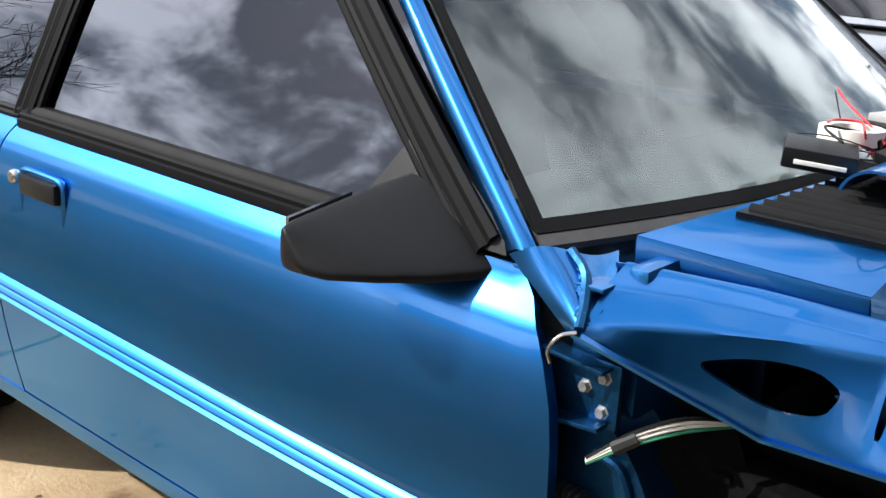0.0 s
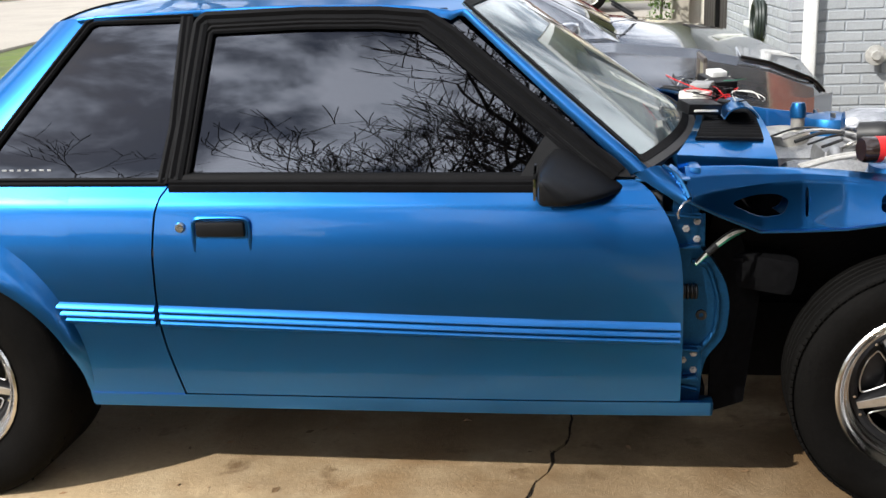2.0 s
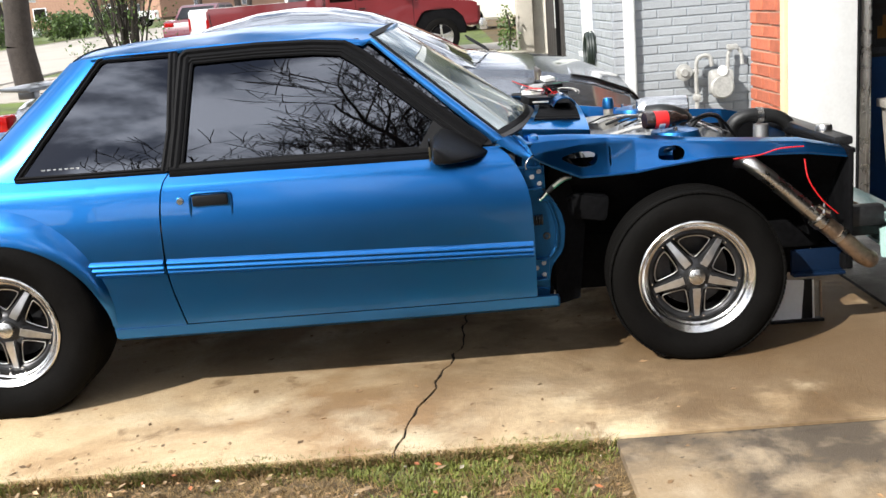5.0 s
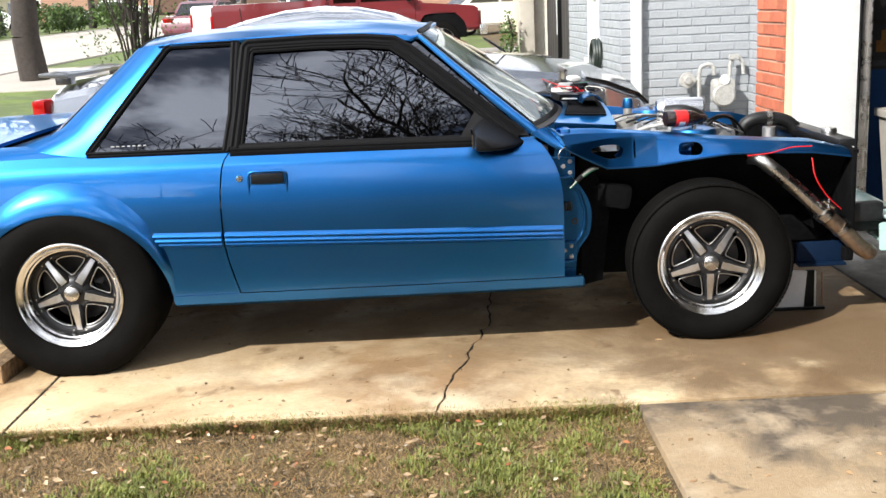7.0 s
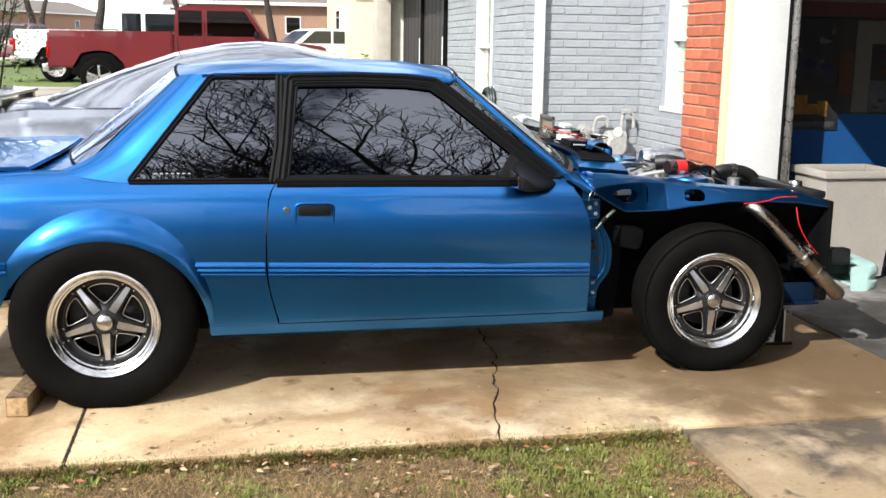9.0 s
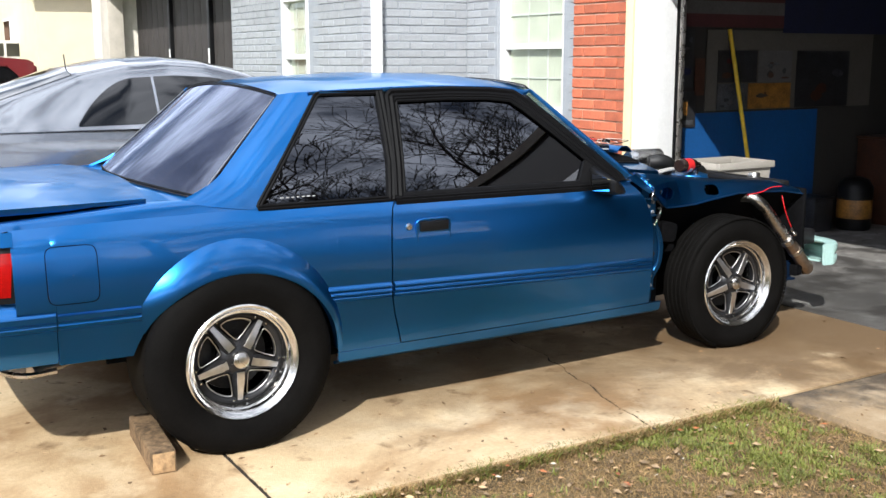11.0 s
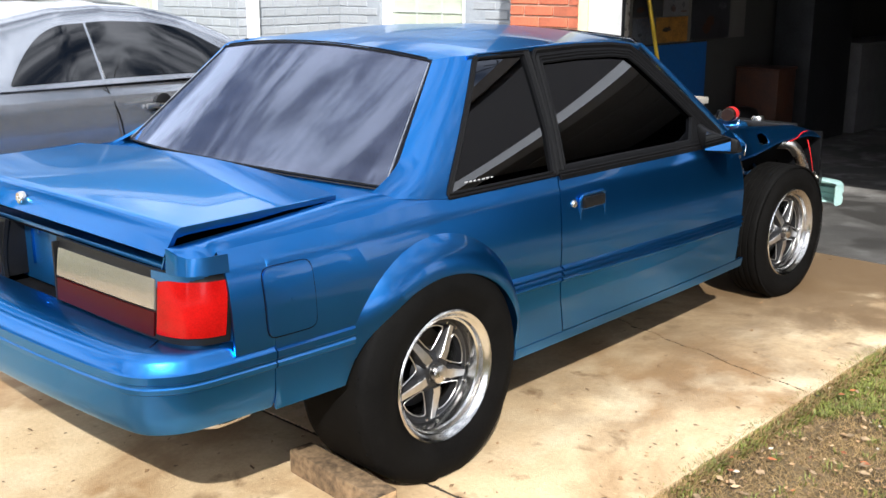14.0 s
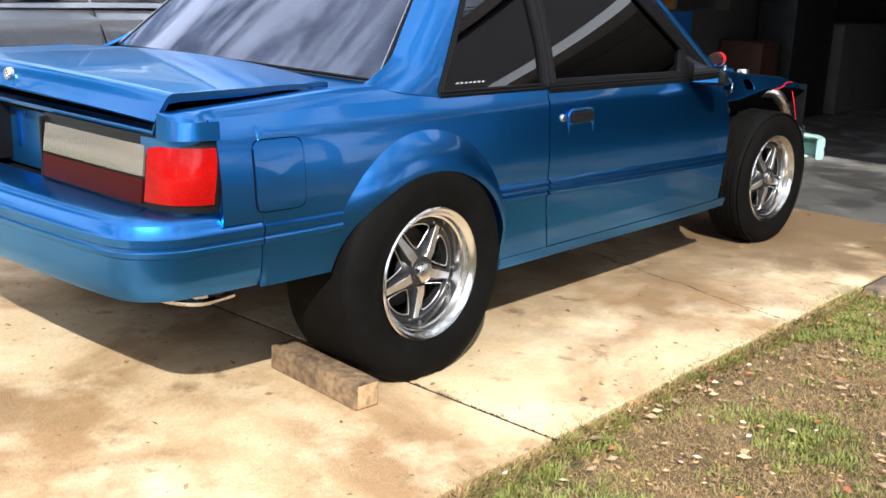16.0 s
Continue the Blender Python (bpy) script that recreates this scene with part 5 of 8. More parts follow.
setting("roof_house", thick([Vector(p) for p in ((2.75, 4.36, 2.74), (2.75, 13.6, 2.74), (9.0, 13.6, 5.0), (9.0, 1.9, 5.0), (4.3, 1.9, 2.74), (4.3, 4.36, 2.74))], [(0, 1, 2, 3, 4, 5)], 0.10, (9, 4, 0)), M_SHING, "grey shingled house roof", "roof")
setting("wall_house_rear", join(block(15.2, 15.4, -4.9, 13.4, 0, 3.0), block(4.42, 15.2, 13.2, 13.4, 0, 3.0)), M_GREYMORTAR, "plain grey house wall", "wall")
# porch: dark boarded recess between posts
porch = thing("porch_screen", "dark stained board screen of the porch", "screen", kind="structure")
for k in range(18):
    y0 = 7.82 + 0.30 * k
    part("board", block(3.42, 3.46, y0, y0 + 0.29, 0.02, 2.6, 0.004), M_DARKWOOD, porch)
for y in (9.4, 11.2):
    part("batten", block(3.36, 3.42, y, y + 0.09, 0.02, 2.6, 0.004), M_BLACKPLASTIC, porch)
    part("pale_slot", block(3.352, 3.36, y + 0.02, y + 0.07, 0.9, 1.55, 0.002), M_WHITE, porch)
setting("porch_post", block(2.95, 3.2, 13.2, 13.7, 0, 2.6, 0.01), surf("beige_painted_post", (0.45, 0.41, 0.35), 0.7), "beige painted porch post", "post")
setting("porch_side_wall", block(3.2, 4.4, 13.4, 15.4, 0, 2.6, 0.01), surf("pale_render", (0.62, 0.58, 0.50), 0.85), "pale rendered porch wall", "wall")

# gas meter on the wall
meter = thing("gas_meter", "grey gas meter with pipes and regulator on the wall", "gas meter")
MY = 4.27
part("meter_body", join(box(3.955, MY - 0.06, 0.57, 0.20, 0.12, 0.20, 0.04), lathe([(0, -0.075), (0.085, -0.075), (0.10, -0.06), (0.10, 0.0)], 28, "y", (3.955, MY - 0.05, 0.53))), M_GALV, meter)
part("dial", lathe([(0, -0.012), (0.04, -0.012), (0.045, 0)], 20, "y", (3.955, MY - 0.12, 0.66)), M_WHITE_LABEL, meter)
part("supply_pipe", rod(smoothpath([(3.76, MY - 0.03, 0.0), (3.76, MY - 0.03, 0.40), (3.76, MY - 0.03, 0.72), (3.80, MY - 0.03, 0.785), (3.87, MY - 0.03, 0.78), (3.89, MY - 0.03, 0.70)], 5), 0.017, 12), M_GALV, meter)
part("outlet_pipe", rod(smoothpath([(4.02, MY - 0.03, 0.66), (4.03, MY - 0.03, 0.80), (4.08, MY - 0.03, 0.84), (4.13, MY - 0.03, 0.80), (4.14, MY - 0.03, 0.70)], 5), 0.016, 12), M_GALV, meter)
part("regulator", join(lathe([(0, -0.045), (0.03, -0.045), (0.034, -0.025), (0.068, -0.018), (0.068, 0.006), (0.03, 0.03)], 26, "y", (3.655, MY - 0.03, 0.665)), rod([(3.66, MY - 0.02, 0.665), (3.78, MY - 0.02, 0.665)], 0.022, 10)), M_GALV, meter)
part("valve", box(3.76, MY - 0.03, 0.45, 0.06, 0.06, 0.05, 0.01), M_GALV, meter)
part("union", box(4.055, MY - 0.04, 0.845, 0.09, 0.04, 0.045, 0.012), M_GALV, meter)
weeds = thing("wall_weeds", "low green and brown weeds at the foot of the brick wall", "weeds", kind="stuff")
part("foliage", leaf_cloud([((3.45 + 0.13 * k, 4.24, 0.06 + 0.02 * (k % 3)), (0.11, 0.07, 0.08 + 0.02 * (k % 2))) for k in range(7)], 1500, 0.018, 44), M_LEAF, weeds, "", 0)
reel = thing("garden_hose", "coiled dark garden hose hung on the house wall", "hose")
M_HOSE = surf("dark_green_hose", (0.02, 0.028, 0.024), 0.45)
for k in range(6):
    part("loop", lathe([(0.15 + 0.016 * math.cos(radians(a)), 0.016 * math.sin(radians(a))) for a in range(0, 360, 60)], 26, "x", (WX - 0.03 - 0.022 * (k % 3), 5.44 + 0.01 * k, 0.86 - 0.006 * k), closed=True), M_HOSE, reel)
part("hook", box(WX - 0.02, 5.44, 1.0, 0.06, 0.10, 0.03, 0.006), M_WHITE, reel)

brick_wall(wp, (3.50, 1.74, 0), (0, -1, 0), 0.578, 2.12, M_REDBRICK)
brick_wall(wm, (WX + 0.004, 4.34, 0), (1, 0, 0), 1.115, 2.45, M_GREYBRICK, proud=0.007)
brick_wall(wr, (4.22, 4.33, 0), (0, -1, 0), 2.58, 2.45, M_GREYBRICK, ((0.50, 1.54, 0.86, 2.12),), proud=0.007)
brick_wall(wf, (WX, 7.78, 0), (0, -1, 0), 3.43, 2.45, M_GREYBRICK, ((1.50, 2.28, 0.74, 2.07),), proud=0.007)

# ---- garage contents ----
def poster(y, x0, x1, z0, z1, mats, label, rows=1):
    """A printed sheet on the wall, as plain coloured shapes."""
    t = thing("poster", label, "poster")
    part("sheet", block(x0, x1, y - 0.006, y, z0, z1), mats[0], t)
    for k, mt in enumerate(mats[1:]):
        w = (x1 - x0) / len(mats[1:])
        part("print", block(x0 + w * k + 0.02, x0 + w * (k + 1) - 0.02, y - 0.0095, y - 0.0065, z0 + 0.03, z1 - 0.03), mt, t)
    return t


# P_PALE and P_WALL are far below pale; they hold the garage's shade.
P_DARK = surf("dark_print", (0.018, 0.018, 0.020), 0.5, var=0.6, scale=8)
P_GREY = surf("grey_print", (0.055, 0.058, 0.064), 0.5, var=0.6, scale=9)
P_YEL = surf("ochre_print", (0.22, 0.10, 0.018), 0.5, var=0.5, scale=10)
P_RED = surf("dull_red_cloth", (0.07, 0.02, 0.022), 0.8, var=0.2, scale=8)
P_PALE = surf("pale_cloth_shaded", (0.095, 0.09, 0.088), 0.8, var=0.2, scale=8)
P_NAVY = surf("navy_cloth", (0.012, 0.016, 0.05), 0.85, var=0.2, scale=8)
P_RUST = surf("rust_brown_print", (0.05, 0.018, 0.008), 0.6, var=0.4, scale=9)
P_WALL = surf("off_white_board_shaded", (0.085, 0.077, 0.066), 0.8, var=0.12, scale=5)


def collage(x0, x1, z0, z1, ground, inks, n, seed, label):
    """A printed photograph: a ground with many small overlapping patches of ink."""
    t = poster(1.588, x0, x1, z0, z1, [ground], label)
    rg = random.Random(seed)
    for k in range(n):
        w, h = rg.uniform(0.10, 0.34) * (x1 - x0), rg.uniform(0.07, 0.26) * (z1 - z0)
        x, z = rg.uniform(x0 + 0.01, x1 - w - 0.01), rg.uniform(z0 + 0.01, z1 - h - 0.01)
        c = [(x + w * (0.5 + rg.uniform(0.3, 0.5) * math.cos(q)), z + h * (0.5 + rg.uniform(0.3, 0.5) * math.sin(q))) for q in span(0, 5.5, 7)]
        part("print", prism(c, 0.0008, pose(0, 1.5815 - 0.0011 * k, 0, 90, 0, 0)), rg.choice(inks), t)
    return t


wall_board = thing("wall_board", "off-white board, darkened for shade, behind the garage posters", "board")
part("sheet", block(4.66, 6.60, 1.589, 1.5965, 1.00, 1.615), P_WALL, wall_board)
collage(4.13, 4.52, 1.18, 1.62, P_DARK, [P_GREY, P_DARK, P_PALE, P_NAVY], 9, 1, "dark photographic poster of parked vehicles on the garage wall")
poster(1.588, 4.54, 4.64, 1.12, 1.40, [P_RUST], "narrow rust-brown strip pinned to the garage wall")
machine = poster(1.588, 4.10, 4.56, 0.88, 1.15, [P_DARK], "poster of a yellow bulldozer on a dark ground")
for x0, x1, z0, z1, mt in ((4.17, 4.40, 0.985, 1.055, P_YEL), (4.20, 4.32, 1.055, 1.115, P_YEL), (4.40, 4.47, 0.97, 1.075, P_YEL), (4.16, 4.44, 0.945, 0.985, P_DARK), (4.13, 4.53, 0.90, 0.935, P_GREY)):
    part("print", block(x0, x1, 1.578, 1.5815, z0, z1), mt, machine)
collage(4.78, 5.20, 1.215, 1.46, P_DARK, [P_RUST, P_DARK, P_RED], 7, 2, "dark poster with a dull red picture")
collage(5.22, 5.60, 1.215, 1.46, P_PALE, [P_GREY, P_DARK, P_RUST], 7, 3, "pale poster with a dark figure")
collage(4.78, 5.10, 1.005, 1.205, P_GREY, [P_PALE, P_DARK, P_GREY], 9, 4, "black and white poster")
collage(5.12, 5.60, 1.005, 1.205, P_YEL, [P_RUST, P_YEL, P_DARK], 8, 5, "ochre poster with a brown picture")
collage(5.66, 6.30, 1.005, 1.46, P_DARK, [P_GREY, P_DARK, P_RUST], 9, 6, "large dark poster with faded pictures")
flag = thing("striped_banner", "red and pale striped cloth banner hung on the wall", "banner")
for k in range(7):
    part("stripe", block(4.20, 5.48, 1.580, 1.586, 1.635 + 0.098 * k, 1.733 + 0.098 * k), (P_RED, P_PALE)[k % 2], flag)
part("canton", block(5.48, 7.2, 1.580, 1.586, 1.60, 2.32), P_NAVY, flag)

broom = thing("broom", "broom with a yellow handle leaning on the wall", "broom")
part("handle", rod([(4.98, 1.34, 0.30), (4.86, 1.56, 1.62)], 0.016, 10), surf("yellow_paint", (0.75, 0.50, 0.02), 0.4), broom)
part("head", box(4.985, 1.33, 0.24, 0.06, 0.30, 0.06, 0.01), M_DARKWOOD, broom)
part("bristles", box(4.99, 1.325, 0.11, 0.05, 0.28, 0.20, 0.01), P_DARK, broom)
M_BIN = surf("grey_plastic_bin", (0.36, 0.335, 0.295), 0.45, var=0.08, scale=5)
bn = thing("waste_bin", "tapered grey plastic waste bin by the garage wall", "bin")
bv = []
for z, k in ((0.02, 0.80), (0.66, 1.0)):
    for sx, sy in ((-1, -1), (1, -1), (1, 1), (-1, 1)):
        bv.append(Vector((4.28 + 0.25 * k * sx, 0.98 + 0.19 * k * sy, z)))
part("tub", thick(bv, [(0, 1, 5, 4), (1, 2, 6, 5), (2, 3, 7, 6), (3, 0, 4, 7), (0, 3, 2, 1)], 0.008, (4.28, 0.98, 0.4)), M_BIN, bn)
part("rim", join(block(4.01, 4.55, 0.77, 0.80, 0.645, 0.69, 0.006), block(4.01, 4.55, 1.16, 1.19, 0.645, 0.69, 0.006), block(4.01, 4.04, 0.80, 1.16, 0.645, 0.69, 0.006), block(4.52, 4.55, 0.80, 1.16, 0.645, 0.69, 0.006)), M_BIN, bn)
can = thing("fuel_can", "dark canister with an orange label on the garage floor", "canister")
part("body", lathe([(0, 0.003), (0.13, 0.003), (0.14, 0.03), (0.14, 0.36), (0.10, 0.42), (0.04, 0.44), (0, 0.44)], 26, "z", (6.1, 1.28, 0)), M_BLACKPLASTIC, can)
part("label", lathe([(0.1402, 0.10), (0.1415, 0.105), (0.1415, 0.25), (0.1402, 0.255)], 26, "z", (6.1, 1.28, 0)), P_YEL, can)
# The tall dark cabinet is added to darken the wall's deep end.
for x, y, sx, sy, sz, mt, lab in ((6.62, 1.36, 0.34, 0.4, 0.72, P_RUST, "rust-brown cabinet box against the garage wall"), (5.75, 1.42, 0.22, 0.24, 0.26, P_DARK, "dark storage box on the garage floor"), (8.9, 1.34, 1.5, 0.42, 0.86, P_PALE, "long pale cabinet against the garage wall"), (9.8, -0.3, 0.6, 0.8, 0.5, P_DARK, "dark storage box by the back wall"), (7.55, 1.36, 0.9, 0.36, 1.35, P_DARK, "tall cabinet added to darken the garage wall")):
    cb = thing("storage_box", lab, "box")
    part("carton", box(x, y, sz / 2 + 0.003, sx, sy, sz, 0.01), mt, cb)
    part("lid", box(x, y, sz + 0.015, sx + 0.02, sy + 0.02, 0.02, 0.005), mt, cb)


# ---- the stripped front end ----
M_RUBBER = surf("black_hose_rubber", (0.008, 0.008, 0.008), 0.5, var=0.3, scale=25)
M_MINT = surf("pale_green_plastic", (0.42, 0.62, 0.58), 0.35, var=0.1, scale=9, fine=80, coat=0.3)
M_REDWIRE = surf("red_wire", (0.55, 0.012, 0.015), 0.4, var=0.1)
M_WHITEWIRE = surf("white_wire", (0.68, 0.66, 0.60), 0.45, var=0.1)
M_GREENWIRE = surf("green_wire", (0.03, 0.22, 0.12), 0.45, var=0.1)
M_GREYALLOY = surf("cast_alloy", (0.36, 0.36, 0.36), 0.45, 0.8, var=0.25, scale=20, fine=150, bump=0.001, bump_scale=150)
M_RUST = surf("heat_stained_steel", (0.34, 0.25, 0.18), 0.35, 0.9, var=0.35, scale=14, rvar=0.12)


def cut(bm, *cutters):
    """Holes through a closed mesh."""
    me = bpy.data.meshes.new("base")
    bmesh.ops.recalc_face_normals(bm, faces=bm.faces[:])
    bm.to_mesh(me)
    bm.free()
    base = new("base", me)
    tools = []
    for c in cutters:
        cm = bpy.data.meshes.new("cutter")
        bmesh.ops.recalc_face_normals(c, faces=c.faces[:])
        c.to_mesh(cm)
        c.free()
        tool = new("cutter", cm)
        tools.append(tool)
        mod = base.modifiers.new("hole", "BOOLEAN")
        mod.operation, mod.object, mod.solver = "DIFFERENCE", tool, "EXACT"
    dg = bpy.context.evaluated_depsgraph_get()
    dg.update()
    out = bmesh.new()
    res = base.evaluated_get(dg).to_mesh()
    out.from_mesh(res)
    for o in [base] + tools:
        data = o.data
        bpy.data.objects.remove(o)
        bpy.data.meshes.remove(data)
    return out


BEAM_X, BEAM_Z = 3.475, 0.378
AX = (1.96, 2.04, 2.105, 2.15, 2.255, 2.36, 2.455, 2.65, 2.80, 3.00, 3.15)
#      flange out      bottom         crease         ledge          inner ledge     down
APRON = (
    ((0.845, 0.812), (0.833, 0.813), (0.818, 0.818), (0.775, 0.856), (0.735, 0.874), (0.731, 0.84)),
    ((0.787, 0.763), (0.777, 0.764), (0.764, 0.822), (0.731, 0.852), (0.700, 0.868), (0.696, 0.82)),
    ((0.747, 0.728), (0.737, 0.729), (0.726, 0.824), (0.700, 0.847), (0.668, 0.862), (0.664, 0.80)),
    ((0.725, 0.706), (0.715, 0.707), (0.702, 0.825), (0.681, 0.843), (0.648, 0.856), (0.644, 0.78)),
    ((0.710, 0.704), (0.700, 0.705), (0.658, 0.824), (0.645, 0.835), (0.606, 0.843), (0.602, 0.70)),
    ((0.702, 0.706), (0.692, 0.707), (0.634, 0.816), (0.620, 0.823), (0.565, 0.829), (0.54, 0.62)),
    ((0.698, 0.718), (0.688, 0.719), (0.632, 0.802), (0.620, 0.808), (0.560, 0.818), (0.53, 0.62)),
    ((0.690, 0.737), (0.680, 0.738), (0.632, 0.780), (0.620, 0.787), (0.560, 0.795), (0.52, 0.62)),
    ((0.682, 0.734), (0.672, 0.735), (0.632, 0.768), (0.620, 0.775), (0.560, 0.783), (0.51, 0.60)),
    ((0.670, 0.724), (0.660, 0.725), (0.635, 0.752), (0.622, 0.760), (0.560, 0.768), (0.50, 0.60)),
    ((0.665, 0.700), (0.655, 0.702), (0.645, 0.712), (0.630, 0.722), (0.570, 0.730), (0.53, 0.60)),
)


def apron_fn(s):
    def fn(x, k):
        i = min(max(0, int(np.searchsorted(AX, x)) - 1), len(AX) - 2)
        t = (x - AX[i]) / (AX[i + 1] - AX[i])
        k0 = min(int(k), 4)
        q = k - k0
        a = Vector(APRON[i][k0]).lerp(Vector(APRON[i][k0 + 1]), q)
        b = Vector(APRON[i + 1][k0]).lerp(Vector(APRON[i + 1][k0 + 1]), q)
        p = a.lerp(b, t)
        return x, s * p.x, p.y
    return fn


def hole_prism(pts, s, y0=0.45, y1=0.95):
    """A sideways prism with rounded corners."""
    k = len(pts)
    outline = []
    for i in range(k):
        p, a, b = Vector(pts[i]), Vector(pts[i - 1]), Vector(pts[(i + 1) % k])
        for t in (0.0, 0.17, 0.33, 0.5, 0.67, 0.83, 1.0):
            p0, p2 = p.lerp(a, 0.36), p.lerp(b, 0.36)
            outline.append((p0 * (1 - t) ** 2 + p * 2 * t * (1 - t) + p2 * t * t))
    n = len(outline)
    verts = [Vector((q.x, s * y0, q.y)) for q in outline] + [Vector((q.x, s * y1, q.y)) for q in outline]
    faces = [tuple(range(n)), tuple(reversed(range(n, 2 * n)))] + [(i, (i + 1) % n, n + (i + 1) % n, n + i) for i in range(n)]
    return raw(verts, faces), outline


HOLE1 = ((2.066, 0.790), (2.125, 0.803), (2.190, 0.801), (2.223, 0.781), (2.207, 0.748), (2.150, 0.743))
HOLE2 = ((2.443, 0.742), (2.453, 0.790), (2.528, 0.790), (2.550, 0.770), (2.537, 0.738))
for s in (-1, 1):
    fn = apron_fn(s)
    xs = sorted(set(AX) | set(span(1.96, 3.15, 70)))
    v, f = sheet(fn, xs, [0, .5, .9, 1, 1.08, 1.2, 1.35, 1.5, 1.65, 1.8, 1.92, 2, 2.08, 2.3, 2.6, 2.9, 3, 3.1, 3.5, 3.9, 4, 4.1, 4.5, 5])
    base = thick(v, f, 0.005, (2.5, 0, 0.6))
    h1, o1 = hole_prism(HOLE1, s)
    h2, o2 = hole_prism(HOLE2, s)
    slot, _ = hole_prism(((2.262, 0.808), (2.271, 0.808), (2.270, 0.740), (2.261, 0.740)), s)
    apron = part("inner_wing", cut(base, h1, h2, slot), M_BLUE, car, "", 32)
    for o in (o1, o2):
        loop = []
        c = sum(o, Vector((0, 0))) / len(o)
        for q in o + o[:1]:
            e = c + (q - c) * 1.12
            kz = 1.0
            x = e.x
            # meet the slanted face
            lo, hi = 1.0, 2.0
            for _ in range(18):
                mid = (lo + hi) / 2
                if fn(x, mid)[2] < e.y:
                    lo = mid
                else:
                    hi = mid
            loop.append(Vector(fn(x, lo)))
        part("hole_rim", rod(loop, 0.0030, 8), M_BLUE, apron)
    # gusset by the slot
    part("gusset", thick([Vector(fn(2.268, 2.4)), Vector(fn(2.305, 2.4)), Vector(fn(2.276, 1.6)) + Vector((0, s * 0.008, 0))], [(0, 1, 2)], 0.003, (2.3, 0, 0.5)), M_BLUE, apron)
    # seam welds along the flange
    for x in span(1.98, 3.1, 13):
        p = Vector(fn(x, 0.45)) + Vector((0, 0, 0.001))
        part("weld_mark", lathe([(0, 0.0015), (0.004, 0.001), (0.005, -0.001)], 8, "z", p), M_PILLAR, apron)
    # black undercoated liner under the flange
    lv_, lf_ = sheet(lambda x, t: tuple(Vector(fn(x, 1.0)).lerp(Vector((x, s * 0.50, 0.52)), t) + Vector((0, -s * 0.014, -0.003))), span(2.03, 3.14, 20), [0, .3, .6, 1])
    part("wheel_liner", thick(lv_, lf_, 0.003, (2.5, 0, 0.9)), M_UNDER, car)
    # wheel house wall and strut tower
    wv, wf = sheet(lambda a, y: (2.553 - 0.50 * math.cos(a), s * y, 0.34 + 0.36 * math.sin(a)), [radians(k) for k in span(8, 172, 18)], (0.30, 0.42, 0.50, 0.56))
    part("wheel_house", join(thick(wv, wf, 0.006, (2.55, s * 0.4, 0.2)), box(2.56, s * 0.38, 0.46, 1.10, 0.012, 0.54, 0.003)), M_UNDER, car)
    part("splash_panel", thick([Vector(p) for p in ((2.035, s * 0.76, 0.24), (2.035, s * 0.74, 0.68), (2.105, s * 0.69, 0.70), (2.165, s * 0.66, 0.52), (2.13, s * 0.69, 0.24), (2.10, s * 0.40, 0.24), (2.12, s * 0.40, 0.70))], [(0, 1, 2, 3, 4), (4, 3, 2, 6, 5)], 0.006, (1.9, 0, 0.5)), M_UNDER, car)
    tower = part("strut_tower", lathe([(0.0, 0.83), (0.05, 0.83), (0.09, 0.82), (0.10, 0.79), (0.11, 0.55)], 26, "z", (2.56, s * 0.44, 0)), M_BLUE_IN, car)
    for k in range(3):
        a = radians(120 * k + 20)
        part("tower_nut", lathe([(0, 0.846), (0.009, 0.846), (0.009, 0.83)], 6, "z", (2.56 + 0.062 * math.cos(a), s * 0.44 + 0.062 * math.sin(a), -0.006)), M_STEEL, tower)
    coil = [Vector((2.555 + 0.055 * math.cos(t), s * 0.545 + 0.055 * math.sin(t), 0.44 + 0.0065 * i)) for i, t in enumerate([k * 0.45 for k in range(52)])]
    spring = part("coil_spring", rod(coil, 0.008, 8), surf("blue_spring", (0.03, 0.12, 0.30), 0.35, coat=0.4) if s < 0 else bpy.data.materials["blue_spring"], car, "blue coil spring")
    part("damper", rod([(2.555, s * 0.545, 0.30), (2.555, s * 0.545, 0.80)], 0.028, 14), M_UNDER, spring)
    part("control_arm", rod([(2.50, s * 0.30, 0.24), (2.553, s * 0.62, 0.235)], 0.025, 10), M_UNDER, car)

    # hinge pillar with brackets
    hp = ((1.93, 0.865), (1.950, 0.825), (1.975, 0.800), (1.985, 0.70), (2.028, 0.660), (2.062, 0.60), (2.074, 0.545), (2.066, 0.46), (2.012, 0.393), (2.004, 0.262), (1.93, 0.245))
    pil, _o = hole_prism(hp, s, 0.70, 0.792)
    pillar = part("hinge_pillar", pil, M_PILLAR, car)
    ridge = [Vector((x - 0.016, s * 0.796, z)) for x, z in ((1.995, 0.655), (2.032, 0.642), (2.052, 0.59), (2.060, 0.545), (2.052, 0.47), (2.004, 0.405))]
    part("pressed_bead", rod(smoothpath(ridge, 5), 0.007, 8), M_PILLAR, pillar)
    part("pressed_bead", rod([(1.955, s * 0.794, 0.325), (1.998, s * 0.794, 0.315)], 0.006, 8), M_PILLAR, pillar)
    for hz in (0.735, 0.395):
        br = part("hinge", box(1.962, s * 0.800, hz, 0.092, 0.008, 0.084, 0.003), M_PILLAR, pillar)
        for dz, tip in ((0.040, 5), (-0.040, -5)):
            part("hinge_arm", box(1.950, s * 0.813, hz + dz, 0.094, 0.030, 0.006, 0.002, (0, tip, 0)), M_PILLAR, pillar)
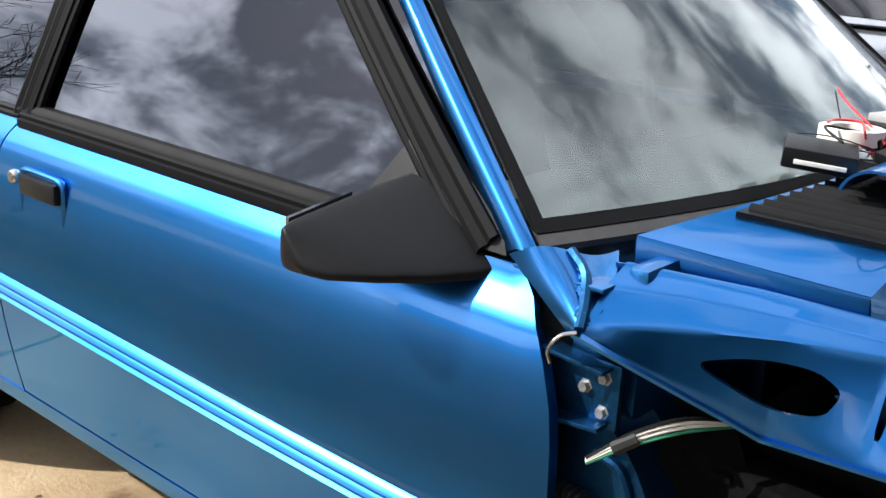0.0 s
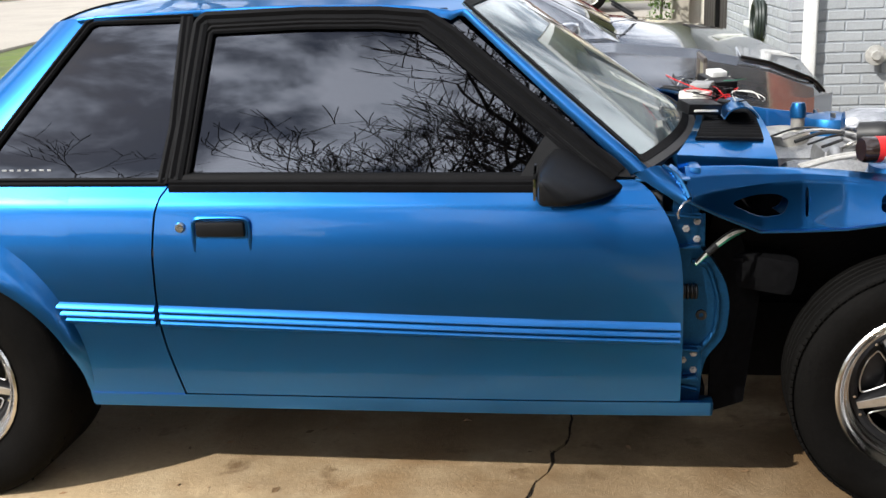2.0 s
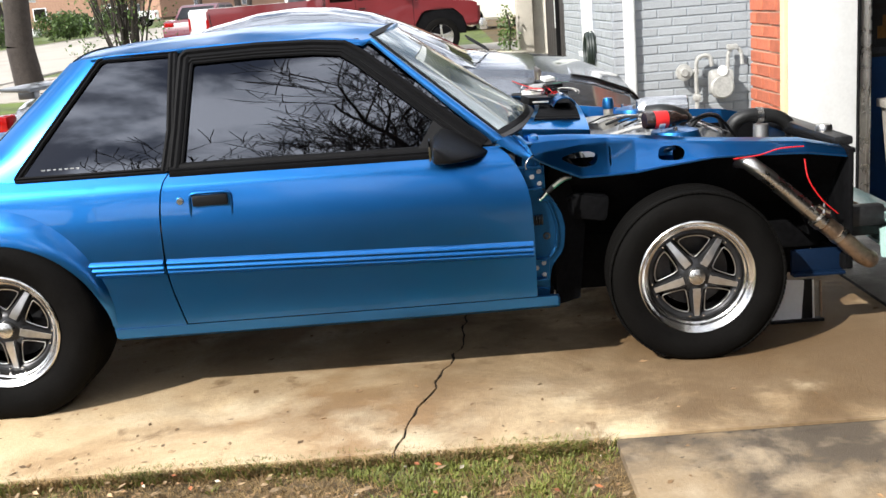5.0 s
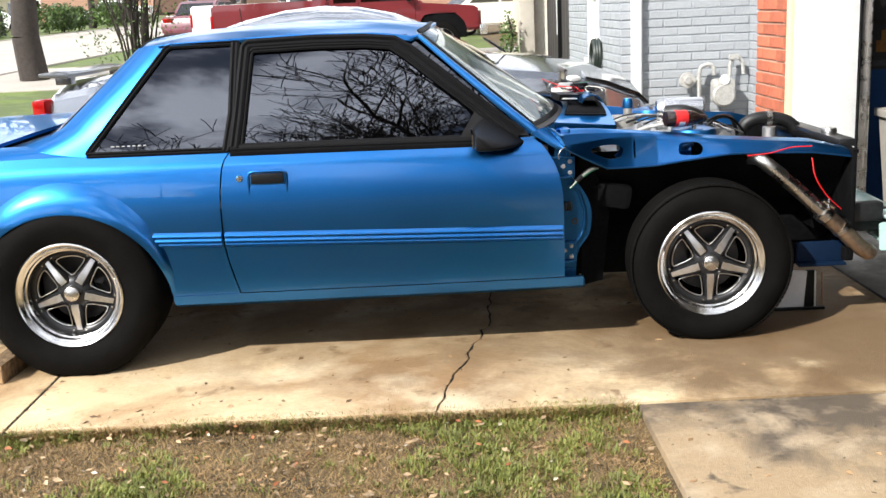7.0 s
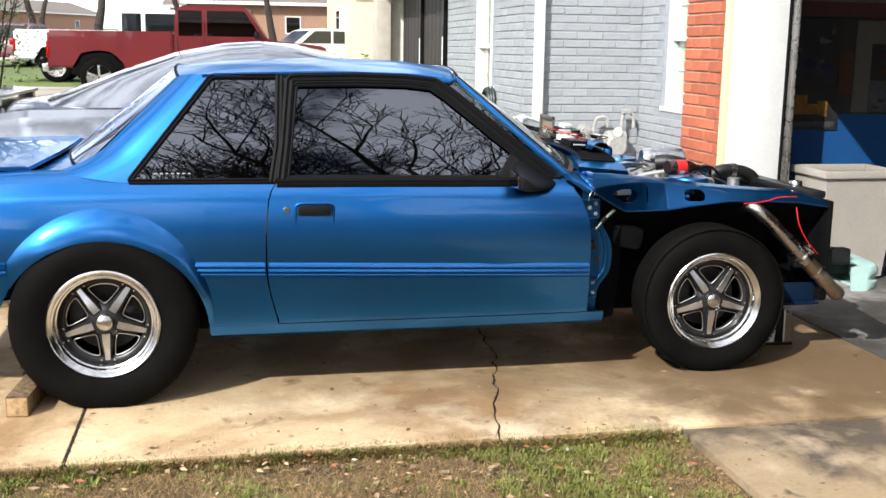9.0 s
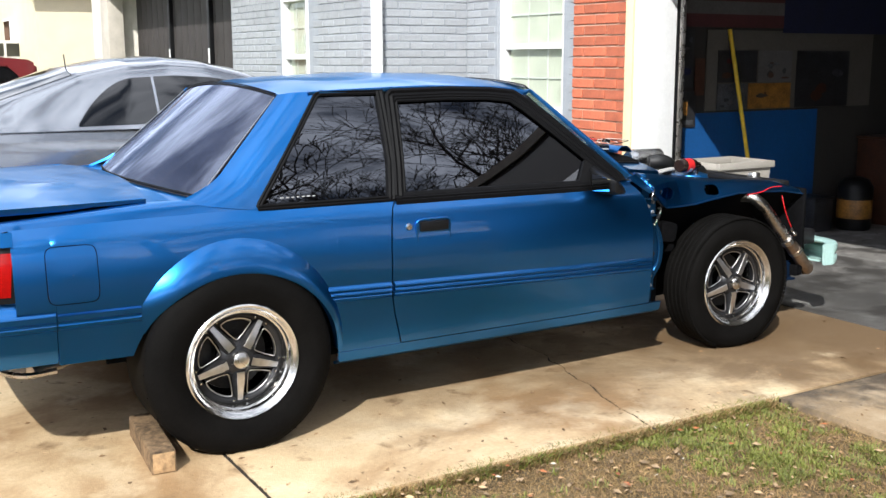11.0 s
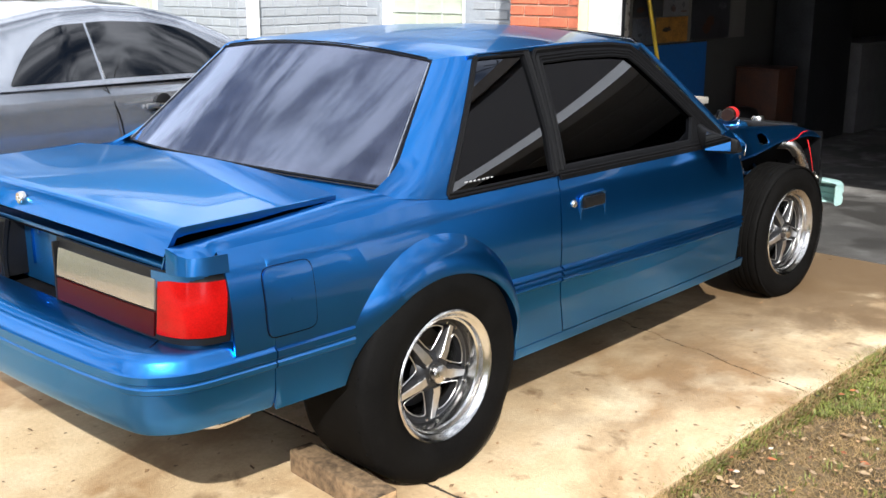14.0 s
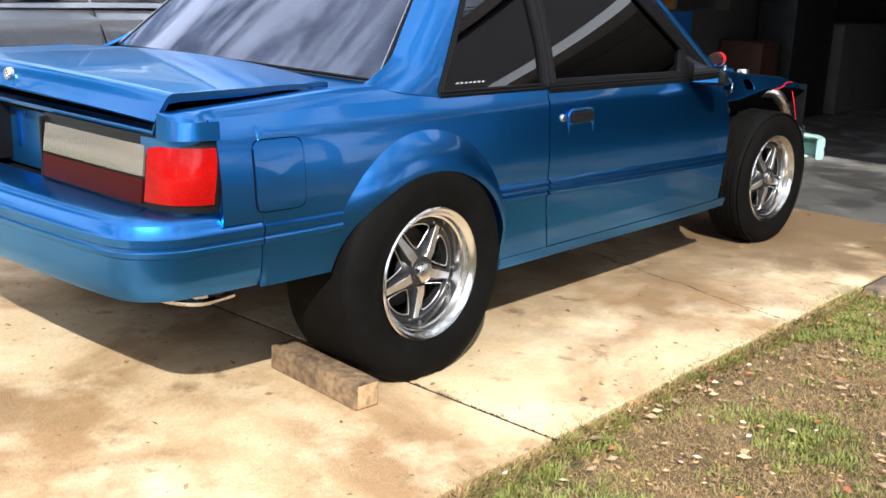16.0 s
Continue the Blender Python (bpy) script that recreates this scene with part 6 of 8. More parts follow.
        for bx, bz in ((1.962, hz + 0.004), (1.988, hz + 0.022), (1.988, hz - 0.022)):
            part("bolt", lathe([(0, 0.007 * s), (0.0062, 0.007 * s), (0.0066, 0), (0.0095, 0), (0.0095, -0.002 * s)], 6, "y", (bx, s * 0.805, bz)), M_GREYALLOY, br)
    part("grommet", lathe([(0.006, 0.003 * s), (0.013, 0.004 * s), (0.014, 0)], 16, "y", (2.005, s * 0.793, 0.515)), M_RUBBER, pillar)
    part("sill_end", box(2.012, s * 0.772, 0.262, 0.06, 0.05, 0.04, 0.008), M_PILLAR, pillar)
    part("loom_boot", lathe([(0.0, 0.0)] + [q for i in range(7) for q in ((0.015, 0.010 * i), (0.020, 0.010 * i + 0.003), (0.020, 0.010 * i + 0.006), (0.015, 0.010 * i + 0.009))] + [(0.0, 0.07)], 18, "x", (1.925, s * 0.800, 0.578)), M_RUBBER, pillar, "ribbed rubber boot")
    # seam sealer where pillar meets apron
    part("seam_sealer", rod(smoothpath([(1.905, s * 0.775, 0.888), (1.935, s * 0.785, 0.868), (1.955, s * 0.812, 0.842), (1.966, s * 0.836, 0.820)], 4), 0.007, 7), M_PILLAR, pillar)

# loose wires at the pillar
for k, (mt, dz) in enumerate(((M_WHITEWIRE, 0.0), (M_WHITEWIRE, 0.006), (M_GREENWIRE, -0.006), (M_BLACKPLASTIC, 0.010))):
    w = rod(smoothpath([(2.115, -0.70, 0.708 + dz * 0.3), (2.075, -0.765, 0.712 + dz), (2.03, -0.80, 0.690 + dz), (1.985, -0.825, 0.655 + dz * 0.4)], 6), 0.0028, 6)
    part("loose_wire", w, mt, car)
part("canister", join(box(2.165, -0.640, 0.590, 0.18, 0.12, 0.10, 0.028, (0, 10, 0)), box(2.10, -0.695, 0.632, 0.03, 0.02, 0.012, 0.004)), M_UNDER, car, "black plastic canister under the inner wing")
part("wire_wrap", rod([(2.035, -0.798, 0.694), (2.012, -0.812, 0.677)], 0.009, 8), M_RUBBER, car)

# cowl, grille and electronics
def cowl_fn(u, v):
    """Cowl top: narrows and falls a little towards the engine."""
    w = 2 * v - 1
    y = lerp(0.690, 0.598, u) * w
    x = lerp(1.945 + 0.100 * (1 - w * w), 2.205 + 0.012 * (1 - w * w), u)
    z = lerp(0.900, 0.868, u) + lerp(0.030, 0.058, u) * (1 - abs(w) ** 2.6)
    return x, y, z


cv, cf = sheet(cowl_fn, span(0, 1, 10), [0, .004, .012] + span(.03, .97, 30) + [.988, .996, 1])
cowl = part("cowl", thick(cv, cf, 0.006, (2.0, 0, 0.5)), M_BLUE, car)
fv, ff = sheet(lambda u, v: tuple(Vector(cowl_fn(1, v)) + Vector((0.012 * u, 0, -0.07 * u))), [0, .06, .5, 1], span(0, 1, 24))
part("cowl_front", thick(fv, ff, 0.004, (2.0, 0, 0.8)), M_BLUE, cowl)
for s in (-1, 1):
    # drop to the drain channel beside the inner wing
    def drain_fn(u, k):
        top = Vector(cowl_fn(u, 0.0 if s < 0 else 1.0))
        x = max(1.961, top.x)
        lip = Vector(apron_fn(s)(x, 4.02)) + Vector((top.x - x, 0, 0))
        if top.x < 1.961:
            lip.y += s * 0.3 * (1.961 - top.x)
        foot = top + Vector((0.004, s * 0.004, -0.052))
        rim = Vector((lip.x, lip.y - s * 0.008, min(lip.z - 0.022, foot.z + 0.01)))
        return tuple((top + Vector((0, 0, -0.001)), top + Vector((0.001, s * 0.003, -0.008)), foot, foot.lerp(rim, 0.3) + Vector((0, 0, -0.006)), rim, lip + Vector((0, -s * 0.006, 0.002)))[int(k)])
    dv, df = sheet(drain_fn, span(0, 1, 16), range(6))
    part("drain_channel", thick(dv, df, 0.003, (2.0, 0, 0.95)), M_BLUE, cowl)
sv = [Vector(ws_fn(0.0, v)) + Vector((0.004, 0, -0.002)) for v in span(0.0, 1.0, 30)]
part("cowl_seal", ribbon(sv, [Vector((0.35, 0, 0.94))] * 31, [(-0.006, -0.026), (0.002, -0.024), (0.004, 0.0), (0.002, 0.020), (-0.006, 0.022)]), M_DUSTRUB, cowl)


def grille_fn(u, v):
    return tuple(Vector(cowl_fn(lerp(0.10, 0.90, u), v)) + Vector((0, 0, 0.007)))


gv, gf = sheet(grille_fn, span(0, 1, 6), span(0.10, 0.96, 30))
grille = part("cowl_grille", thick(gv, gf, 0.008, (2.0, 0, 0.5)), M_BLACKPLASTIC, cowl, "black plastic vent grille")
for k in range(40):
    v = 0.115 + 0.83 * k / 39
    a, b = Vector(grille_fn(0.02, v)), Vector(grille_fn(0.98, v))
    part("slat", ribbon([a, a.lerp(b, 0.5) + Vector((0, 0, 0.001)), b], Vector((0, 0, 1)), [(-0.003, -0.010), (0.006, -0.005), (0.008, 0.0), (0.006, 0.003), (-0.003, 0.006)]), M_BLACKPLASTIC, grille)


def loose(name, label, cat, *pieces):
    """A loose thing made of (part name, bmesh, material)."""
    root = thing(name, label, cat)
    for nm, bm, mt in pieces:
        part(nm, bm, mt, root)
    return root


loose("control_module", "small black electronic module lying on the vent grille", "electronics",
      ("case", box(2.03, -0.355, 0.972, 0.10, 0.075, 0.030, 0.004, (6, 4, 22)), M_BLACKPLASTIC), ("label_strip", box(2.0455, -0.391, 0.965, 0.07, 0.004, 0.006, 0.001, (6, 4, 22)), M_WHITEWIRE))
loose("cable_roll", "roll of white tape on the vent grille", "tape", ("ring", lathe([(0.030, 0), (0.047, 0.0), (0.047, 0.022), (0.030, 0.022)], 28, "z", (2.03, -0.245, 0.978), closed=True), M_WHITEWIRE))
loose("dash_bezel", "dark plastic dashboard bezel standing on the cowl", "trim", ("frame", join(box(2.10, 0.30, 1.045, 0.012, 0.24, 0.02, 0.004), box(2.10, 0.30, 0.955, 0.012, 0.24, 0.02, 0.004), box(2.10, 0.19, 1.0, 0.012, 0.02, 0.11, 0.004), box(2.10, 0.41, 1.0, 0.012, 0.02, 0.11, 0.004)), surf("grey_brown_plastic", (0.10, 0.085, 0.075), 0.5)), ("insert", box(2.106, 0.30, 1.0, 0.004, 0.19, 0.07), surf("dull_olive_card", (0.22, 0.20, 0.14), 0.7)))
bv, bf = sheet(lambda a, t: (2.135 + 0.048 * math.cos(a), -0.43 + 0.20 * t, 0.936 + 0.044 * math.sin(a)), [radians(k) for k in span(15, 165, 12)], span(0, 1, 6))
loose("blue_trim_piece", "curved blue painted trim piece lying on the cowl", "trim", ("shell", thick(bv, bf, 0.004, (2.16, -0.3, 0.9)), M_BLUE))
loose("relay_box", "black plastic relay box among the wires", "electronics", ("case", box(2.06, -0.12, 0.980, 0.07, 0.11, 0.040, 0.006, (0, 0, -15)), M_BLACKPLASTIC), ("lid", box(2.06, -0.12, 1.005, 0.06, 0.09, 0.014, 0.004, (0, 0, -15)), surf("grey_plastic", (0.28, 0.28, 0.28), 0.5)))
loose("switch_panel", "dark switch panel with sockets", "electronics", ("case", box(2.12, 0.03, 0.990, 0.08, 0.12, 0.04, 0.006, (8, 0, 20)), M_BLACKPLASTIC), ("socket", box(2.12, 0.05, 1.018, 0.05, 0.05, 0.022, 0.004, (8, 0, 20)), surf("white_plug", (0.7, 0.7, 0.68), 0.5)))
rng = random.Random(5)
loom = thing("wiring_loom", "tangle of coloured wires and connectors on the cowl", "wiring")
for k in range(34):
    p = [Vector((rng.uniform(2.0, 2.17), rng.uniform(-0.34, 0.14), 0.962 + rng.uniform(0.0, 0.02)))]
    for j in range(4):
        p.append(p[-1] + Vector((rng.uniform(-0.06, 0.06), rng.uniform(-0.09, 0.09), rng.uniform(-0.02, 0.035))))
        p[-1].x = min(2.20, max(2.0, p[-1].x))
        p[-1].z = min(1.005, max(0.955, p[-1].z))
    part("wire", rod(smoothpath(p, 4), rng.choice((0.0010, 0.0014, 0.0020)), 5), rng.choice((M_REDWIRE, M_WHITEWIRE, M_BLACKPLASTIC, M_GREENWIRE, M_BLACKPLASTIC, M_BLACKPLASTIC, M_BLACKPLASTIC, M_WHITEWIRE)), loom)
for k in range(9):
    part("connector", box(rng.uniform(2.02, 2.17), rng.uniform(-0.30, 0.12), 0.970 + rng.uniform(0, 0.03), 0.035, 0.022, 0.018, 0.003, (rng.uniform(-20, 20), rng.uniform(-20, 20), rng.uniform(0, 180))), rng.choice((M_WHITEWIRE, M_BLACKPLASTIC, M_BLACKPLASTIC)), loom)
part("wire", rod(smoothpath([(2.085, -0.26, 0.985), (2.05, -0.22, 1.00), (1.99, -0.16, 1.02), (1.955, -0.12, 1.035)], 5), 0.0016, 6), M_REDWIRE, loom)
part("wire", rod(smoothpath([(2.04, -0.26, 0.97), (2.0, -0.20, 0.99), (1.955, -0.13, 1.033)], 5), 0.0012, 6), M_BLACKPLASTIC, loom)

# engine bay
engine = part("engine_block", join(box(2.55, 0, 0.56, 0.62, 0.46, 0.36, 0.03), box(2.55, 0.16, 0.765, 0.52, 0.15, 0.10, 0.03, (20, 0, 0)), box(2.55, -0.16, 0.765, 0.52, 0.15, 0.10, 0.03, (-20, 0, 0))), M_GREYALLOY, car, "grey cast engine")
part("intake_manifold", join(box(2.60, 0, 0.80, 0.36, 0.20, 0.08, 0.03), *[rod(smoothpath([(2.45 + 0.08 * k, -0.09, 0.80), (2.45 + 0.08 * k, -0.13, 0.84), (2.45 + 0.08 * k, -0.19, 0.80)], 4), 0.02, 10) for k in range(4)]), M_GREYALLOY, engine)
tube = lathe([(0.0, 0.0), (0.045, 0.0), (0.054, 0.02), (0.058, 0.04), (0.058, 0.205), (0.053, 0.21), (0.046, 0.16), (0.0, 0.16)], 36, "x", (0, 0, 0))
bmesh.ops.transform(tube, matrix=pose(2.485, -0.05, 0.902, 0, 1, -4), verts=tube.verts[:])
part("intake_tube", tube, surf("brushed_alloy_canister", (0.50, 0.50, 0.50), 0.24, 1.0, var=0.15, scale=20), engine, "polished metal intake canister")
part("master_cylinder", join(lathe([(0.0, 0.86), (0.07, 0.855), (0.085, 0.84), (0.085, 0.80), (0.05, 0.78)], 26, "z", (2.36, 0.22, 0)), lathe([(0, 0.925), (0.018, 0.925), (0.022, 0.91), (0.022, 0.86)], 16, "z", (2.40, 0.20, 0))), surf("zinc_plate", (0.55, 0.53, 0.48), 0.35, 0.7, var=0.2), engine, "zinc plated reservoir")
part("blue_cap", lathe([(0, 0.945), (0.020, 0.942), (0.026, 0.925), (0.026, 0.895)], 16, "z", (2.40, 0.20, 0)), M_BLUE_IN, engine)
for k in range(7):
    p0 = Vector((2.30 + 0.03 * k, 0.12 - 0.05 * k, 0.845))
    part("engine_hose", rod(smoothpath([p0, p0 + Vector((0.10, 0.02, 0.025)), p0 + Vector((0.22, -0.04, 0.018)), p0 + Vector((0.33, -0.02 - 0.02 * k, -0.03))], 5), 0.0035 + 0.0012 * (k % 3), 8), (M_RUBBER, M_STEEL, M_RUBBER, M_BLACKPLASTIC)[k % 4], engine)
for k in (0, 1):
    part("fuel_line", rod(smoothpath([(2.30, -0.40 + 0.03 * k, 0.845), (2.40, -0.385 + 0.03 * k, 0.868), (2.52, -0.37 + 0.03 * k, 0.880), (2.60, -0.33, 0.872)], 5), 0.006, 8), M_GALV, engine, "pale metal fuel line")
part("intake_elbow", rod(smoothpath([(2.50, -0.20, 0.90), (2.56, -0.23, 0.905), (2.62, -0.22, 0.885), (2.66, -0.16, 0.86)], 6), 0.038, 16), M_RUBBER, engine, "black rubber intake elbow")
part("hose_loop", rod(smoothpath([(2.62, -0.30, 0.80), (2.70, -0.25, 0.875), (2.80, -0.15, 0.865), (2.86, -0.05, 0.78)], 6), 0.010, 10), M_RUBBER, engine)
part("plug_cable", rod(smoothpath([(2.58, -0.36, 0.83), (2.68, -0.33, 0.89), (2.78, -0.26, 0.87), (2.86, -0.22, 0.78)], 6), 0.006, 8), M_BLACKPLASTIC, engine)
upipe = part("radiator_hose", rod(smoothpath([(2.915, 0.10, 0.66), (2.925, 0.09, 0.78), (2.975, 0.08, 0.825), (3.06, 0.08, 0.828), (3.14, 0.08, 0.805), (3.185, 0.08, 0.75), (3.195, 0.08, 0.66)], 6), 0.030, 16), M_RUBBER, engine, "black rubber radiator hose")
part("hose_clamp", lathe([(0.032, -0.014), (0.035, -0.013), (0.035, 0.013), (0.032, 0.014)], 20, "x", (3.045, 0.08, 0.829)), M_STEEL, upipe)
part("thermostat_neck", lathe([(0.0, 0.79), (0.032, 0.79), (0.034, 0.70), (0.05, 0.66)], 18, "z", (3.045, 0.06, 0.0)), M_GREYALLOY, engine)
engine.location.z = -0.04
rad = part("radiator", join(box(3.20, 0, 0.52, 0.05, 0.98, 0.42, 0.008), box(3.20, 0, 0.735, 0.075, 1.00, 0.035, 0.012)), M_DARKMETAL, car, "black radiator")
part("radiator_cap", lathe([(0, 0.775), (0.03, 0.775), (0.034, 0.765), (0.034, 0.75)], 20, "z", (3.20, -0.28, 0)), M_STEEL, rad)
part("front_panel", join(box(3.165, -0.56, 0.50, 0.02, 0.22, 0.46, 0.006), box(3.165, 0.56, 0.50, 0.02, 0.22, 0.46, 0.006), box(3.165, 0, 0.29, 0.04, 1.30, 0.06, 0.01), box(3.175, 0, 0.715, 0.05, 1.24, 0.02, 0.005)), M_UNDER, car)
# Blue skirt; the shade on it is put into a navy colour.
part("lower_skirt", join(box(3.06, -0.60, 0.29, 0.20, 0.02, 0.10, 0.006), box(3.06, -0.615, 0.246, 0.20, 0.05, 0.012, 0.004)), surf("skirt_blue_in_shade", (0.004, 0.012, 0.032), 0.5, spec=0.1), car, "blue lower skirt, darkened for shade")
for s in (-1, 1):
    part("frame_rail", box(2.66, s * 0.36, 0.36, 1.24, 0.09, 0.12, 0.01), M_UNDER, car)
stand = thing("support_stand", "low stand with a pale plate and thin posts on concrete", "stand")
part("side_plate", box(2.985, -0.450, 0.090, 0.145, 0.012, 0.178, 0.006, (0, 4, 0)), M_WHITE, stand, "white plate")
part("back_plate", box(3.078, -0.446, 0.088, 0.040, 0.016, 0.174, 0.004), M_BLACKPLASTIC, stand, "black plate")
part("post", rod([(3.101, -0.452, 0.004), (3.098, -0.452, 0.172)], 0.0045, 8), M_WHITEWIRE, stand, "white post")
part("post", rod([(3.133, -0.450, 0.004), (3.129, -0.450, 0.168)], 0.0050, 8), M_RUST, stand, "rusty post")
part("foot_bar", box(3.03, -0.452, 0.006, 0.22, 0.040, 0.012, 0.003), M_BLACKPLASTIC, stand)
part("cross_member", box(2.55, 0, 0.24, 0.16, 0.80, 0.08, 0.02), M_UNDER, car)

# bent exhaust pipe hung out of the wing
pipe = part("exhaust_pipe", rod(smoothpath([(2.72, -0.52, 0.690), (2.765, -0.64, 0.712), (2.82, -0.685, 0.675), (2.95, -0.675, 0.560), (3.07, -0.660, 0.450)], 8), 0.029, 20), M_STEEL, car, "bent polished exhaust pipe")
part("pipe_extension", rod(smoothpath([(3.055, -0.662, 0.463), (3.14, -0.657, 0.385), (3.20, -0.652, 0.325), (3.245, -0.640, 0.295), (3.265, -0.60, 0.285)], 5), 0.034, 20), M_RUST, pipe, "heat stained pipe end")
for p, q in (((3.035, -0.665, 0.480), (3.06, -0.662, 0.458)), ((3.115, -0.658, 0.412), (3.13, -0.657, 0.398))):
    part("band_clamp", rod([p, q], 0.039, 20), M_STEEL, pipe)
part("clamp_bolt", join(rod([(3.03, -0.70, 0.53), (3.075, -0.70, 0.50)], 0.007, 8), rod([(3.045, -0.72, 0.50), (3.06, -0.68, 0.53)], 0.006, 8)), M_STEEL, pipe)
part("red_wire", rod(smoothpath([(2.72, -0.688, 0.728), (2.82, -0.686, 0.736), (2.90, -0.672, 0.752), (2.99, -0.662, 0.752)], 6), 0.0026, 7), M_REDWIRE, car)
part("red_wire", rod(smoothpath([(2.99, -0.668, 0.705), (3.00, -0.685, 0.63), (3.05, -0.68, 0.55), (3.12, -0.66, 0.485)], 6), 0.0026, 7), M_REDWIRE, car)

# front bumper beam in pale plastic: a channel open to the rear, with rounded end caps
BEAM_C = ((-0.13, 0.062), (-0.118, 0.066), (-0.03, 0.064), (-0.012, 0.056), (0.0, 0.036), (0.0, 0.012), (-0.016, 0.004), (-0.016, -0.012), (0.0, -0.020), (0.0, -0.044), (-0.012, -0.060), (-0.03, -0.064), (-0.112, -0.062), (-0.122, -0.058))


def beam_fn(q, k):
    o, z = BEAM_C[int(k)]
    a = abs(q)
    back = 0.055 * a ** 2 + (0.075 * ((a - 0.90) / 0.10) ** 2 if a > 0.90 else 0)
    return BEAM_X - back + o * (1 - 0.25 * a ** 8), 0.738 * q, BEAM_Z + z * (1 - 0.10 * a ** 8)


ends = [.90, .93, .955, .975, .99, 1.0]
v, f = sheet(beam_fn, [-q for q in ends[::-1]] + span(-0.82, 0.82, 16) + ends, range(len(BEAM_C)))
n_c = len(BEAM_C)
caps = [tuple(range(n_c)), tuple(reversed(range(len(v) - n_c, len(v))))]
beam = part("bumper_beam", thick(v, f + caps, 0.010, (BEAM_X - 0.1, 0, BEAM_Z)), M_MINT, car, "pale green plastic bumper beam")
for s in (-1, 1):
    part("beam_bracket", join(box(3.27, s * 0.45, 0.40, 0.24, 0.10, 0.10, 0.012), box(3.24, s * 0.60, 0.46, 0.14, 0.06, 0.08, 0.012)), M_DARKMETAL, beam)
part("tail_pipe", join(rod(smoothpath([(-0.30, -0.52, 0.36), (-0.48, -0.56, 0.35), (-0.60, -0.62, 0.345), (-0.68, -0.66, 0.340)], 5), 0.024, 16), rod(smoothpath([(-0.60, -0.70, 0.345), (-0.70, -0.69, 0.338), (-0.755, -0.62, 0.338), (-0.77, -0.52, 0.340)], 5), 0.010, 8)), M_STEEL, car)
part("red_strap", rod(smoothpath([(-0.90, -0.20, 0.392), (-0.912, -0.40, 0.386), (-0.912, -0.60, 0.386), (-0.88, -0.68, 0.392)], 4), 0.008, 8), M_REDWIRE, car, "red strap under the bumper")
part("rear_axle", join(rod([(0, -0.62, 0.332), (0, 0.62, 0.332)], 0.04, 14), box(0, 0, 0.33, 0.26, 0.26, 0.22, 0.08)), M_UNDER, car)

bottle = thing("drink_bottle", "dark drink bottle with a red label on the inner wing", "bottle")
bt = lathe([(0.0, 0.0), (0.030, 0.0), (0.034, 0.008), (0.034, 0.10), (0.030, 0.125), (0.015, 0.155), (0.013, 0.175), (0.0, 0.175)], 28, "x")
bmesh.ops.transform(bt, matrix=pose(2.43, -0.50, 0.872, 0, 2, 12), verts=bt.verts[:])
part("body", bt, surf("dark_cola_plastic", (0.02, 0.012, 0.010), 0.12, coat=0.6), bottle)
lb = lathe([(0.0346, 0.035), (0.0350, 0.037), (0.0350, 0.088), (0.0346, 0.09)], 28, "x")
bmesh.ops.transform(lb, matrix=pose(2.43, -0.50, 0.872, 0, 2, 12), verts=lb.verts[:])
lab = part("label", lb, surf("red_label", (0.55, 0.02, 0.02), 0.4), bottle, "red label")
lb2 = lathe([(0.0352, 0.050), (0.0354, 0.052), (0.0354, 0.074), (0.0352, 0.076)], 10, "x", a0=200, a1=290)
bmesh.ops.transform(lb2, matrix=pose(2.43, -0.50, 0.872, 0, 2, 12), verts=lb2.verts[:])
part("white_patch", lb2, M_WHITE_LABEL, bottle)

def bez(pts, t):
    a, b, c = (Vector(p) for p in pts)
    return a * (1 - t) ** 2 + b * 2 * t * (1 - t) + c * t * t


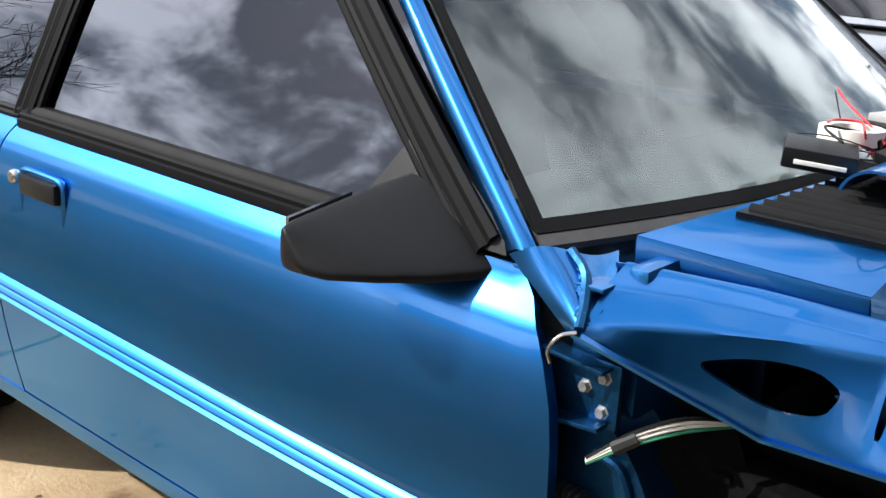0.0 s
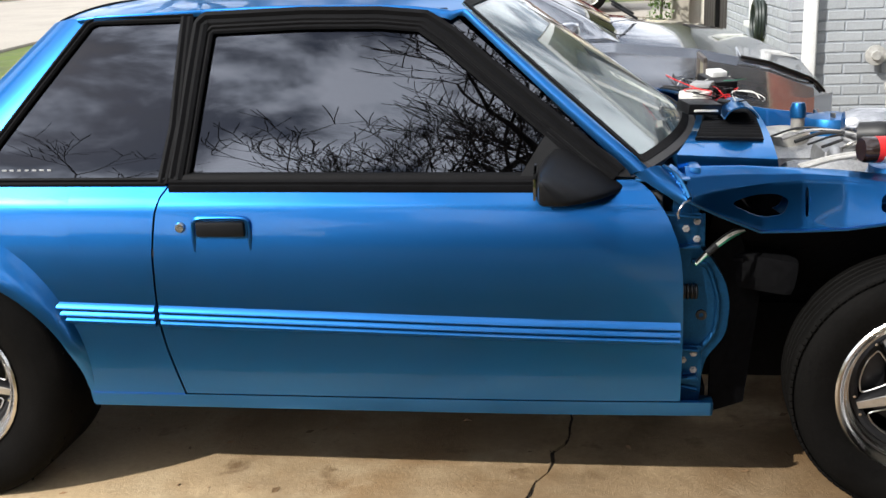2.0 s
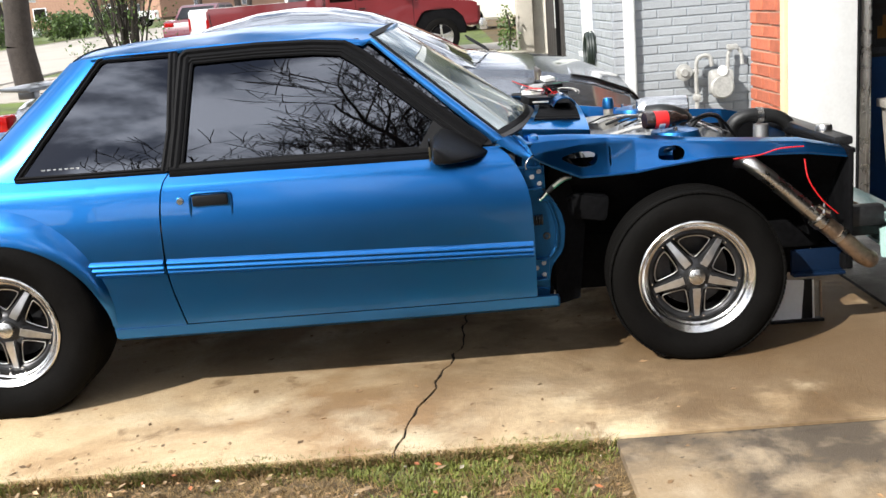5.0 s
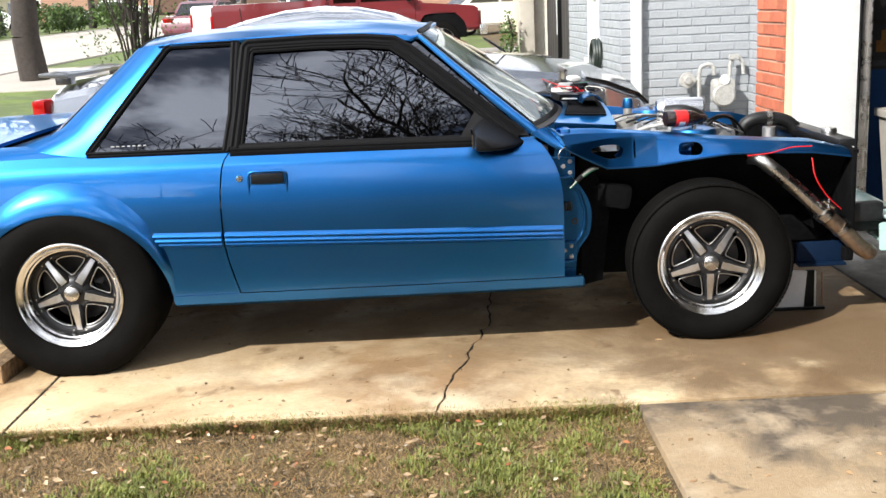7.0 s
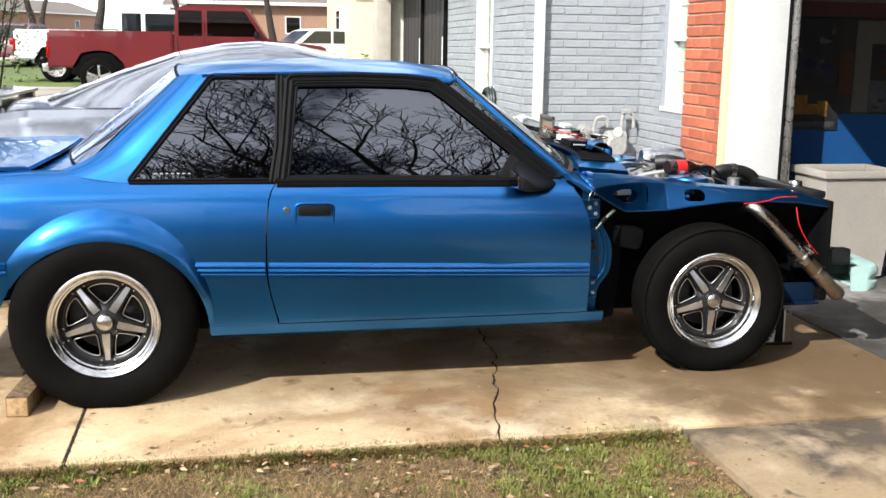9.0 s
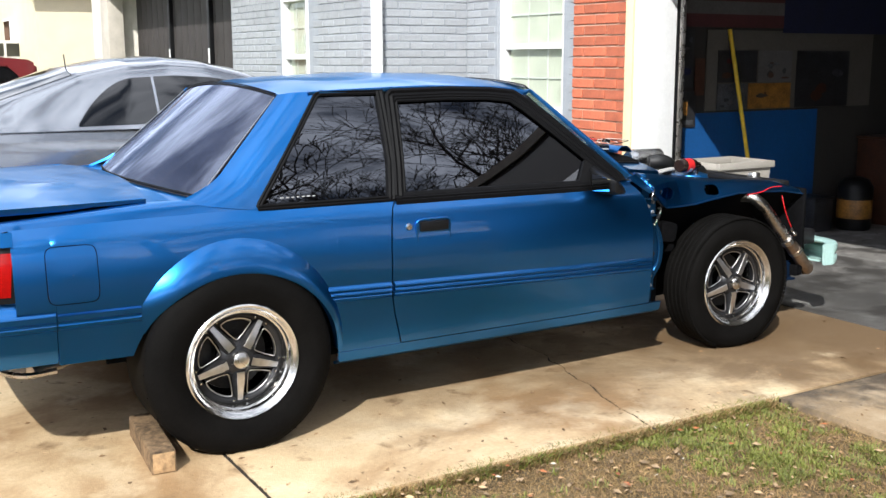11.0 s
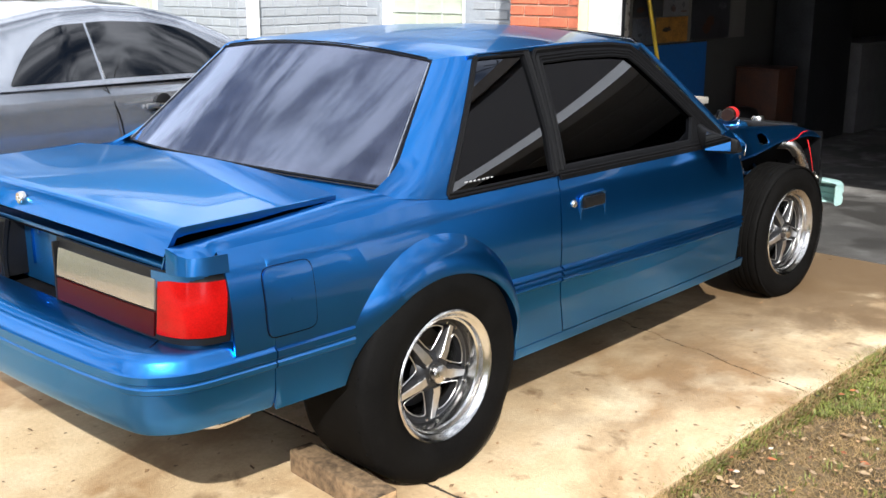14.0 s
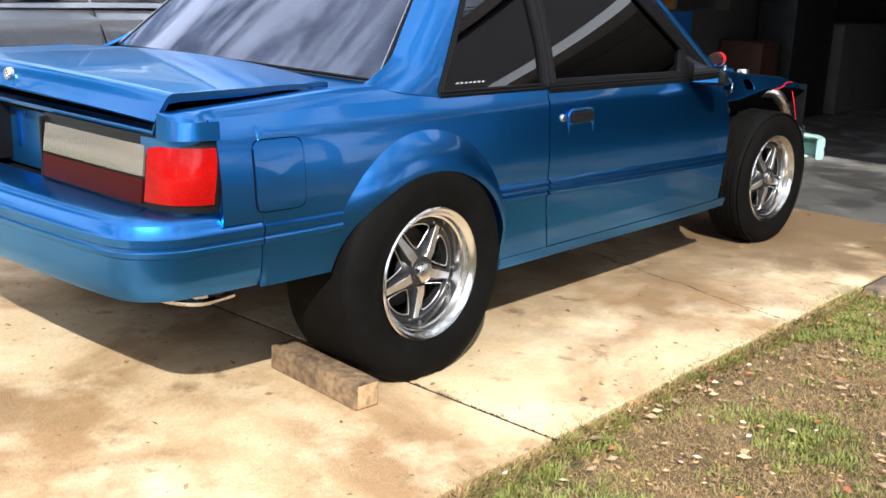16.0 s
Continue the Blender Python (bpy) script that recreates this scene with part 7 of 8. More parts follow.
# rounded foot of the screen pillar, sweeping down to the tip of the inner wing
for s in (-1, 1):
    def foot_fn(u, t):
        o = bez(((1.838, 0.808, 0.874), (1.885, 0.814, 0.842), (1.950, 0.824, 0.800)), u)
        i = bez(((1.905, 0.770, 0.886), (1.935, 0.778, 0.868), (1.966, 0.834, 0.818)), u)
        p = o.lerp(i, t)
        g = math.sin(math.pi * t) * (0.016 * (1 - u) + 0.006)
        return p.x + 0.35 * g, s * (p.y + 0.7 * g), p.z + 0.6 * g
    v, f = sheet(foot_fn, span(0, 1, 16), span(0, 1, 9))
    foot = part("pillar_foot", thick(v, f, 0.004, (1.8, 0, 0.7)), M_BLUE, car)

    def plate_fn(u, t):
        a = bez(((1.905, 0.770, 0.886), (1.935, 0.778, 0.868), (1.966, 0.834, 0.818)), u)
        b = bez(((1.93, 0.705, 0.880), (1.956, 0.740, 0.870), (1.972, 0.800, 0.836)), u)
        p = a.lerp(b, t)
        return p.x, s * p.y, p.z - 0.006 * math.sin(math.pi * t)
    v, f = sheet(plate_fn, span(0, 1, 12), span(0, 1, 5))
    part("closing_plate", thick(v, f, 0.004, (1.9, 0, 0.7)), M_BLUE_IN, foot)
    part("scuttle_floor", box(1.905, s * 0.715, 0.858, 0.13, 0.17, 0.006, 0.002), M_BLUE_IN, foot)
    rg = random.Random(3)
    for k in range(26):
        u = rg.uniform(0.15, 0.98)
        p = Vector(plate_fn(u, 0.0)) + Vector((rg.uniform(-.004, .004), rg.uniform(-.004, .004), 0.003))
        part("sealer_bead", lathe([(0, 0.004), (0.004, 0.003), (0.006, -0.002)], 7, "z", p), M_BLUE_IN, foot)
    part("loose_strip", rod(smoothpath([(1.966, s * 0.842, 0.818), (1.950, s * 0.852, 0.812), (1.938, s * 0.856, 0.792), (1.940, s * 0.852, 0.775)], 5), 0.0022, 6), M_STEEL, foot)


# ---- silver coupe on the driveway ----
SY = 2.90
silver = thing("silver_coupe", "silver two-door sports coupe with a rear spoiler parked on the driveway", "car", at=(0.22, 0, 0))
S_X = (-1.80, -1.76, -1.62, -1.30, -0.9, 0.0, 1.0, 1.6, 2.05, 2.45, 2.72, 2.86, 2.90)
S_W = (0.50, 0.68, 0.80, 0.875, 0.90, 0.905, 0.905, 0.900, 0.885, 0.84, 0.74, 0.56, 0.35)
S_T = (0.78, 0.88, 1.00, 1.02, 1.02, 1.02, 1.03, 1.045, 1.005, 0.925, 0.815, 0.67, 0.52)
S_S = (0.74, 0.82, 0.92, 0.96, 0.965, 0.965, 0.955, 0.955, 0.915, 0.835, 0.735, 0.61, 0.48)
S_B = (0.50, 0.36, 0.27, 0.22, 0.21, 0.20, 0.20, 0.20, 0.20, 0.20, 0.20, 0.26, 0.36)


def silver_fn(x, k):
    w, t, sh, b = (curve_at(S_X, q, x) for q in (S_W, S_T, S_S, S_B))
    ring = [(-1.0 * w * 0.92, b), (-w * 0.985, 0.5 * (b + 0.42)), (-w, 0.55), (-w * 0.995, 0.66), (-w * 0.985, sh - 0.10), (-w * 0.965, sh - 0.035), (-w * 0.91, sh + 0.008), (-w * 0.8, sh + 0.030), (-w * 0.45, t - 0.006), (0, t)]
    full = ring + [(-y, z) for y, z in ring[-2::-1]] + [ring[0]]
    y, z = full[int(k)]
    return x, SY + y, max(z, b)


xs = sorted(set(list(S_X) + span(-1.6, 2.85, 40)))
v, f = sheet(silver_fn, xs, range(20))
ends = [tuple(range(20)), tuple((len(xs) - 1) * 20 + j for j in range(20))]
sb = raw(v, f + ends)
bmesh.ops.remove_doubles(sb, verts=sb.verts[:], dist=0.0006)
wells = []
for wx in (-0.93, 1.92):
    for s in (-1, 1):
        wells.append(lathe([(0, s * 0.62), (0.365, s * 0.62), (0.365, s * 1.1), (0, s * 1.1)], 30, "y", (wx, SY, 0.33)))
s_body = part("body", cut(sb, *wells), M_SILVER, silver, "", 28)
CAB_X = (-1.32, -1.10, -0.7, -0.28, 0.06, 0.34, 0.62, 0.90, 1.18, 1.44, 1.64)
CAB_Z = (1.01, 1.075, 1.215, 1.345, 1.405, 1.422, 1.405, 1.35, 1.245, 1.125, 1.02)


def cabin_fn(x, t, out=0.0):
    """t runs from the roof's middle (0) to the belt (1), then mirrored by the sign of t."""
    sgn = -1 if t < 0 else 1
    t = abs(t)
    zr = curve_at(CAB_X, CAB_Z, x)
    belt = 0.985
    wr = curve_at(CAB_X, (0.50, 0.56, 0.60, 0.61, 0.61, 0.61, 0.61, 0.62, 0.66, 0.70, 0.72), x)
    wb = curve_at((-1.32, -0.9, 0.0, 1.0, 1.72), (0.70, 0.80, 0.835, 0.835, 0.80), x)
    if t < 0.5:
        q = t / 0.5
        y, z = wr * q, zr - 0.045 * q ** 3
    else:
        q = (t - 0.5) / 0.5
        z1 = zr - 0.045
        y, z = lerp(wr, wb, q ** 0.85), lerp(z1, min(belt, z1 - 0.01), q)
    return x, SY + sgn * (y + out), z + out * 0.5


ts = span(-1, 1, 44)
v, f = sheet(cabin_fn, sorted(set(list(CAB_X) + span(-1.32, 1.64, 44))), ts)
part("cabin", thick(v, f, 0.02, (0.2, SY, 0.8)), M_SILVER, silver, "", 45)


def cab_patch(name, x0, x1, t0, t1, mat, n=16, m=10, shape=None):
    def fn(a, b):
        x, t = lerp(x0, x1, a), lerp(t0, t1, b)
        if shape:
            x, t = shape(a, b)
        return cabin_fn(x, t, 0.004)
    v, f = sheet(fn, span(0, 1, n), span(0, 1, m))
    return part(name, thick(v, f, 0.003, (0.2, SY, 0.8)), mat, silver, "", 50)


M_SGLASS = pane("coupe_glass", (0.10, 0.11, 0.115), 1.75)
for s in (-1, 1):
    def q_shape(a, b, s=s):
        x = lerp(-0.33, 0.195, a)
        top = 0.60 + 0.34 * (1 - min(1, a / 0.75)) ** 2.2
        return x, s * lerp(top, 0.965, b)

    def d_shape(a, b, s=s):
        x = lerp(0.215, 1.42, a)
        top = 0.60 + 0.36 * max(0, (a - 0.45) / 0.55) ** 1.6
        return x, s * lerp(top, 0.965, b)
    cab_patch("quarter_window", 0, 0, 0, 0, M_SGLASS, shape=q_shape)
    cab_patch("side_window", 0, 0, 0, 0, M_SGLASS, shape=d_shape)
    part("door_seam", rod(smoothpath([Vector((0.205, SY + s * 0.836, 0.985)), Vector((0.24, SY + s * 0.906, 0.82)), Vector((0.27, SY + s * 0.909, 0.60)), Vector((0.31, SY + s * 0.907, 0.35))], 5), 0.004, 6), M_UNDER, silver)
    part("door_seam", rod(smoothpath([Vector((1.55, SY + s * 0.885, 0.86)), Vector((1.56, SY + s * 0.905, 0.62)), Vector((1.52, SY + s * 0.903, 0.35))], 5), 0.004, 6), M_UNDER, silver)
    part("door_handle", box(0.50, SY + s * 0.912, 0.86, 0.17, 0.025, 0.028, 0.009), M_STEEL, silver, "satin silver handle")
    part("handle_cup", lathe([(0, 0.004 * s), (0.055, 0.003 * s), (0.06, 0)], 24, "y", (0.54, SY + s * 0.902, 0.862)), M_BLACKPLASTIC, silver)
    part("door_mirror", box(1.36, SY + s * 0.98, 1.02, 0.13, 0.20, 0.12, 0.045), M_SILVER, silver)
    hv, hf = sheet(lambda a, b: (lerp(2.30, 2.80, a), SY + s * (curve_at(S_X, S_W, lerp(2.30, 2.80, a)) * lerp(0.93, 0.72, b) + 0.004), curve_at(S_X, S_S, lerp(2.30, 2.80, a)) + 0.010 + 0.028 * b + 0.012 * (1 - a)), span(0, 1, 12), span(0, 1, 5))
    hl = part("headlamp", thick(hv, hf, 0.010, (2.4, SY, 0.4)), surf("headlamp_glass", (0.30, 0.31, 0.33), 0.08, 0.3, coat=1) if s < 0 else bpy.data.materials["headlamp_glass"], silver, "swept back headlamp")
    part("lamp_bezel", rod([Vector((lerp(2.30, 2.80, a), SY + s * (curve_at(S_X, S_W, lerp(2.30, 2.80, a)) * 0.95 + 0.004), curve_at(S_X, S_S, lerp(2.30, 2.80, a)) + 0.012)) for a in span(0, 1, 10)], 0.008, 6), M_BLACKPLASTIC, hl)
    tl = part("tail_lamp", box(-1.70, SY + s * 0.66, 0.83, 0.14, 0.22, 0.13, 0.030, (0, 0, s * 28)), M_RED, silver, "red tail lamp")
part("windscreen", thick(*sheet(lambda a, b: cabin_fn(lerp(1.68, 1.02, a), lerp(-0.46, 0.46, b), 0.005), span(0, 1, 12), span(0, 1, 16)), 0.003, (0.2, SY, 0.8)), M_SGLASS, silver)
part("rear_window", thick(*sheet(lambda a, b: cabin_fn(lerp(-1.22, -0.30, a), lerp(-0.45, 0.45, b), 0.005), span(0, 1, 12), span(0, 1, 16)), 0.003, (0.2, SY, 0.8)), M_SGLASS, silver)
# Spoiler's dark reflection is put into a grey colour.
part("spoiler", join(box(-1.62, SY, 1.045, 0.22, 1.46, 0.025, 0.010, (0, 4, 0)), box(-1.58, SY - 0.6, 1.01, 0.12, 0.10, 0.06, 0.01), box(-1.58, SY + 0.6, 1.01, 0.12, 0.10, 0.06, 0.01)), surf("spoiler_grey_dark_reflection", (0.07, 0.075, 0.08), 0.3, 0.4, coat=0.6), silver, "raised rear spoiler, grey for a dark reflection")
for y in (-0.25, 0.30):
    part("wiper", rod([(1.76, SY + y, 1.045), (1.60, SY + y - 0.35, 1.145)], 0.008, 6), M_BLACKPLASTIC, silver)
part("aerial", rod([(-0.28, SY - 0.3, 1.33), (-0.29, SY - 0.3, 1.43)], 0.004, 6), M_BLACKPLASTIC, silver)
part("underside", box(0.5, SY, 0.30, 3.8, 1.3, 0.2, 0.02), M_UNDER, silver)


def plain_wheel(parent, x, y, z, r, w, s):
    """Tyre and alloy rim of a parked car; s is the outer side."""
    wh = thing("wheel", "", "")
    wh.parent = parent
    wh.matrix_basis = pose(x, y, z)
    h = w / 2
    part("tyre", lathe([(r * 0.66, -h), (r * 0.85, -h * 1.05), (r * 0.97, -h * 0.9), (r, -h * 0.6), (r, h * 0.6), (r * 0.97, h * 0.9), (r * 0.85, h * 1.05), (r * 0.66, h)], 36, "y"), M_TYRE, wh)
    part("rim", join(lathe([(r * 0.66, s * h), (r * 0.64, s * (h - 0.01)), (r * 0.60, s * (h - 0.05)), (0.03, s * (h - 0.06))], 30, "y"), *[box(r * 0.33 * math.cos(a), s * (h - 0.035), r * 0.33 * math.sin(a), r * 0.58, 0.03, 0.045, 0.006, (0, -math.degrees(a), 0)) for a in [radians(72 * k + 18) for k in range(5)]]), M_STEEL, wh)
    return wh


for piece in [p for c in silver.children for p in (c, *c.children)]:
    piece.data.transform(Matrix.Diagonal((0.90, 1, 1, 1)))
silver.location.x += 0.18
for wx in (-0.93 * 0.90, 1.92 * 0.90):
    for s in (-1, 1):
        plain_wheel(silver, wx, SY + s * 0.78, 0.325, 0.325, 0.22, s)


# ---- pickups and cars further off ----
def side_loft(parts_xz, half, mat, name, parent, bev=0.05, m=None):
    """A body from a side outline, given width and rounded edges."""
    bm = prism([(x, z) for x, z in parts_xz], half * 2)
    bmesh.ops.transform(bm, matrix=Matrix.Rotation(radians(90), 4, "X") @ Matrix.Translation((0, 0, -half)), verts=bm.verts[:])
    if bev:
        bmesh.ops.recalc_face_normals(bm, faces=bm.faces[:])
        bmesh.ops.bevel(bm, geom=[e for e in bm.edges if len(e.link_faces) == 2 and e.calc_face_angle(0) > 0.5], offset=bev, segments=2, affect="EDGES")
    return part(name, bm, mat, parent, "", 50)


M_FARGLASS = pane("vehicle_glass", (0.10, 0.12, 0.13), 1.7)


def pickup(name, label, mat, at, rz, length=5.5):
    t = thing(name, label, "pickup", at=at, rz=rz)
    f0 = length / 2
    r0 = -length / 2
    side_loft([(r0, 0.55), (r0, 1.27), (-0.35, 1.28), (-0.35, 0.45), (r0 + 1.45, 0.42), (r0 + 1.4, 0.62), (r0 + 1.2, 0.82), (r0 + 0.95, 0.86), (r0 + 0.65, 0.80), (r0 + 0.50, 0.55)], 0.93, mat, "bed", t, 0.04)
    side_loft([(-0.34, 0.45), (-0.34, 1.10), (-0.30, 1.72), (-0.20, 1.80), (1.02, 1.80), (1.12, 1.75), (1.52, 1.14), (2.60, 1.04), (f0, 0.96), (f0, 0.55), (2.42, 0.55), (2.36, 0.72), (2.20, 0.87), (1.90, 0.90), (1.62, 0.84), (1.48, 0.62), (1.44, 0.42)], 0.93, mat, "cab", t, 0.05)
    for s in (-1, 1):
        for (a, b, c, d), nm in (((-0.24, 0.22, -0.24, 0.22), "rear_side_window"), ((0.32, 1.38, 0.32, 1.06), "door_window")):
            vv = [Vector((a, s * 0.934, 1.20)), Vector((b, s * 0.934, 1.20)), Vector((d, s * 0.934, 1.70)), Vector((c, s * 0.934, 1.70))]
            part(nm, thick(vv, [(0, 1, 2, 3)], 0.006, (0, 0, 1)), M_FARGLASS, t)
        part("door_seam", box(0.27, s * 0.932, 0.98, 0.008, 0.004, 1.0), M_UNDER, t)
        part("door_seam", box(1.42, s * 0.932, 0.85, 0.008, 0.004, 0.6), M_UNDER, t)
        part("door_handle", box(0.40, s * 0.94, 1.04, 0.13, 0.02, 0.03, 0.006), M_BLACKPLASTIC, t)
        part("door_mirror", box(1.30, s * 1.03, 1.24, 0.10, 0.18, 0.14, 0.02), M_BLACKPLASTIC, t)
        part("headlamp", box(f0 - 0.03, s * 0.72, 0.83, 0.08, 0.30, 0.16, 0.015), M_WHITELENS, t)
        part("tail_lamp", box(r0 + 0.02, s * 0.86, 0.90, 0.08, 0.14, 0.32, 0.015), M_RED, t)
        plain_wheel(t, 1.95, s * 0.80, 0.37, 0.37, 0.24, s)
        plain_wheel(t, r0 + 0.95, s * 0.80, 0.37, 0.37, 0.24, s)
    vv = [Vector((1.50, -0.76, 1.17)), Vector((1.50, 0.76, 1.17)), Vector((1.16, 0.70, 1.72)), Vector((1.16, -0.70, 1.72))]
    part("windscreen", thick([q + Vector((0.02, 0, 0.02)) for q in vv], [(0, 1, 2, 3)], 0.008, (0, 0, 1)), M_FARGLASS, t)
    part("grille", box(f0 + 0.005, 0, 0.80, 0.04, 1.10, 0.26, 0.01), M_BLACKPLASTIC, t)
    part("front_bumper", box(f0 + 0.05, 0, 0.55, 0.16, 1.80, 0.20, 0.03), M_STEEL, t, "chrome front bumper")
    part("rear_bumper", box(r0 - 0.05, 0, 0.55, 0.14, 1.75, 0.16, 0.03), M_STEEL, t)
    part("chassis", box(0, 0, 0.42, length - 1.0, 1.2, 0.16, 0.02), M_UNDER, t)
    for wx in (1.95, r0 + 0.95):
        part("wheel_well", box(wx, 0, 0.66, 1.02, 1.78, 0.50, 0.02), M_UNDER, t)
    return t


def sedan(name, label, mat, at, rz):
    t = thing(name, label, "car", at=at, rz=rz)
    side_loft([(-2.25, 0.30), (-2.28, 0.75), (-2.15, 0.92), (-1.45, 0.95), (1.0, 0.93), (2.0, 0.80), (2.25, 0.66), (2.28, 0.30), (1.78, 0.28), (1.72, 0.50), (1.55, 0.64), (1.35, 0.66), (1.12, 0.60), (1.0, 0.28), (-1.0, 0.28), (-1.08, 0.50), (-1.25, 0.64), (-1.45, 0.66), (-1.68, 0.58), (-1.78, 0.30)], 0.87, mat, "body", t, 0.06)
    side_loft([(-1.55, 0.92), (-0.95, 1.36), (-0.7, 1.42), (0.2, 1.42), (0.42, 1.38), (1.08, 0.90)], 0.74, mat, "roof", t, 0.05)
    for s in (-1, 1):
        for (a, b, c, d), nm in (((-1.30, -0.32, -0.86, -0.32), "rear_side_window"), ((-0.24, 0.88, -0.24, 0.34), "door_window")):
            vv = [Vector((a, s * 0.745, 0.97)), Vector((b, s * 0.745, 0.97)), Vector((d, s * 0.745, 1.34)), Vector((c, s * 0.745, 1.34))]
            part(nm, thick(vv, [(0, 1, 2, 3)], 0.006, (0, 0, 1)), M_FARGLASS, t)
        part("headlamp", box(2.20, s * 0.62, 0.70, 0.12, 0.34, 0.12, 0.02), M_WHITELENS, t)
        part("tail_lamp", box(-2.22, s * 0.62, 0.78, 0.12, 0.34, 0.14, 0.02), M_RED, t)
        part("door_mirror", box(0.80, s * 0.92, 1.0, 0.10, 0.16, 0.10, 0.02), mat, t)
        for wx in (1.38, -1.38):
            plain_wheel(t, wx, s * 0.76, 0.31, 0.31, 0.20, s)
    for wx in (1.38, -1.38):
        part("wheel_well", box(wx, 0, 0.50, 0.80, 1.66, 0.34, 0.02), M_UNDER, t)
    for x0, z0, x1, z1, nm in ((1.06, 0.94, 0.45, 1.36, "windscreen"), (-1.52, 0.95, -0.98, 1.33, "rear_window")):
        o = Vector((0.012 if x0 > 0 else -0.012, 0, 0.012))
        vv = [Vector((x0, -0.62, z0)) + o, Vector((x0, 0.62, z0)) + o, Vector((x1, 0.60, z1)) + o, Vector((x1, -0.60, z1)) + o]
        part(nm, thick(vv, [(0, 1, 2, 3)], 0.006, (0, 0, 0.8)), M_FARGLASS, t)
    return t


M_REDPAINT = surf("dark_red_paint", (0.13, 0.009, 0.012), 0.35, 0.2, var=0.1, scale=2, coat=0.8)
M_WHITEPAINT = surf("white_car_paint", (0.78, 0.78, 0.77), 0.3, var=0.03, scale=2, coat=0.8)
M_GREENPAINT = surf("dark_green_car_paint", (0.007, 0.015, 0.017), 0.3, 0.2, var=0.1, scale=2, coat=0.5)
pickup("pickup_truck", "dark red extended cab pickup parked on the next driveway", M_REDPAINT, (-0.28, 17.9, rise(17.9) - 0.012), 0)
pickup("pickup_truck", "white pickup parked behind the red one", M_WHITEPAINT, (-1.9, 23.5, rise(23.5) - 0.03), 0, 5.6)
sedan("parked_car", "white saloon car parked beyond the pickups", M_WHITEPAINT, (3.6, 29, rise(29) - 0.03), 20)
sedan("parked_car", "maroon saloon car parked by the street", surf("maroon_paint", (0.12, 0.02, 0.03), 0.3, coat=0.8), (-6.6, 34, rise(34) - 0.03), 80)
sedan("parked_car", "dark green saloon car parked along the street", M_GREENPAINT, (-19.3, 37.5, rise(37.5) - 0.02), 197)
sedan("parked_car", "white car on a drive across the street", M_WHITEPAINT, (-25.0, 60, rise(60) - 0.03), 10)
pickup("pickup_truck", "white pickup parked across the street", M_WHITEPAINT, (-24.5, 84, rise(84) - 0.03), 185)
sedan("parked_car", "grey car on a drive across the street", M_SILVER, (-29.0, 52, rise(52) - 0.03), 15)


# ---- trees, hedges, houses beyond ----
def tree_mesh(seed, height, r0, spread=0.55, levels=5, lean=(0, 0), clear=0.28, twig=0.006):
    """Bare tree: trunk and forking limbs, as two meshes."""
    rg = random.Random(seed)
    trunk_v, trunk_f, limb_v, limb_f = [], [], [], []

    def seg(vv, ff, a, b, ra, rb, n):
        d = (b - a).normalized()
        x = d.cross(Vector((0.3, 0.8, 0.52))).normalized()
        y = d.cross(x)
        k = len(vv)
        for p, r in ((a, ra), (b, rb)):
            for i in range(n):
                t = 2 * math.pi * i / n
                vv.append(p + (x * math.cos(t) + y * math.sin(t)) * r)
        for i in range(n):
            j = (i + 1) % n
            ff.append((k + i, k + j, k + n + j, k + n + i))

    def grow(p, d, length, r, lev):
        n = 9 if lev == 0 else 6 if lev < 3 else 3
        vv, ff = (trunk_v, trunk_f) if lev == 0 else (limb_v, limb_f)
        steps = 4 if lev < 3 else 3
        for i in range(steps):
            nd = (d + Vector((rg.uniform(-1, 1), rg.uniform(-1, 1), rg.uniform(-0.5, 0.7))) * 0.20).normalized()
            q = p + nd * (length / steps)
            r2 = max(twig * 0.7, r * (1 - 0.42 * (i + 1) / steps))
            seg(vv, ff, p, q, max(twig * 0.7, r * (1 - 0.42 * i / steps)), r2, n)
            p, d = q, nd
            if lev < levels and lev > 0 and rg.random() < 0.65:
                side = (d + Vector((rg.uniform(-1, 1), rg.uniform(-1, 1), rg.uniform(-0.35, 0.7))) * 0.9).normalized()
                grow(p, side, length * rg.uniform(0.45, 0.65), r2 * 0.55, lev + 1)
        if lev < levels:
            for j in range(3 if lev == 0 else 2):
                a = rg.uniform(0, 6.28)
                nd = (d + Vector((math.cos(a + 2.1 * j), math.sin(a + 2.1 * j), rg.uniform(-0.1, 0.5))) * spread * 1.5).normalized()
                grow(p, nd, length * rg.uniform(0.60, 0.85) * (1.25 if lev == 0 else 1), r * 0.52, lev + 1)

    grow(Vector((0, 0, -0.1)), Vector((lean[0], lean[1], 1)).normalized(), height * clear, r0, 0)
    return raw(trunk_v, trunk_f), raw(limb_v, limb_f)


def bare_tree(at, seed, height, r0, label, **kw):
    t = thing("tree", label, "tree", at=at)
    a, b = tree_mesh(seed, height, r0, **kw)
    part("trunk", a, M_BARK, t, "", 60)
    part("crown", b, M_BARK, t, "bare branches", 60)
    return t


bare_tree((3.0, -11.5, -0.03), 4, 23, 0.34, "large bare tree with spreading forked limbs", levels=6, spread=0.62, clear=0.17, twig=0.014)
bare_tree((9.0, -12.5, -0.03), 9, 22, 0.32, "bare tree with low spreading limbs", levels=6, spread=0.66, clear=0.16, twig=0.014)
bare_tree((-4.5, -15.0, -0.03), 21, 20, 0.28, "bare tree beside the lawn", levels=6, spread=0.6, clear=0.18, twig=0.014)
bare_tree((15.5, -6.5, -0.03), 52, 19, 0.34, "bare tree behind the garage", levels=6, spread=0.66, clear=0.16, twig=0.022)
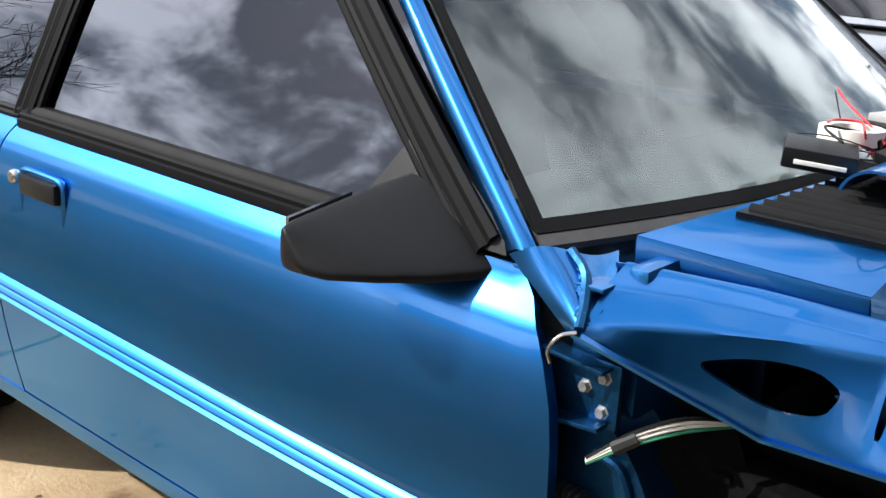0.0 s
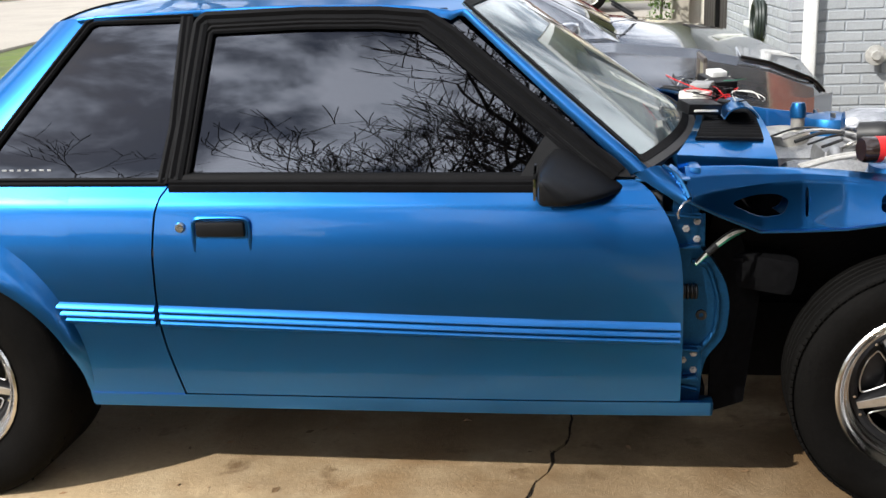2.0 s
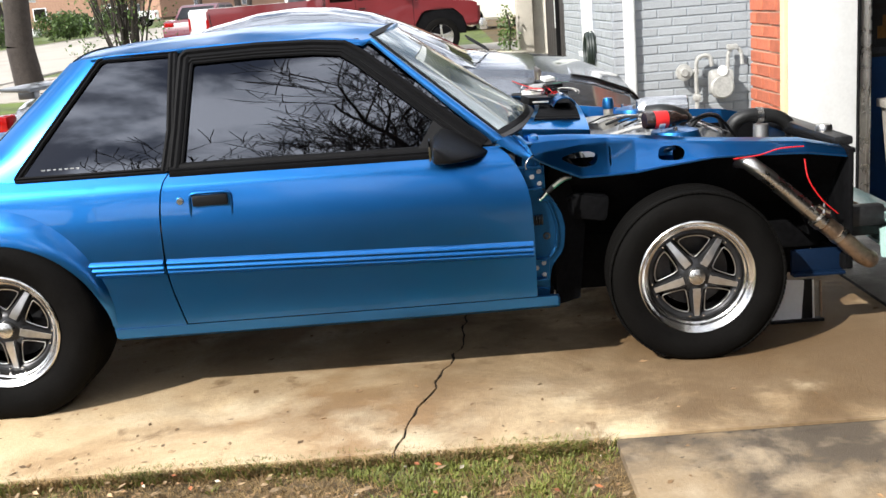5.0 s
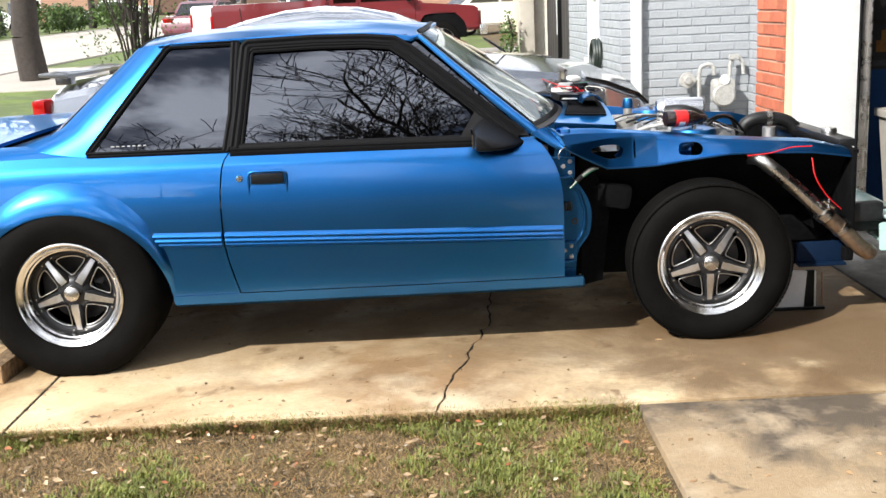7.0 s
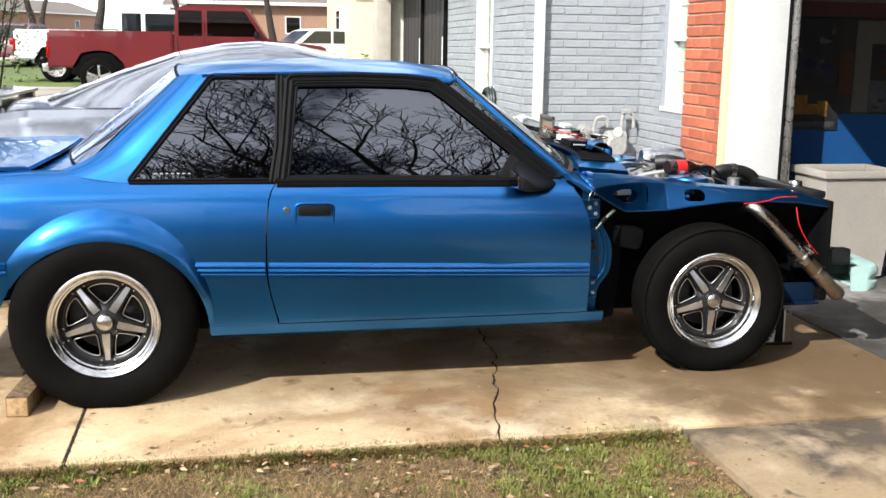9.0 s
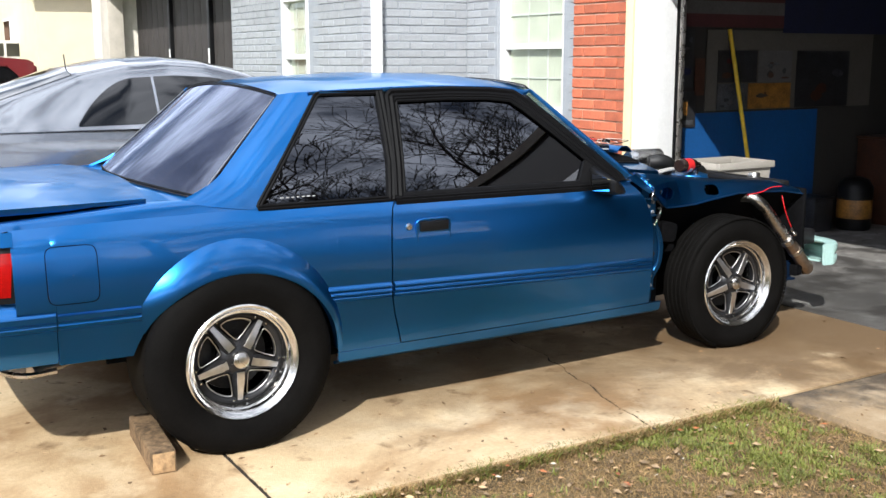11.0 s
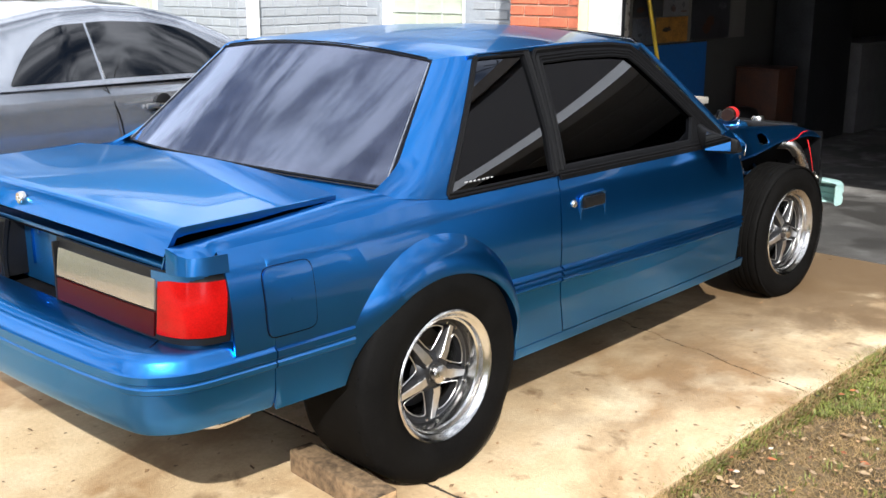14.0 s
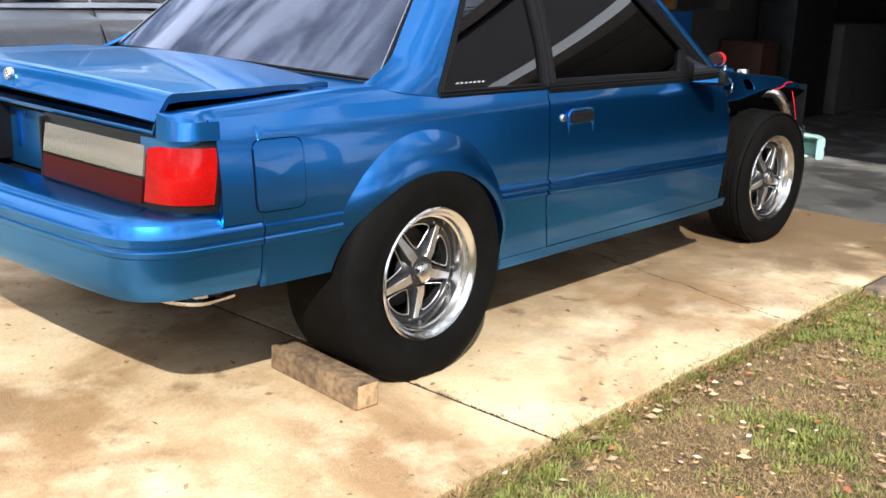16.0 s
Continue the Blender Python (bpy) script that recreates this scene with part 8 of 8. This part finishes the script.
bare_tree((12.0, -12.5, -0.03), 33, 20, 0.28, "tall bare tree at the end of the lawn", levels=6, spread=0.6, clear=0.18, twig=0.014)
bare_tree((-21, -9, -0.03), 17, 12, 0.22, "bare tree across the street", levels=5, spread=0.6, clear=0.2, twig=0.012)
bare_tree((-6.6, 16.6, rise(16.6) - 0.03), 41, 9.5, 0.30, "mature tree with a thick dark trunk on the verge", levels=5, clear=0.42)
for k, (x, y, h, r) in enumerate(((-21.5, 44, 9, 0.28), (-23.5, 57, 10, 0.32), (-21, 66, 10, 0.28), (-13.0, 74, 11, 0.3), (-5.5, 46, 9, 0.26), (-2.0, 52, 9, 0.22), (3.0, 56, 10, 0.25), (-27, 38, 9, 0.25), (-31, 72, 11, 0.3), (-16, 95, 12, 0.3), (-24, 110, 12, 0.3))):
    bare_tree((x, y, rise(y) - 0.03), 60 + k, h, r, "bare street tree in the distance", levels=4, clear=0.34, twig=0.012)


def hedge(at, boxes, n, size, seed, label):
    t = thing("hedge", label, "hedge", at=at)
    part("foliage", leaf_cloud(boxes, n, size, seed), M_HEDGE, t, "", 0)
    for c, r in boxes[:8]:
        part("stem", rod([(c[0], c[1], 0), (c[0] + 0.1, c[1], c[2])], 0.03, 5), M_BARK, t)
    return t


hedge((-22.5, 43, rise(43) - 0.03), [((0.3 * math.sin(k), -10 + 1.3 * k, 0.95), (1.2, 1.0, 0.95)) for k in range(16)], 12000, 0.10, 1, "long clipped yellow-green hedge across the street")
for k, (x, y) in enumerate(((-20.5, 56.5), (-20.8, 60), (-21.5, 72), (-19.8, 66))):
    hedge((x, y, rise(y) - 0.03), [((0, 0, 0.9), (1.1, 1.2, 0.8)), ((0.6, 0.8, 0.8), (0.8, 0.8, 0.7))], 2200, 0.10, 10 + k, "rounded clipped shrub on a lawn")
# shrub with upright stems beyond the silver coupe
shrub = thing("shrub", "many-stemmed upright shrub with sparse small leaves", "shrub", at=(-3.0, 11.2, rise(11.2) - 0.03))
rgs = random.Random(77)
stems = []
for k in range(34):
    a, b = rgs.uniform(0, 6.28), rgs.uniform(0.25, 1.0)
    p = [Vector((0.12 * math.cos(a), 0.12 * math.sin(a), 0)), Vector((0.3 * b * math.cos(a), 0.3 * b * math.sin(a), 1.0)), Vector((0.62 * b * math.cos(a) + rgs.uniform(-.15, .15), 0.62 * b * math.sin(a), 2.0)), Vector((0.85 * b * math.cos(a) + rgs.uniform(-.25, .25), 0.85 * b * math.sin(a), 3.0))]
    stems.append(rod(smoothpath(p, 3), 0.020, 5, taper=0.004))
    for j in range(5):
        q = p[1].lerp(p[3], rgs.random())
        stems.append(rod([q, q + Vector((rgs.uniform(-.4, .4), rgs.uniform(-.4, .4), rgs.uniform(0.1, .5)))], 0.006, 4, taper=0.002))
for st in stems:
    part("stem", st, M_BARK, shrub, "", 60)
part("foliage", leaf_cloud([((0, 0, 1.6), (0.85, 0.85, 1.4)), ((-0.1, 0, 2.4), (1.0, 1.0, 0.8))], 2600, 0.028, 5), M_LEAF, shrub, "", 0)
plant = thing("porch_plant", "leafy climbing plant beside the porch", "plant", at=(2.75, 13.0, rise(13) - 0.03))
part("foliage", leaf_cloud([((0, 0, 0.45), (0.22, 0.30, 0.42)), ((0, 0.1, 0.75), (0.15, 0.2, 0.35))], 420, 0.035, 8), M_LEAF, plant, "", 0)
part("stem", rod([(0, 0, 0), (0.05, 0, 0.8), (0, 0.1, 1.0)], 0.02, 6), M_BARK, plant)

# houses beyond
M_CREAMHOUSE = surf("cream_siding", (0.66, 0.58, 0.40), 0.8, var=0.08, scale=2)
M_TANBRICK = surf("tan_far_brick", (0.33, 0.20, 0.135), 0.9, var=0.2, scale=8)
M_SHINGLE = surf("brown_shingles", (0.16, 0.13, 0.11), 0.95, var=0.3, scale=6)


def house(at, rz, w, d, h, wall_mat, label):
    """Single-storey house: w along x, d along y, roof ridge along x."""
    t = thing("house", label, "house", at=at, rz=rz)
    wall = part("wall", block(-w / 2, w / 2, -d / 2, d / 2, 0, h), wall_mat, t)
    o = 0.5
    rv = [Vector(p) for p in ((-w / 2 - o, -d / 2 - o, h), (w / 2 + o, -d / 2 - o, h), (w / 2 + o, 0, h + 1.7), (-w / 2 - o, 0, h + 1.7), (-w / 2 - o, d / 2 + o, h), (w / 2 + o, d / 2 + o, h))]
    part("roof", thick(rv, [(0, 1, 2, 3), (3, 2, 5, 4)], 0.12, (0, 0, 0)), M_SHINGLE, t)
    part("gable", thick([Vector((-w / 2, -d / 2, h)), Vector((-w / 2, d / 2, h)), Vector((-w / 2, 0, h + 1.5))], [(0, 1, 2)], 0.1, (0, 0, h)), wall_mat, t)
    part("gable", thick([Vector((w / 2, -d / 2, h)), Vector((w / 2, d / 2, h)), Vector((w / 2, 0, h + 1.5))], [(0, 1, 2)], 0.1, (0, 0, h)), wall_mat, t)
    for y in (-d / 2 - o, d / 2 + o):
        part("fascia", block(-w / 2 - o, w / 2 + o, y - 0.04, y + 0.04, h - 0.22, h - 0.02), M_WHITE, t)
    for s in (-1, 1):
        for k in range(3):
            x = -w / 2 + w * (k + 0.7) / 3.2
            win = part("window", block(x - 0.5, x + 0.5, s * d / 2 - 0.05 if s < 0 else d / 2 - 0.02, s * d / 2 + 0.02 if s < 0 else d / 2 + 0.05, 0.95, 2.05), M_WHITE, t)
            part("pane", block(x - 0.42, x + 0.42, s * (d / 2 + 0.053), s * (d / 2 + 0.060), 1.02, 1.98) if s > 0 else block(x - 0.42, x + 0.42, -(d / 2 + 0.060), -(d / 2 + 0.053), 1.02, 1.98), M_FARGLASS, win)
    for s in (-1, 1):
        win = part("window", block(s * (w / 2 + 0.0) - 0.05, s * (w / 2) + 0.05, -0.6, 0.6, 0.95, 2.05), M_WHITE, t)
        part("pane", block(s * (w / 2 + 0.056) - 0.004, s * (w / 2 + 0.056) + 0.004, -0.5, 0.5, 1.03, 1.97), M_FARGLASS, win)
    return t


house((10.5, 30, rise(30)), 0, 13, 9, 2.9, M_CREAMHOUSE, "cream single storey house with a white fascia")
house((4.0, 68, rise(68)), 0, 12, 10, 2.9, M_TANBRICK, "tan brick house further along the street")
house((-34, 46, rise(46)), 90, 16, 10, 2.9, M_TANBRICK, "brown brick house across the street")
house((-35, 70, rise(70)), 90, 16, 10, 2.9, M_CREAMHOUSE, "cream house across the street")
house((-33, 96, rise(96)), 90, 15, 10, 2.9, M_TANBRICK, "brick house far across the street")
house((3, 84, rise(84)), 0, 14, 10, 2.9, M_CREAMHOUSE, "pale house at the far end of the street")
house((-33, -2, 0), 90, 16, 10, 2.9, M_TANBRICK, "brick house facing the driveway across the street")
house((-34, 22, 0.2), 90, 15, 10, 2.9, M_CREAMHOUSE, "cream house across the street")
# Unseen house, added as a dark row for the windows to reflect.
house((4, -29, 0), 0, 18, 9, 2.9, M_TANBRICK, "unseen brick house beyond the lawn for reflections")
house((-33, -24, 0), 90, 16, 10, 2.9, M_CREAMHOUSE, "pale house down the street")
house((-30, 145, rise(145)), 60, 30, 10, 3.0, M_TANBRICK, "row house closing the street")
house((8, 120, rise(120)), 0, 24, 10, 3.0, M_TANBRICK, "brick house closing the view")
# Unseen fence, added to darken the low part of the reflections.
fence = thing("board_fence", "unseen board fence beyond the lawn for reflections", "fence")
for k in range(60):
    part("board", block(-14 + 0.5 * k, -14 + 0.5 * k + 0.48, -22.04, -22.0, 0, 1.8, 0.004), M_DARKWOOD, fence)

# ---- timber chock, litter, grass ----
chock = thing("timber_chock", "weathered square timber chock behind the rear tyre", "timber")
cb_ = box(0, 0, 0.040, 0.084, 0.432, 0.080, 0.006)
bmesh.ops.transform(cb_, matrix=pose(-0.3015, -0.740, 0.0, 0, 0, -4.6), verts=cb_.verts[:])
part("beam", cb_, M_WOODBLOCK, chock)
for sy in (-1, 1):
    eb = box(0, sy * 0.2166, 0.040, 0.074, 0.002, 0.070, 0.0008)
    bmesh.ops.transform(eb, matrix=pose(-0.3015, -0.740, 0.0, 0, 0, -4.6), verts=eb.verts[:])
    part("end_grain", eb, surf("pale_end_grain", (0.34, 0.22, 0.11), 0.9, var=0.4, scale=40, bump=0.002, bump_scale=120) if sy < 0 else bpy.data.materials["pale_end_grain"], chock)


def blades(name, label, n, area, mat, h0, h1, seed, keep, width=0.004, lean=0.55):
    """Grass blades over an area, where keep(x, y) allows."""
    rg = random.Random(seed)
    x0, x1, y0, y1 = area
    verts, faces = [], []
    made = 0
    while made < n:
        x, y = rg.uniform(x0, x1), rg.uniform(y0, y1)
        if rg.random() > keep(x, y):
            made += 0.25
            continue
        h = rg.uniform(h0, h1)
        a = rg.uniform(0, 6.28)
        w = Vector((math.cos(a), math.sin(a), 0)) * width
        t = rg.uniform(0, 6.28)
        b = Vector((math.cos(t), math.sin(t), 0)) * h * rg.uniform(0.1, lean)
        p = Vector((x, y, -0.03))
        k = len(verts)
        verts += [p - w, p + w, p + w * 0.7 + b * 0.4 + Vector((0, 0, h * 0.6)), p - w * 0.7 + b * 0.4 + Vector((0, 0, h * 0.6)), p + b + Vector((0, 0, h))]
        faces += [(k, k + 1, k + 2, k + 3), (k + 3, k + 2, k + 4)]
        made += 1
    ob = part(name, raw(verts, faces), mat, None, "", 0)
    return tagged(ob, label, "grass", kind="stuff")


def patch(x, y):
    return noise.noise(Vector((x * 1.7 + 3.1, y * 2.3, 0.4))) * 0.6 + noise.noise(Vector((x * 5.1, y * 5.7, 2.4))) * 0.35


def green_keep(x, y):
    """How green the lawn is: a ragged strip by the concrete, bare in the middle, greener further out."""
    if x > 2.115 and y < -1.46:
        return 0
    edge = 0.42 * max(0.0, 1 - (-1.46 - y) / 0.14)
    out = 0.34 * min(1.0, max(0.0, (-1.95 - y) / 0.35))
    return max(0.02, min(1.0, (patch(x, y) + edge + out - 0.02) * 2.2))


def dry_keep(x, y):
    return 0 if x > 2.115 else max(0.25, min(1.0, 0.75 - patch(x, y)))


def tufts(name, label, n, area, mat, seed, keep, base=-0.03, tall=1.0):
    """Clumps of green blades that lean outwards from their middle."""
    rg = random.Random(seed)
    x0, x1, y0, y1 = area
    verts, faces = [], []
    for i in range(n):
        cx, cy = rg.uniform(x0, x1), rg.uniform(y0, y1)
        if rg.random() > keep(cx, cy):
            continue
        rad = rg.uniform(0.010, 0.050)
        for j in range(int(8 + 420 * rad)):
            a, d = rg.uniform(0, 6.28), rad * math.sqrt(rg.random())
            p = Vector((cx + d * math.cos(a), min(cy + d * math.sin(a), -1.440), base))
            h = rg.uniform(0.009, 0.024) * tall
            t = a + rg.gauss(0, 0.8)
            lean = Vector((math.cos(t), math.sin(t), 0)) * h * rg.uniform(0.2, 1.5)
            w = Vector((-math.sin(t), math.cos(t), 0)) * rg.uniform(0.0012, 0.0026)
            k = len(verts)
            verts += [p - w, p + w, p + w * 0.8 + lean * 0.4 + Vector((0, 0, h * 0.7)), p - w * 0.8 + lean * 0.4 + Vector((0, 0, h * 0.7)), p + lean + Vector((0, 0, h))]
            faces += [(k, k + 1, k + 2, k + 3), (k + 3, k + 2, k + 4)]
    return tagged(part(name, raw(verts, faces), mat, None, "", 0), label, "grass", kind="stuff")


tufts("lawn_grass", "short green grass in tufts at the edge of the drive", 10500, (-2.6, 2.10, -2.75, -1.450), M_GRASS, 3, green_keep)
tufts("edge_grass", "grass growing over the edge of the concrete", 900, (-2.6, 2.10, -1.478, -1.454), M_GRASS, 15, lambda x, y: 0.35 + 0.9 * patch(x * 1.7, 3.0), -0.028, 1.6)
tufts("edge_straw", "dry straw along the edge of the concrete", 900, (-2.6, 2.10, -1.480, -1.454), M_DRYGRASS, 16, lambda x, y: 0.8, -0.028, 1.5)
blades("dry_grass", "flattened straw-coloured dry grass", 120000, (-2.6, 2.12, -2.75, -1.465), M_DRYGRASS, 0.005, 0.016, 6, dry_keep, 0.0012, 3.6)
blades("far_lawn_grass", "mown green grass of the lawn", 16000, (-9.0, 2.1, -7.5, -2.75), M_GRASS, 0.03, 0.07, 8, lambda x, y: 0.9, 0.010)
blades("side_lawn_grass", "mown green grass between the driveways", 22000, (-8.0, 2.9, 4.28, 14.3), M_GRASS, 0.05, 0.09, 12, lambda x, y: 0.9 if y < 12 else 0.6, 0.012)


def litter(name, label, n, area, z, size, seed, mat, keep=None):
    rg = random.Random(seed)
    verts, faces = [], []
    for i in range(n):
        x, y = rg.uniform(area[0], area[1]), rg.uniform(area[2], area[3])
        if keep and rg.random() > keep(x, y):
            continue
        s = size * rg.uniform(0.4, 1.3)
        a = rg.uniform(0, 6.28)
        c, q = math.cos(a), math.sin(a)
        k = len(verts)
        for u, w_, dz in ((-1, 0, 0.1), (-0.2, 0.42, 0.35), (1, 0.05, 0.15), (-0.1, -0.40, 0.02)):
            verts.append(Vector((x + (u * c - w_ * q) * s, y + (u * q + w_ * c) * s, z + dz * s * rg.uniform(0.4, 1.4))))
        faces += [(k, k + 1, k + 2), (k, k + 2, k + 3)]
    return tagged(part(name, raw(verts, faces), mat, None, "", 0), label, "leaves", kind="stuff")


M_TANLEAF = surf("tan_dry_leaves", (0.32, 0.22, 0.12), 0.75, var=0.3, scale=30, island=True, rnd=0.45)
M_REDLEAF = surf("reddish_dry_leaves", (0.26, 0.085, 0.030), 0.75, var=0.3, scale=30, island=True, rnd=0.35)
LAWN = (-2.4, 2.1, -2.7, -1.47)
litter("fallen_leaves", "dry brown leaves scattered in the grass", 6000, LAWN, -0.018, 0.010, 31, M_DEADLEAF, lambda x, y: max(0.12, 0.6 - patch(x, y)))
litter("tan_leaves", "curled tan leaves lying on the lawn", 700, LAWN, -0.008, 0.017, 32, M_TANLEAF, lambda x, y: max(0.15, 0.7 - patch(x, y)))
litter("red_leaves", "a few reddish dry leaves on the lawn", 90, LAWN, -0.004, 0.016, 34, M_REDLEAF)
litter("pale_leaves", "pale bleached leaf scraps in the grass", 110, LAWN, -0.006, 0.012, 33, surf("bleached_leaves", (0.46, 0.40, 0.30), 0.8, var=0.2, island=True, rnd=0.3))
litter("drive_leaves", "dark leaf scraps on the concrete", 330, (-3.0, 3.4, -1.44, 2.0), 0.001, 0.015, 35, M_DEADLEAF)
litter("edge_leaves", "leaf scraps gathered along the edge of the concrete", 110, (-2.4, 2.1, -1.45, -1.25), 0.001, 0.012, 36, M_TANLEAF)
def crumbs(name, label, pts, seed, mat):
    """Small clods of dirt lying along a line."""
    rg = random.Random(seed)
    verts, faces = [], []
    for x, y in pts:
        for j in range(14):
            c = Vector((x + rg.gauss(0, 0.0045), y + rg.uniform(-0.03, 0.03), -0.004))
            r = rg.uniform(0.002, 0.0055)
            a = rg.uniform(0, 6.28)
            k = len(verts)
            for q in range(3):
                verts.append(c + Vector((math.cos(a + 2.09 * q) * r, math.sin(a + 2.09 * q) * r, 0)))
            verts.append(c + Vector((rg.uniform(-1, 1) * r * 0.4, rg.uniform(-1, 1) * r * 0.4, 0.003 + r * 0.7)))
            faces += [(k, k + 1, k + 3), (k + 1, k + 2, k + 3), (k + 2, k, k + 3)]
    return tagged(part(name, raw(verts, faces), mat, None, "", 0), label, "dirt", kind="stuff")


crumbs("crack_dirt", "dark crumbs of soil along the driveway crack", list(zip(crack_x, ys_crack))[:36], 71, M_JOINT)
crumbs("joint_dirt", "dark crumbs of soil along the driveway joint", [(-0.0825, y) for y in span(-1.44, 1.2, 44)], 73, M_JOINT)
litter("walkway_leaves", "leaf scraps on the dark slab", 60, (2.15, 4.0, -3.2, -1.5), 0.001, 0.014, 37, M_DEADLEAF)
